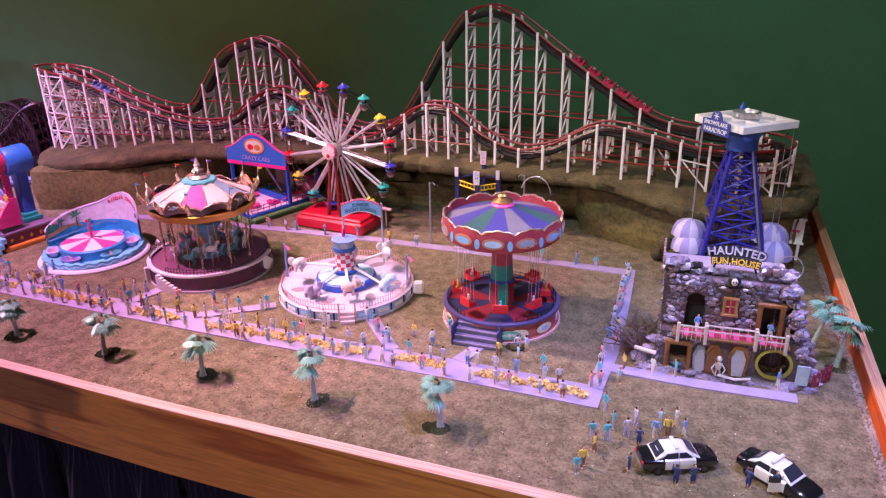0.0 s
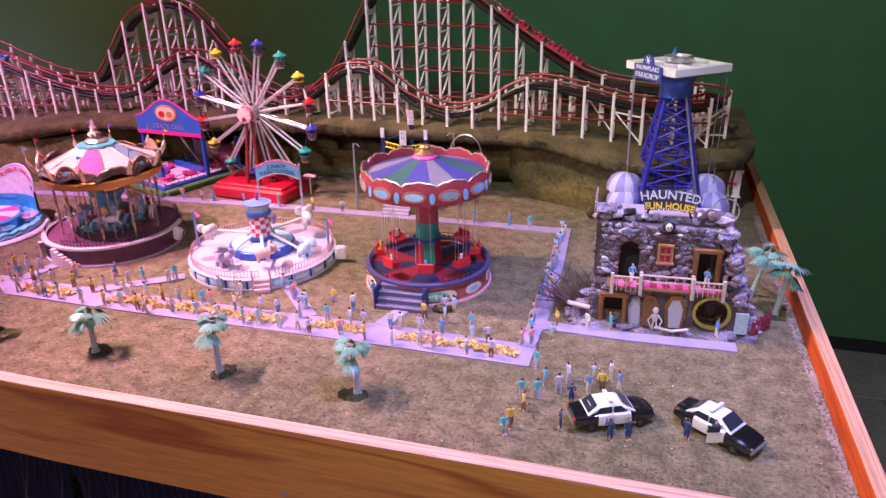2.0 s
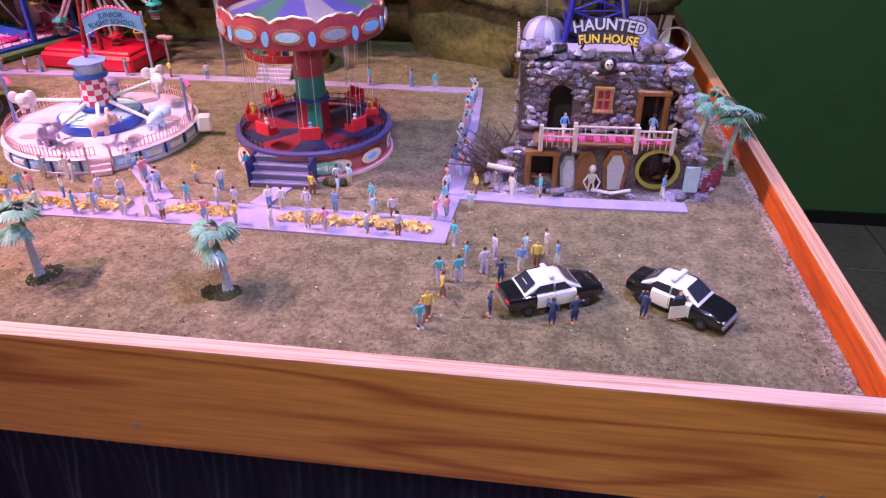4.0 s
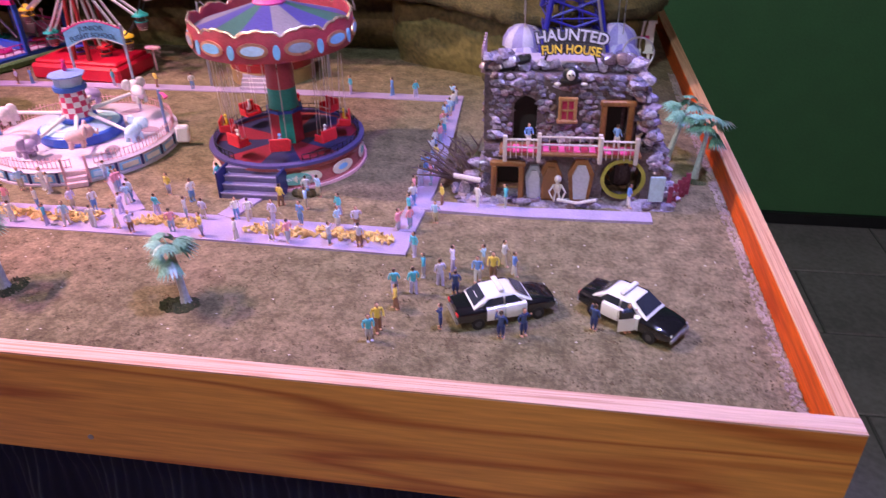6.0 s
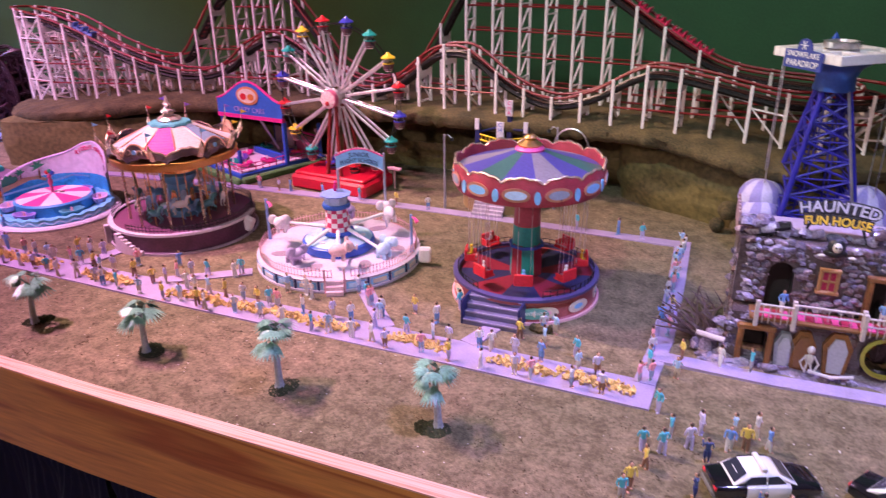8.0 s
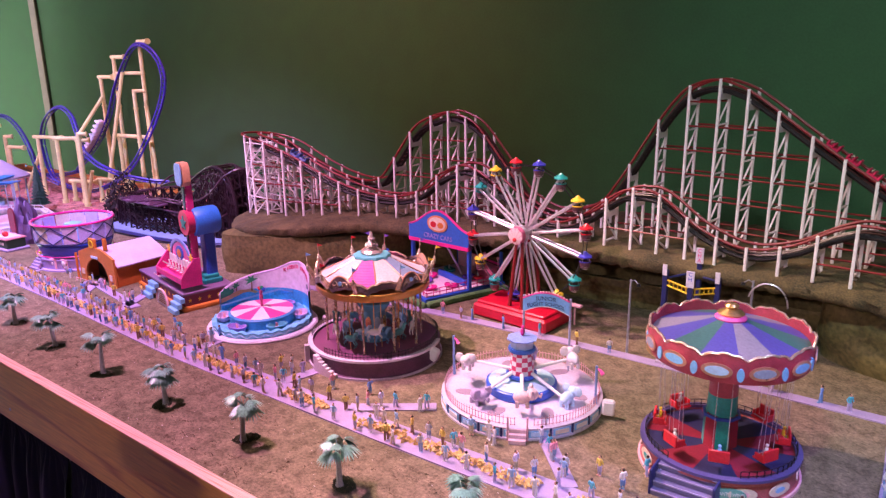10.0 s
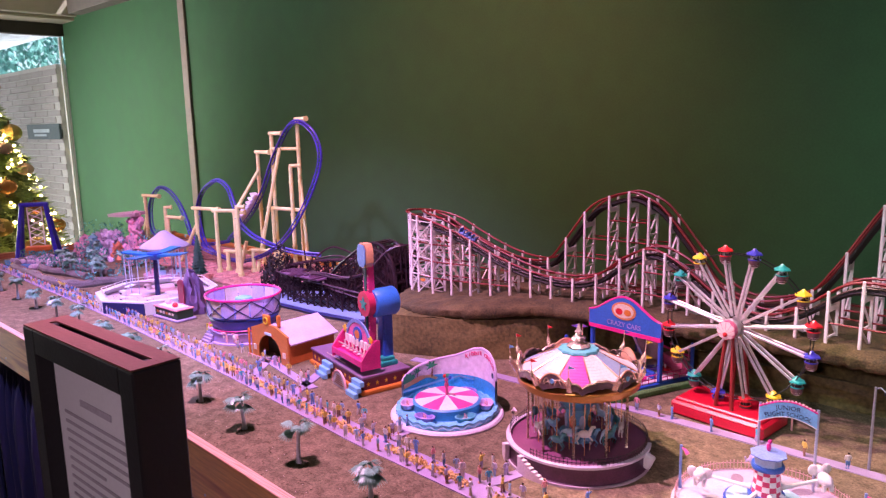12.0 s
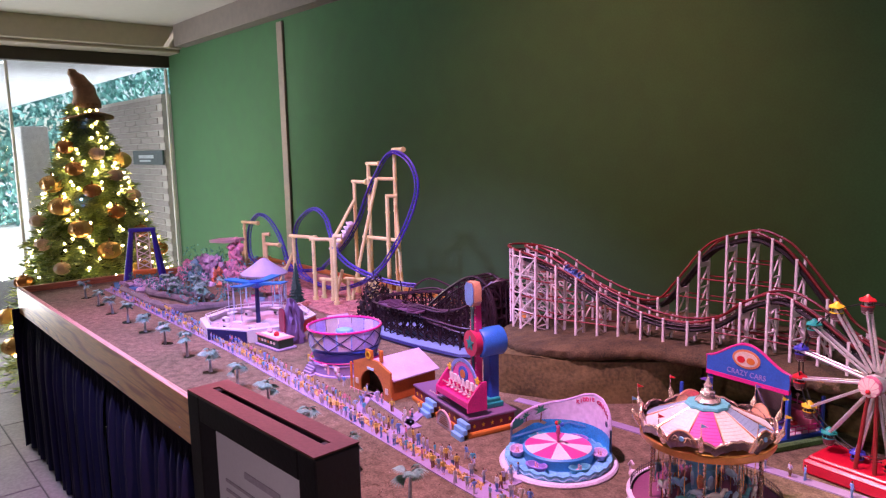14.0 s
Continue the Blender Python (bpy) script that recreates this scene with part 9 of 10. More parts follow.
# ---- flying ride on its octagon stage ----
fly = thing("glider_ride", (-3.065, 0.567, 0), 8, "white eight-sided glider ride with a blue cross arm", "glider ride")
R8 = 0.206
for k in range(8):
    a0, a1 = radians(45 * k), radians(45 * k + 45)
    p, q = Vector((R8 * math.cos(a0), R8 * math.sin(a0), 0)), Vector((R8 * math.cos(a1), R8 * math.sin(a1), 0))
    ang = math.degrees(math.atan2(q.y - p.y, q.x - p.x))
    c = (p + q) / 2
    mt, hue = {6: (NAVY, "navy"), 0: (RED, "red")}.get(k, (WHITE, "white"))
    wl = part("wall_panel", Geo().box((0, 0, 0.020), ((q - p).length - 0.002, 0.006, 0.040), 0.001), mt, fly, hue + " wall panel")
    wl.matrix_local = pose(c.x, c.y, 0, 0, 0, ang)
    part("wall_rail", Geo().prism([(-(q - p).length / 2, -0.003), ((q - p).length / 2, -0.003), ((q - p).length / 2 - 0.010, 0.021), (-(q - p).length / 2 + 0.010, 0.021)], 0.004, Matrix.Translation((0, 0, 0.0405))), mat("rail_lilac", (0.74, 0.70, 0.76), 0.5), wl)
    for sx in (-0.045, 0.0, 0.045):
        part("baluster", Geo().box((sx, 0.016, 0.050), (0.002, 0.002, 0.016)), WHITE, wl)
    part("guard_bar", Geo().box((0, 0.016, 0.058), ((q - p).length - 0.014, 0.002, 0.002)), WHITE, wl)
part("deck", Geo().lathe([(0, 0.022), (R8 - 0.006, 0.022)], 8), mat("deck_rose", (0.62, 0.48, 0.50), 0.55), fly, "pale rose deck")
for k in range(7):
    t = radians(51 * k + 10)
    x, y = 0.125 * math.cos(t), 0.125 * math.sin(t)
    sb = part("seat_box", Geo().box((x, y, 0.032), (0.026, 0.018, 0.018), 0.002), WHITE, fly)
    part("seat_hole", Geo().box((x, y - 0.0095, 0.031), (0.014, 0.002, 0.007), 0.001), BLACK, sb)
part("mast", Geo().cyl((0, 0, 0.022), (0, 0, 0.165), 0.009, 0.007, 12), NAVY, fly, "navy mast")
part("mast_head", Geo().lathe([(0, 0.150), (0.016, 0.152), (0.026, 0.168), (0.026, 0.176), (0, 0.178)], 20), BLUE, fly)
for k in range(4):
    t = radians(90 * k + 20)
    o, s = Vector((math.cos(t), math.sin(t), 0)), Vector((-math.sin(t), math.cos(t), 0))
    part("arm", Geo().add([s * 0.012 + Vector((0, 0, 0.170)), -s * 0.012 + Vector((0, 0, 0.170)), o * 0.125 - s * 0.022 + Vector((0, 0, 0.178)), o * 0.125 + s * 0.022 + Vector((0, 0, 0.178)),
                           s * 0.010 + Vector((0, 0, 0.158)), -s * 0.010 + Vector((0, 0, 0.158)), o * 0.120 - s * 0.020 + Vector((0, 0, 0.173)), o * 0.120 + s * 0.020 + Vector((0, 0, 0.173))],
                          [(0, 1, 2, 3), (4, 7, 6, 5), (0, 3, 7, 4), (1, 5, 6, 2), (2, 6, 7, 3)]), mat("arm_blue", (0.03, 0.22, 0.58), 0.35), fly, "broad blue arm")
    for d in (-0.016, 0.016):
        c = o * 0.115 + s * d
        part("hanger", Geo().cyl((c.x, c.y, 0.050), (c.x, c.y, 0.174), 0.0016, n=6), mat("hanger_pale", (0.55, 0.60, 0.72), 0.4), fly)
    c = o * 0.115
    part("glider", Geo().box((c.x, c.y, 0.050), (0.020, 0.040, 0.006), 0.002, Matrix.Rotation(t, 4, "Z")), WHITE, fly)

cup = thing("canopy_ride", (-3.42, 0.775, 0), 0, "round ride under a pointed lilac canopy", "ride")
part("base", Geo().lathe([(0, 0), (0.090, 0), (0.090, 0.024), (0, 0.026)], 32), mat("cup_base", (0.52, 0.30, 0.40), 0.5), cup)
part("canopy", Geo().lathe([(0.096, 0.128), (0.098, 0.136), (0.090, 0.142), (0.050, 0.168), (0.012, 0.196), (0, 0.199)], 12), mat("cup_canopy", (0.42, 0.40, 0.52), 0.45), cup, "pointed lilac canopy")
for k in range(8):
    t = radians(45 * k)
    part("post", Geo().cyl((0.084 * math.cos(t), 0.084 * math.sin(t), 0.02), (0.084 * math.cos(t), 0.084 * math.sin(t), 0.132), 0.0026, n=6), PALEBLUE, cup)
    c = (0.050 * math.cos(t), 0.050 * math.sin(t), 0.024)
    part("tub", Geo().lathe([(0, 0.002), (0.012, 0.002), (0.015, 0.016), (0.013, 0.016), (0, 0.006)], 14, c), (ROSE, PALEBLUE, PINK)[k % 3], cup)

# ---- steel coaster ----
YEL = mat("steel_cream_yellow", (0.78, 0.74, 0.32), 0.45)
BLU = mat("steel_track_violet", (0.05, 0.03, 0.36), 0.35)
GZ = 0.012
steel = thing("steel_roller_coaster", (0, 0, 0), 0, "yellow pillared steel coaster with violet-blue looping track", "roller coaster")
LIFT = [(-3.567, 1.15, 0.094), (-3.436, 1.15, 0.176), (-3.335, 1.15, 0.254), (-3.269, 1.16, 0.343), (-3.205, 1.165, 0.453), (-3.14, 1.175, 0.547), (-3.089, 1.18, 0.601), (-3.036, 1.185, 0.621), (-2.962, 1.185, 0.60),
        (-2.905, 1.18, 0.553), (-2.875, 1.17, 0.493), (-2.882, 1.16, 0.428), (-2.90, 1.13, 0.341), (-2.941, 1.10, 0.252), (-3.009, 1.08, 0.169), (-3.106, 1.06, 0.102)]
LOOP = [(-3.306, 1.06, 0.045), (-3.511, 1.07, 0.041), (-3.668, 1.09, 0.074), (-3.731, 1.10, 0.152), (-3.732, 1.10, 0.246), (-3.654, 1.09, 0.323), (-3.514, 1.08, 0.373), (-3.396, 1.065, 0.35), (-3.313, 1.04, 0.286),
        (-3.211, 1.0, 0.224), (-3.103, 0.985, 0.182), (-3.005, 0.985, 0.16), (-2.926, 1.02, 0.134), (-2.854, 1.06, 0.12), (-2.808, 1.10, 0.113)]
HELIX = [(-3.567, 1.15, 0.094), (-3.70, 1.13, 0.07), (-3.85, 1.08, 0.065), (-3.99, 1.04, 0.075), (-4.073, 1.03, 0.11), (-4.087, 1.03, 0.185), (-4.077, 1.04, 0.267), (-4.036, 1.06, 0.317), (-3.946, 1.07, 0.307), (-3.854, 1.07, 0.249), (-3.776, 1.06, 0.175), (-3.70, 1.04, 0.115), (-3.60, 1.03, 0.075), (-3.45, 1.01, 0.062)]
run = curve(LIFT + LOOP, 9)
helix = curve(HELIX, 9)


def frame_line(pts, off, up):
    out = []
    for i, p in enumerate(pts):
        d = (pts[min(i + 1, len(pts) - 1)] - pts[max(i - 1, 0)]).normalized()
        s = d.cross(Vector((0.05, 1, 0))).normalized().cross(d).normalized()
        u = s.cross(d)
        out.append(p + s * off + u * up)
    return out


for track in (run, helix):
    for off in (-0.009, 0.009):
        part("rail", Geo().tube(frame_line(track, off, 0.0), 0.0030, 6), BLU, steel, "violet-blue running rail")
    part("spine", Geo().tube(frame_line(track, 0, -0.009), 0.0042, 6), BLU, steel, "violet-blue spine tube")
    a, b, c = frame_line(track, -0.009, 0), frame_line(track, 0.009, 0), frame_line(track, 0, -0.009)
    g = Geo()
    for i in range(0, len(track), 2):
        g.cyl(a[i], c[i], 0.0020, n=4).cyl(b[i], c[i], 0.0020, n=4)
    tagged(part("cross_tie", g, BLU, steel), kind="stuff")
PILLARS = [((-3.062, 1.205), 0.635, (0.070, -0.01)), ((-3.212, 1.178), 0.578, (0.075, 0.0)), ((-3.312, 1.170), 0.500, (0.085, 0.0)), ((-3.165, 0.965), 0.292, (0.02, 0.02)), ((-3.575, 1.005), 0.256, (0.13, 0.03)), ((-3.315, 0.955), 0.268, (0.075, 0.05)),
           ((-3.245, 1.0), 0.260, (0.03, 0.03)), ((-4.085, 1.01), 0.285, (0.10, 0.02)), ((-3.83, 0.985), 0.245, (0.02, 0.02)), ((-3.82, 0.99), 0.200, (0.09, 0.02)), ((-3.80, 0.985), 0.085, (0.09, 0.04)), ((-3.025, 1.135), 0.45, (0.02, 0.03)), ((-3.10, 1.12), 0.105, (0.20, -0.02)),
           ((-3.16, 1.13), 0.272, (0.17, 0.02)), ((-3.32, 1.0), 0.09, (0.10, 0.04)), ((-3.205, 1.05), 0.10, (0.07, 0.03))]
for (x, y), h, (dx, dy) in PILLARS:
    pl = part("pillar", Geo().cyl((x, y, 0), (x, y, h), 0.0086, 0.0082, 12), YEL, steel, "pale yellow pillar")
    part("pillar_head", Geo().cyl((x - dx * 0.18, y - dy * 0.18, h), (x + dx, y + dy, h), 0.0078, n=10).cyl((x + dx * 0.98, y + dy * 0.98, h), (x + dx * 1.10, y + dy * 1.10, h), 0.0112, n=10), YEL, pl)
    part("pillar_foot", Geo().cyl((x, y, 0), (x, y, GZ + 0.010), 0.0128, n=12), YEL, pl)
    for z in np.arange(0.12, h - 0.03, 0.13):
        part("flange", Geo().cyl((x, y, z), (x, y, z + 0.007), 0.0106, n=12), YEL, pl)
for p, q in (((-3.114, 1.15, 0.52), (-3.20, 1.06, 0.0)), ((-3.165, 0.965, 0.285), (-3.312, 1.165, 0.416)), ((-3.69, 0.97, 0.0), (-3.58, 1.003, 0.18)), ((-4.16, 1.0, 0.0), (-4.087, 1.01, 0.18)), ((-2.97, 1.16, 0.0), (-3.055, 1.20, 0.42)), ((-3.212, 1.178, 0.515), (-3.062, 1.20, 0.515)), ((-3.27, 1.02, 0.0), (-3.20, 1.02, 0.14))):
    part("raking_strut", Geo().cyl(p, q, 0.0074, n=10), YEL, steel, "pale yellow raking strut")
train_s = thing("steel_train", (0, 0, 0), 0, "pale lilac coaster train climbing the lift hill", "coaster train")
for i in range(9, 24, 2):
    p = run[i] + Vector((-0.008, -0.012, 0.010))
    g = Geo().box(p, (0.026, 0.040, 0.016), 0.005, Matrix.Rotation(radians(-50), 4, "Y")).box(p + Vector((-0.010, -0.004, 0.008)), (0.008, 0.034, 0.020), 0.003, Matrix.Rotation(radians(-50), 4, "Y"))
    part("car", g, mat("train_pale", (0.72, 0.68, 0.76), 0.4), train_s)
g = Geo()
pts = [(-4.30, 0.92), (-3.60, 0.88), (-3.30, 0.86), (-3.03, 0.855), (-2.86, 0.89), (-2.84, 1.0), (-2.86, 1.30), (-4.30, 1.30)]
g.prism(pts, 0.006, Matrix.Translation((0, 0, 0.002)))
rng = random.Random(6)
for k in range(4200):
    x, y = rng.uniform(-4.28, -2.86), rng.uniform(0.87, 1.28)
    s = rng.uniform(0.003, 0.007)
    g.add([(x - s, y, 0.007), (x + s * 0.6, y + s, 0.007), (x + s * 0.5, y - s, 0.007), (x + s * 0.1, y, 0.007 + s * 0.8)], [(0, 2, 3), (2, 1, 3), (1, 0, 3)])
solo("gravel_bed", g, mat("pink_chips", (0.46, 0.22, 0.18), 0.9, vary=0.5, scale=90, bump=0.5), "bed of reddish gravel under the steel coaster", "gravel", kind="stuff", sharp=25)

# ---- dark mine coaster ----
mine = thing("mine_coaster", (0, 0, 0), 0, "dark brown lattice mine coaster on a blue base", "roller coaster")
part("base_plate", Geo().prism([(-2.80, 0.80), (-2.70, 0.79), (-2.45, 0.80), (-2.26, 0.825), (-2.20, 0.88), (-2.20, 1.12), (-2.78, 1.10)], 0.012, Matrix.Translation((0, 0, 0.0))), mat("base_ice_blue", (0.22, 0.32, 0.52), 0.5), mine, "ice blue base plate")
part("base_kerb", Geo().tube([(-2.80, 0.80, 0.010), (-2.70, 0.79, 0.010), (-2.45, 0.80, 0.010), (-2.26, 0.825, 0.010), (-2.20, 0.88, 0.010)], 0.007, 6), NAVY, mine)
MINE = mat("mine_brown", (0.024, 0.011, 0.016), 0.32, vary=0.5)
mrun = curve([(-2.74, 0.87, 0.10), (-2.62, 0.85, 0.11), (-2.50, 0.86, 0.125), (-2.40, 0.88, 0.12), (-2.30, 0.90, 0.15), (-2.245, 0.93, 0.215), (-2.21, 0.97, 0.235), (-2.24, 1.03, 0.21), (-2.34, 1.05, 0.18), (-2.46, 1.04, 0.155), (-2.60, 1.02, 0.135), (-2.72, 0.98, 0.12), (-2.78, 0.92, 0.105)], 7, True)
for off in (-0.012, 0.012):
    part("rail", Geo().tube(side_line(mrun, off, 0), 0.0034, 5, True), mat("mine_rail", (0.05, 0.02, 0.034), 0.4), mine)
prng = random.Random(31)
g = Geo()
for i in range(0, len(mrun), 2):
    p = mrun[i]
    for k in (-1, 1):
        x, y = p.x + k * 0.016, p.y + k * 0.010
        part("trestle_post", Geo().cyl((x + k * 0.008, y, 0.008), (x, y, p.z), 0.0030, n=5), MINE, mine)
    z = p.z - 0.01
    while z > 0.03:
        g.cyl((p.x - 0.020, p.y - 0.010, z), (p.x + 0.020, p.y + 0.010, max(0.012, z - 0.04)), 0.0022, n=4).cyl((p.x + 0.020, p.y + 0.01, z), (p.x - 0.020, p.y - 0.010, max(0.012, z - 0.04)), 0.0022, n=4)
        q = mrun[(i + 2) % len(mrun)]
        g.cyl((p.x, p.y, z), (q.x, q.y, min(q.z, z)), 0.0022, n=4)
        z -= 0.034
tagged(part("trestle_bracing", g, MINE, mine, "tangle of dark crossed bracing"), kind="stuff")
for k in range(12):
    x = -2.66 + 0.017 * k
    part("roof_slat", Geo().box((x, 0.845 + 0.02 * math.sin(k), 0.118), (0.006, 0.060, 0.006), 0.001), mat("mine_slat", (0.13, 0.06, 0.12), 0.45), mine)
g = Geo()
part("shed_roof", g.box((-2.565, 0.85, 0.112), (0.21, 0.058, 0.006), 0.001), mat("mine_purple", (0.16, 0.075, 0.15), 0.5), mine, "purple-brown slatted shed roof")
# the lift hill: a rounded lattice hump with two faces, bent by bent
crest = curve([(-2.54, 0, 0.095), (-2.47, 0, 0.150), (-2.40, 0, 0.195), (-2.34, 0, 0.227), (-2.295, 0, 0.238), (-2.255, 0, 0.228), (-2.225, 0, 0.198), (-2.207, 0, 0.150), (-2.200, 0, 0.085), (-2.198, 0, 0.012)], 4)
for y in (0.928, 0.992):
    part("hill_rail", Geo().tube([(p.x, y, p.z) for p in crest], 0.0052, 6), MINE, mine, "thick dark curved rail")
    part("hill_rail", Geo().tube([(p.x + 0.004 * (p.x + 2.34), y, p.z - 0.022) for p in crest[:-4]], 0.0030, 5), MINE, mine)
for i in range(0, len(crest) - 2, 2):
    p, q = crest[i], crest[i + 2]
    g = Geo().cyl((p.x, 0.928, p.z), (p.x, 0.992, p.z), 0.0032, n=5)
    for y in (0.928, 0.992):
        g.cyl((p.x, y, 0.010), (p.x, y, p.z), 0.0030, n=5)
        z = 0.012
        while z < min(p.z, q.z) - 0.01:
            top = min(z + 0.036, p.z, q.z)
            g.cyl((p.x, y, z), (q.x, y, top), 0.0022, n=4).cyl((q.x, y, z), (p.x, y, top), 0.0022, n=4)
            z += 0.036
    part("hill_bent", g, MINE, mine, "dark crossed lattice bent")
g = Geo()
for k in range(1500):
    a, r = prng.uniform(0, 6.28), prng.random() ** 0.5
    c = Vector((-2.82 + 0.075 * r * math.cos(a), 0.92 + 0.07 * r * math.sin(a), 0.01 + 0.20 * prng.random() * (1 - r * 0.6)))
    if k % 3 == 0:
        c = Vector((-2.27 + 0.06 * r * math.cos(a), 0.985 + 0.05 * r * math.sin(a), 0.02 + 0.20 * prng.random() * (1 - r * 0.5)))
    u, s = Euler((prng.uniform(0, 6), prng.uniform(0, 6), prng.uniform(0, 6))).to_matrix(), prng.uniform(0.006, 0.013)
    g.add([c + u @ Vector(p) * s for p in ((-1, 0, 0), (0, 0.4, 0), (1, 0, 0.2), (0, -0.4, 0))], [(0, 1, 2, 3)])
for k in range(26):
    lo = Vector((prng.uniform(-2.76, -2.26), prng.uniform(0.84, 1.04), 0.012))
    hi = lo + Vector((prng.uniform(-0.09, 0.09), prng.uniform(-0.03, 0.03), prng.uniform(0.08, 0.15)))
    part("cross_brace", Geo().cyl(lo, hi, 0.0026, n=5).cyl(lo, (hi.x, lo.y, lo.z + 0.05), 0.0022, n=4), MINE, mine)
for w, z0, y0, lift in ((0.23, 0.085, 0.845, 0.012), (0.20, 0.060, 0.865, 0.020), (0.16, 0.14, 0.95, 0.030)):
    loop = curve([(-2.50 - w, y0 + 0.02, z0), (-2.50, y0, z0 + lift), (-2.50 + w, y0 + 0.03, z0), (-2.50 + w, y0 + 0.10, z0 + lift), (-2.50, y0 + 0.12, z0), (-2.50 - w, y0 + 0.10, z0 + lift)], 6, True)
    part("lower_rail", Geo().tube(loop, 0.0034, 5, True), mat("mine_rail", (0.05, 0.02, 0.034), 0.4), mine)
solo("dark_shrubs", g, mat("dark_shrub", (0.03, 0.022, 0.022), 0.8, vary=0.6), "dark brown shrubbery round the mine coaster", "shrubs", kind="stuff")

# ---- adventure valley at the far end ----
val = thing("adventure_mountain", (-4.0, 0.84, 0), 0, "pink and lilac rock mountain with teal bushes", "mountain")
PINKROCK = mat("pink_rock", (0.66, 0.30, 0.32), 0.7, vary=0.5, scale=50, bump=0.8, second=(0.36, 0.22, 0.36))
LILROCK = mat("lilac_rock", (0.54, 0.46, 0.58), 0.7, vary=0.4, scale=30, bump=0.7)
rng = random.Random(77)


for j, (cx, cy, h, w, mt, n) in enumerate(((0.06, 0.05, 0.22, 0.06, PINKROCK, 60), (-0.10, 0.0, 0.12, 0.11, LILROCK, 60), (-0.24, -0.05, 0.09, 0.10, PINKROCK, 50), (0.16, -0.02, 0.08, 0.09, PINKROCK, 20), (-0.36, 0.05, 0.10, 0.09, LILROCK, 22), (-0.17, -0.06, 0.10, 0.05, mat("teal_rock", (0.16, 0.42, 0.44), 0.6, vary=0.4), 18), (0.02, -0.03, 0.09, 0.04, mat("orange_rock", (0.66, 0.24, 0.12), 0.6, vary=0.4), 12))):
    g = Geo()
    for k in range(n * 2):
        z = rng.random()
        g.ball((cx + rng.uniform(-w, w) * (1 - 0.6 * z), cy + rng.uniform(-w, w) * 0.7 * (1 - 0.6 * z), h * z), rng.uniform(0.008, 0.021) * (1 - 0.3 * z), 7, (1, 1, 1.3))
    craggy(g, 0.012, 75, j)
    part("rock_mass", g, mt, val, sharp=20)
part("table_rock", Geo().prism([(-0.13, -0.03), (0.02, -0.05), (0.09, -0.03), (0.08, 0.03), (-0.02, 0.05), (-0.11, 0.02)], 0.014, pose(0.0, 0.05, 0.205, 4, -4, 10)), mat("table_rock_pink", (0.44, 0.30, 0.32), 0.7), val, "flat overhanging rock slab")
g = Geo()
for k in range(3600):
    x, y = rng.uniform(-0.42, 0.52), rng.uniform(-0.34, 0.08)
    z = 0.02 + rng.random() * (0.14 if y > -0.06 else 0.07 if y > -0.18 else 0.035)
    u, s = Euler((rng.uniform(0, 6), rng.uniform(0, 6), rng.uniform(0, 6))).to_matrix(), rng.uniform(0.0045, 0.010)
    if noise.noise(Vector((x * 9, y * 9, 0))) > 0.02:
        g.add([Vector((x, y, z)) + u @ Vector(p) * s for p in ((-1, 0, 0), (0, 0.45, 0.1), (1, 0, 0), (0, -0.45, 0.1))], [(0, 1, 2, 3)])
solo("valley_bushes", g, mat("teal_bush", (0.10, 0.34, 0.29), 0.7, vary=0.6), "teal and green bushes among the rocks", "bushes", kind="stuff", at=(-4.0, 0.84, 0))
for line, r in (([(-4.30, 0.50), (-4.16, 0.425), (-3.98, 0.425), (-3.80, 0.415), (-3.62, 0.425), (-3.53, 0.47), (-3.51, 0.56), (-3.46, 0.66)], 0.020), ([(-4.10, 0.52), (-3.97, 0.495), (-3.80, 0.53), (-3.66, 0.55)], 0.017), ([(-4.24, 0.60), (-4.05, 0.58), (-3.85, 0.62), (-3.68, 0.65)], 0.016)):
    g = Geo().tube([(p.x, p.y, 0.010 + 0.003 * noise.noise(p * 20)) for p in curve([(x, y, 0) for x, y in line], 8)], lambda s, r=r: r * (1 + 0.15 * math.sin(s * 40)), 10)
    solo("valley_bank", g, mat("bank_grey", (0.17, 0.15, 0.15), 0.85, vary=0.4, bump=0.8), "long grey rounded bank of the log ride", "bank", "banks of the log ride")
wat = Geo().prism([(-4.40, 0.45), (-4.26, 0.42), (-4.14, 0.46), (-4.16, 0.56), (-4.36, 0.60)], 0.010)
solo("pond_water", wat, mat("pond_blue", (0.10, 0.30, 0.55), 0.15), "small blue splash pool of the log ride", kind="structure")
g = Geo()
for k in range(60):
    g.ball((rng.uniform(-4.34, -4.05), rng.uniform(0.47, 0.66), rng.uniform(0.0, 0.02)), rng.uniform(0.012, 0.028), 7, (1.2, 1, 0.7))
craggy(g, 0.008, 60, 5)
solo("pale_rocks", g, LILROCK, "pale lilac rocks round the splash pool", "rocks", kind="stuff")
for k in range(9):
    p = palm("palm_tree", rng.uniform(0.05, 0.09), 50 + k, "teal model palm in the adventure valley", "palms in the valley", 1.3, 10, 0.026)
    p.matrix_world = pose(rng.uniform(-4.0, -3.45), rng.uniform(0.52, 0.74), 0.012, 0, 0, 40 * k)
tw = thing("swing_tower", (-4.335, 0.585, 0.008), 62, "violet-blue A-frame tower with a white lattice arm", "swing ride")
for sx in (-1, 1):
    for sy in (-1, 1):
        part("leg", Geo().cyl((sx * 0.085, sy * 0.055, 0), (sx * 0.050, sy * 0.010, 0.255), 0.010, 0.009, 8), VIOLET, tw, "violet-blue leg")
part("top_beam", Geo().box((0, 0, 0.258), (0.125, 0.030, 0.020), 0.004), VIOLET, tw)
g = Geo()
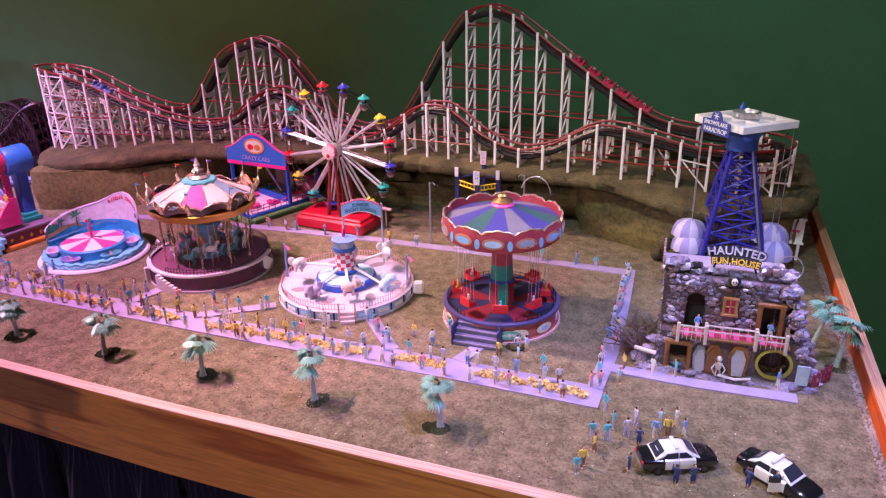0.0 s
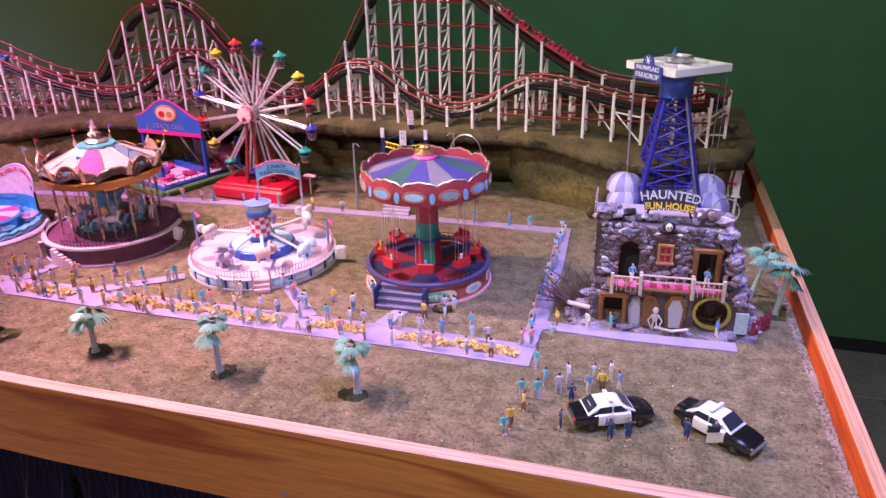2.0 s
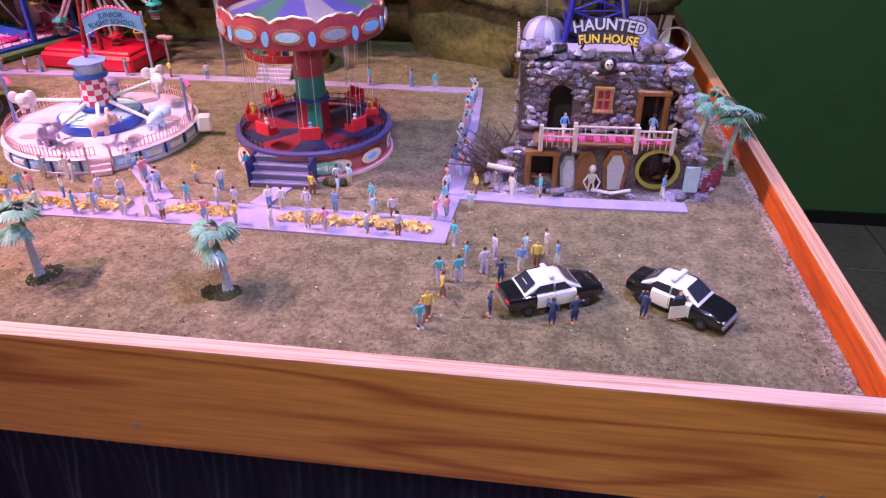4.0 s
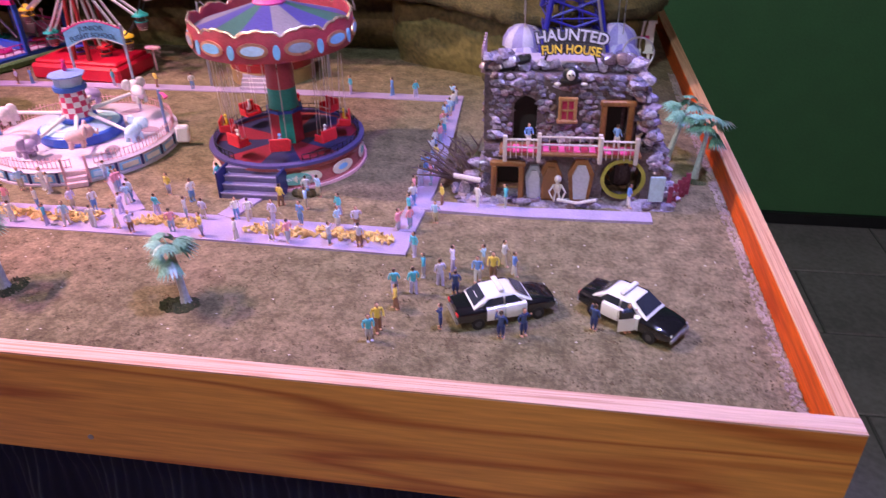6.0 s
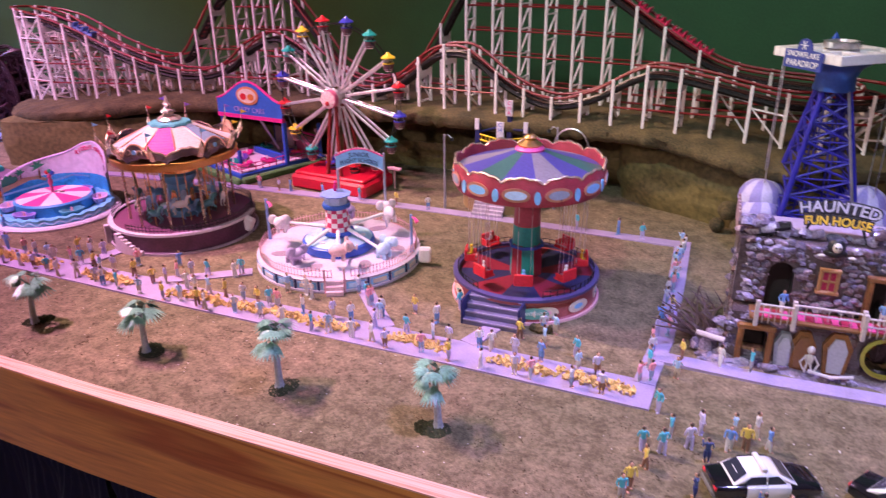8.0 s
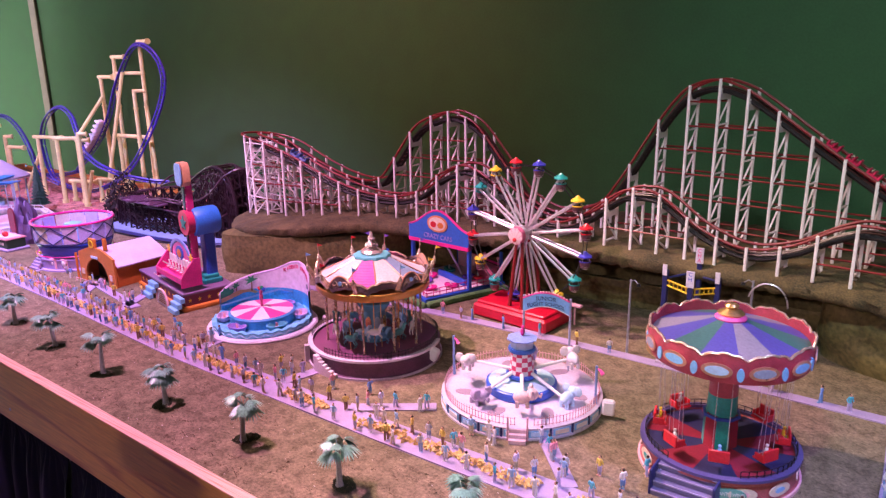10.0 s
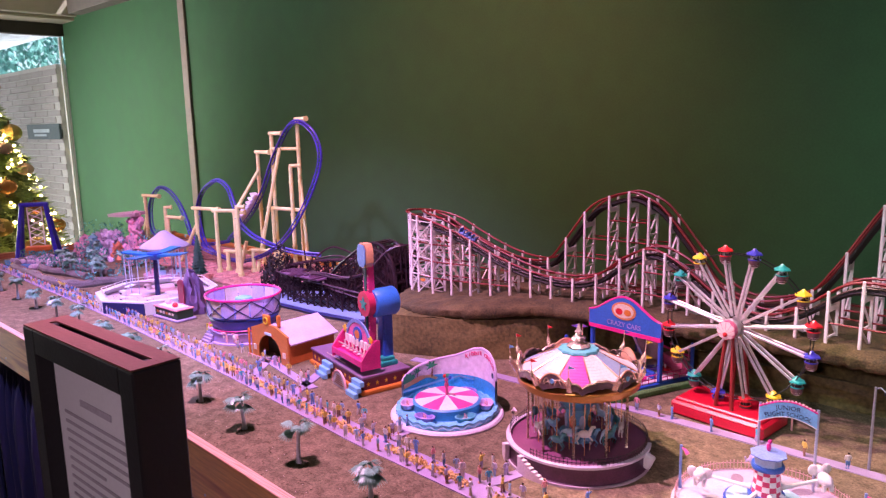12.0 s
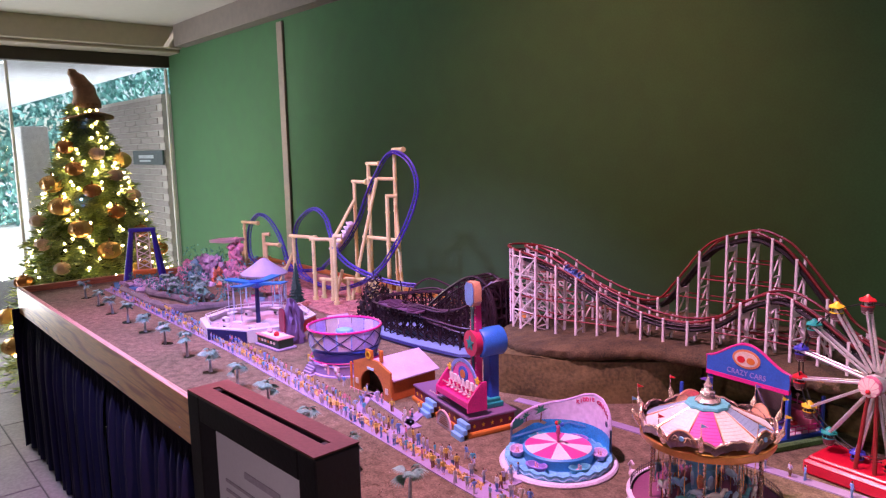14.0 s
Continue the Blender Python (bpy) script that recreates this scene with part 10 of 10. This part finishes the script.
for sx in (-0.030, 0.030):
    g.cyl((sx, 0, 0.06), (sx, 0, 0.245), 0.0035, n=6)
for k in range(6):
    z = 0.065 + 0.03 * k
    g.cyl((-0.03, 0, z), (0.03, 0, z + 0.03), 0.0024, n=5).cyl((0.03, 0, z), (-0.03, 0, z + 0.03), 0.0024, n=5)
part("lattice_arm", g, WHITE, tw, "white lattice arm")
part("swing_car", Geo().box((0, 0, 0.048), (0.11, 0.04, 0.024), 0.005), ORANGE, tw)

# ---- framed notice on a stand ----
fr = thing("notice_stand", (-1.139, -0.357, 0), 2.5, "black framed notice in a slotted holder on a stand", "notice stand")
FW, FT, FB, FD = 0.180, 0.458, 0.165, 0.034
FRAME = mat("frame_black", (0.012, 0.010, 0.012), 0.45, vary=0.2)
FTOP = mat("frame_brown_top", (0.22, 0.075, 0.055), 0.5)
for sx in (-1, 1):
    part("frame_side", Geo().box((sx * (FW / 2 - 0.010), 0, (FT + FB) / 2), (0.020, FD, FT - FB), 0.0012), FRAME, fr)
for z in (FT - 0.010, FB + 0.010):
    part("frame_rail", Geo().box((0, -FD / 2 + 0.006, z), (FW - 0.040, 0.012, 0.020), 0.001).box((0, FD / 2 - 0.005, z), (FW - 0.040, 0.010, 0.020), 0.001), FRAME, fr)
part("frame_top", Geo().box((0, -FD / 2 + 0.0078, FT + 0.0006), (FW - 0.002, 0.0150, 0.0012)).box((0, FD / 2 - 0.0066, FT + 0.0006), (FW - 0.002, 0.0132, 0.0012)).box((-FW / 2 + 0.007, 0, FT + 0.0006), (0.012, FD - 0.002, 0.0011)).box((FW / 2 - 0.007, 0, FT + 0.0006), (0.012, FD - 0.002, 0.0011)), FTOP, fr, "brown top edge with a slot")
part("back_panel", Geo().box((0, FD / 2 - 0.003, (FT + FB) / 2), (FW - 0.038, 0.004, FT - FB - 0.03)), FRAME, fr)
paper = part("paper", Geo().box((0, -FD / 2 + 0.013, (FT + FB) / 2), (FW - 0.036, 0.0012, FT - FB - 0.036)), mat("notice_paper", (0.78, 0.78, 0.82), 0.7, vary=0.03), fr, "printed white notice sheet")
INK = mat("print_grey", (0.46, 0.43, 0.50), 0.8)
part("print_line", Geo().box((0, -FD / 2 + 0.0118, FT - 0.052), (0.050, 0.0008, 0.005)), INK, paper)
rng = random.Random(13)
for k in range(24):
    w = 0.112 * (0.55 if k % 6 == 5 else rng.uniform(0.9, 1.0))
    part("print_line", Geo().box((-0.056 + w / 2, -FD / 2 + 0.0118, FT - 0.066 - 0.0078 * k), (w, 0.0008, 0.0022)), INK, paper)
part("pole", Geo().cyl((0, 0.0, FLOOR + 0.01), (0, 0.0, FB + 0.01), 0.014, n=16), FRAME, fr)
part("foot", Geo().cyl((0, 0.0, FLOOR), (0, 0.0, FLOOR + 0.012), 0.12, 0.115, 28), FRAME, fr)

# ---- Christmas tree ----
TX, TY = -5.42, 0.645
xt = thing("christmas_tree", (TX, TY, FLOOR), 0, "lit Christmas tree with gold pumpkins and a burlap hat", "Christmas tree")
tree_r = lambda z: 0.085 + 0.335 * max(0.0, 1.62 - z)
part("trunk", Geo().cyl((0, 0, 0), (0, 0, 1.6), 0.045, 0.012, 10), BROWN, xt)
g = Geo()
rng = random.Random(21)
for k in range(1500):
    z = 0.10 + 1.56 * (k / 1500) ** 0.92
    a = k * 2.39996 + rng.uniform(-0.2, 0.2)
    R = tree_r(z) * (rng.uniform(0.78, 1.04) if k % 4 else rng.uniform(1.0, 1.17))
    o, up = Vector((math.cos(a), math.sin(a), 0)), Vector((0, 0, 1))
    s = Vector((-o.y, o.x, 0))
    p0, p1 = o * R * 0.35 + up * (z + 0.05), o * R + up * (z - 0.03 + rng.uniform(-0.04, 0.04))
    d = (p1 - p0).normalized()
    for j in range(11):
        t = 0.35 + 0.65 * j / 10
        c = p0.lerp(p1, t)
        for e in (-1, 1):
            tip = c + d * 0.045 + s * e * rng.uniform(0.026, 0.058) + up * rng.uniform(-0.016, 0.034)
            w = d * 0.0125
            g.add([c - w, c + w, tip], [(0, 1, 2)])
    tip = p1 + d * 0.05
    g.add([p1 - s * 0.012, p1 + s * 0.012, tip], [(0, 1, 2)])
tagged(part("needles", g, mat("xmas_needles", (0.34, 0.40, 0.11), 0.4, vary=0.5, scale=14, second=(0.06, 0.14, 0.06)), xt, "dense green needle branches"), kind="stuff")
# dark cone added within the needles, its colour standing for shade between branches
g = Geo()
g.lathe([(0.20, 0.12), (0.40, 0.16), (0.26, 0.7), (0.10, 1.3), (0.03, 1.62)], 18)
part("inner_shade", g, mat("xmas_inner_shade", (0.05, 0.075, 0.026), 0.9), xt)
HUES = (("warm", (1.0, 0.70, 0.30), 36.0), ("blue", (0.10, 0.22, 1.0), 16.0), ("violet", (0.50, 0.12, 1.0), 14.0), ("green", (0.10, 0.9, 0.45), 9.0), ("red", (1.0, 0.08, 0.10), 12.0), ("cyan", (0.35, 0.80, 1.0), 12.0))
bulbs = [Geo().ball((0, 0, 0), 0.0072, 6).mesh("fairy_light", mat("fairy_light_" + n, c, 0.4, glow=e)) for n, c, e in HUES]
for k in range(360):
    z = 0.25 + 1.42 * rng.random()
    a = rng.uniform(0, 6.283)
    R = tree_r(z) * rng.uniform(0.92, 1.10)
    b = new("fairy_light", bulbs[rng.choice((0,) * 30 + (1,))])
    b.parent = xt
    b.location = (R * math.cos(a), R * math.sin(a), z)
PUMP = [mat("pumpkin_gold", (0.86, 0.52, 0.18), 0.25, 0.5), mat("pumpkin_cream", (0.70, 0.48, 0.38), 0.45), mat("pumpkin_copper", (0.72, 0.30, 0.09), 0.25, 0.4)]
for k in range(30):
    z = 0.20 + 1.28 * k / 30
    a = -0.25 + 1.45 * (2 * ((k * 0.618034 + 0.3) % 1) - 1)
    R = tree_r(z) * 1.04
    c = (R * math.cos(a), R * math.sin(a), z)
    r = (0.064, 0.044, 0.050)[k % 3]
    g = Geo().ball(c, r, 20, (1, 1, 0.82))
    g.v = [tuple(Vector(c) + Vector((x - c[0], y - c[1], 0)) * (1 + 0.09 * math.cos(8 * math.atan2(y - c[1], x - c[0]))) + Vector((0, 0, q - c[2]))) for x, y, q in g.v]
    ball = part("pumpkin_ornament", g, PUMP[k % 3], xt)
    part("ornament_stem", Geo().cyl((c[0], c[1], c[2] + r * 0.7), (c[0] + 0.004, c[1], c[2] + r * 1.1), 0.006, 0.004, 6), BROWN, ball)
hat = thing("burlap_hat", (TX + 0.01, TY + 0.02, FLOOR - 0.035), 0, "brown burlap witch hat on top of the tree", "hat")
BURLAP = mat("burlap", (0.30, 0.17, 0.09), 0.85, vary=0.35, scale=60, bump=0.6)
part("brim", Geo().lathe([(0.02, 1.662), (0.120, 1.648), (0.150, 1.652), (0.120, 1.660), (0.07, 1.676)], 40, wave=lambda t, r, z: (r * (1 + 0.07 * math.sin(3 * t)), z + 0.016 * math.sin(2 * t + 1.4) * (r > 0.1))), BURLAP, hat)
g = Geo()
n = 16
spine = curve([(0, 0, 1.625), (0.0, 0.0, 1.73), (0.0, -0.012, 1.82), (0.0, -0.050, 1.885), (0.0, -0.082, 1.93)], 4)
g.tube(spine, lambda s: 0.092 * (1 - s) ** 0.75 + 0.004 + 0.004 * math.sin(s * 30), 18)
part("crown", g, BURLAP, hat)
part("band", Geo().lathe([(0.080, 1.712), (0.0815, 1.726), (0.074, 1.731)], 30), BROWN, hat)

# ---- floor slabs ----
tile_mesh = Geo().box((0, 0, 0), (0.592, 0.292, 0.010), 0.0015).mesh("floor_tile", PAVER)
for i in range(15):
    for j in range(11):
        t = new("floor_tile", tile_mesh)
        t.parent = floor
        t.location = (-7.0 + 0.3 + 0.3 * (j % 2) + 0.6 * i, 1.63 - 0.3 * j, FLOOR - 0.005)
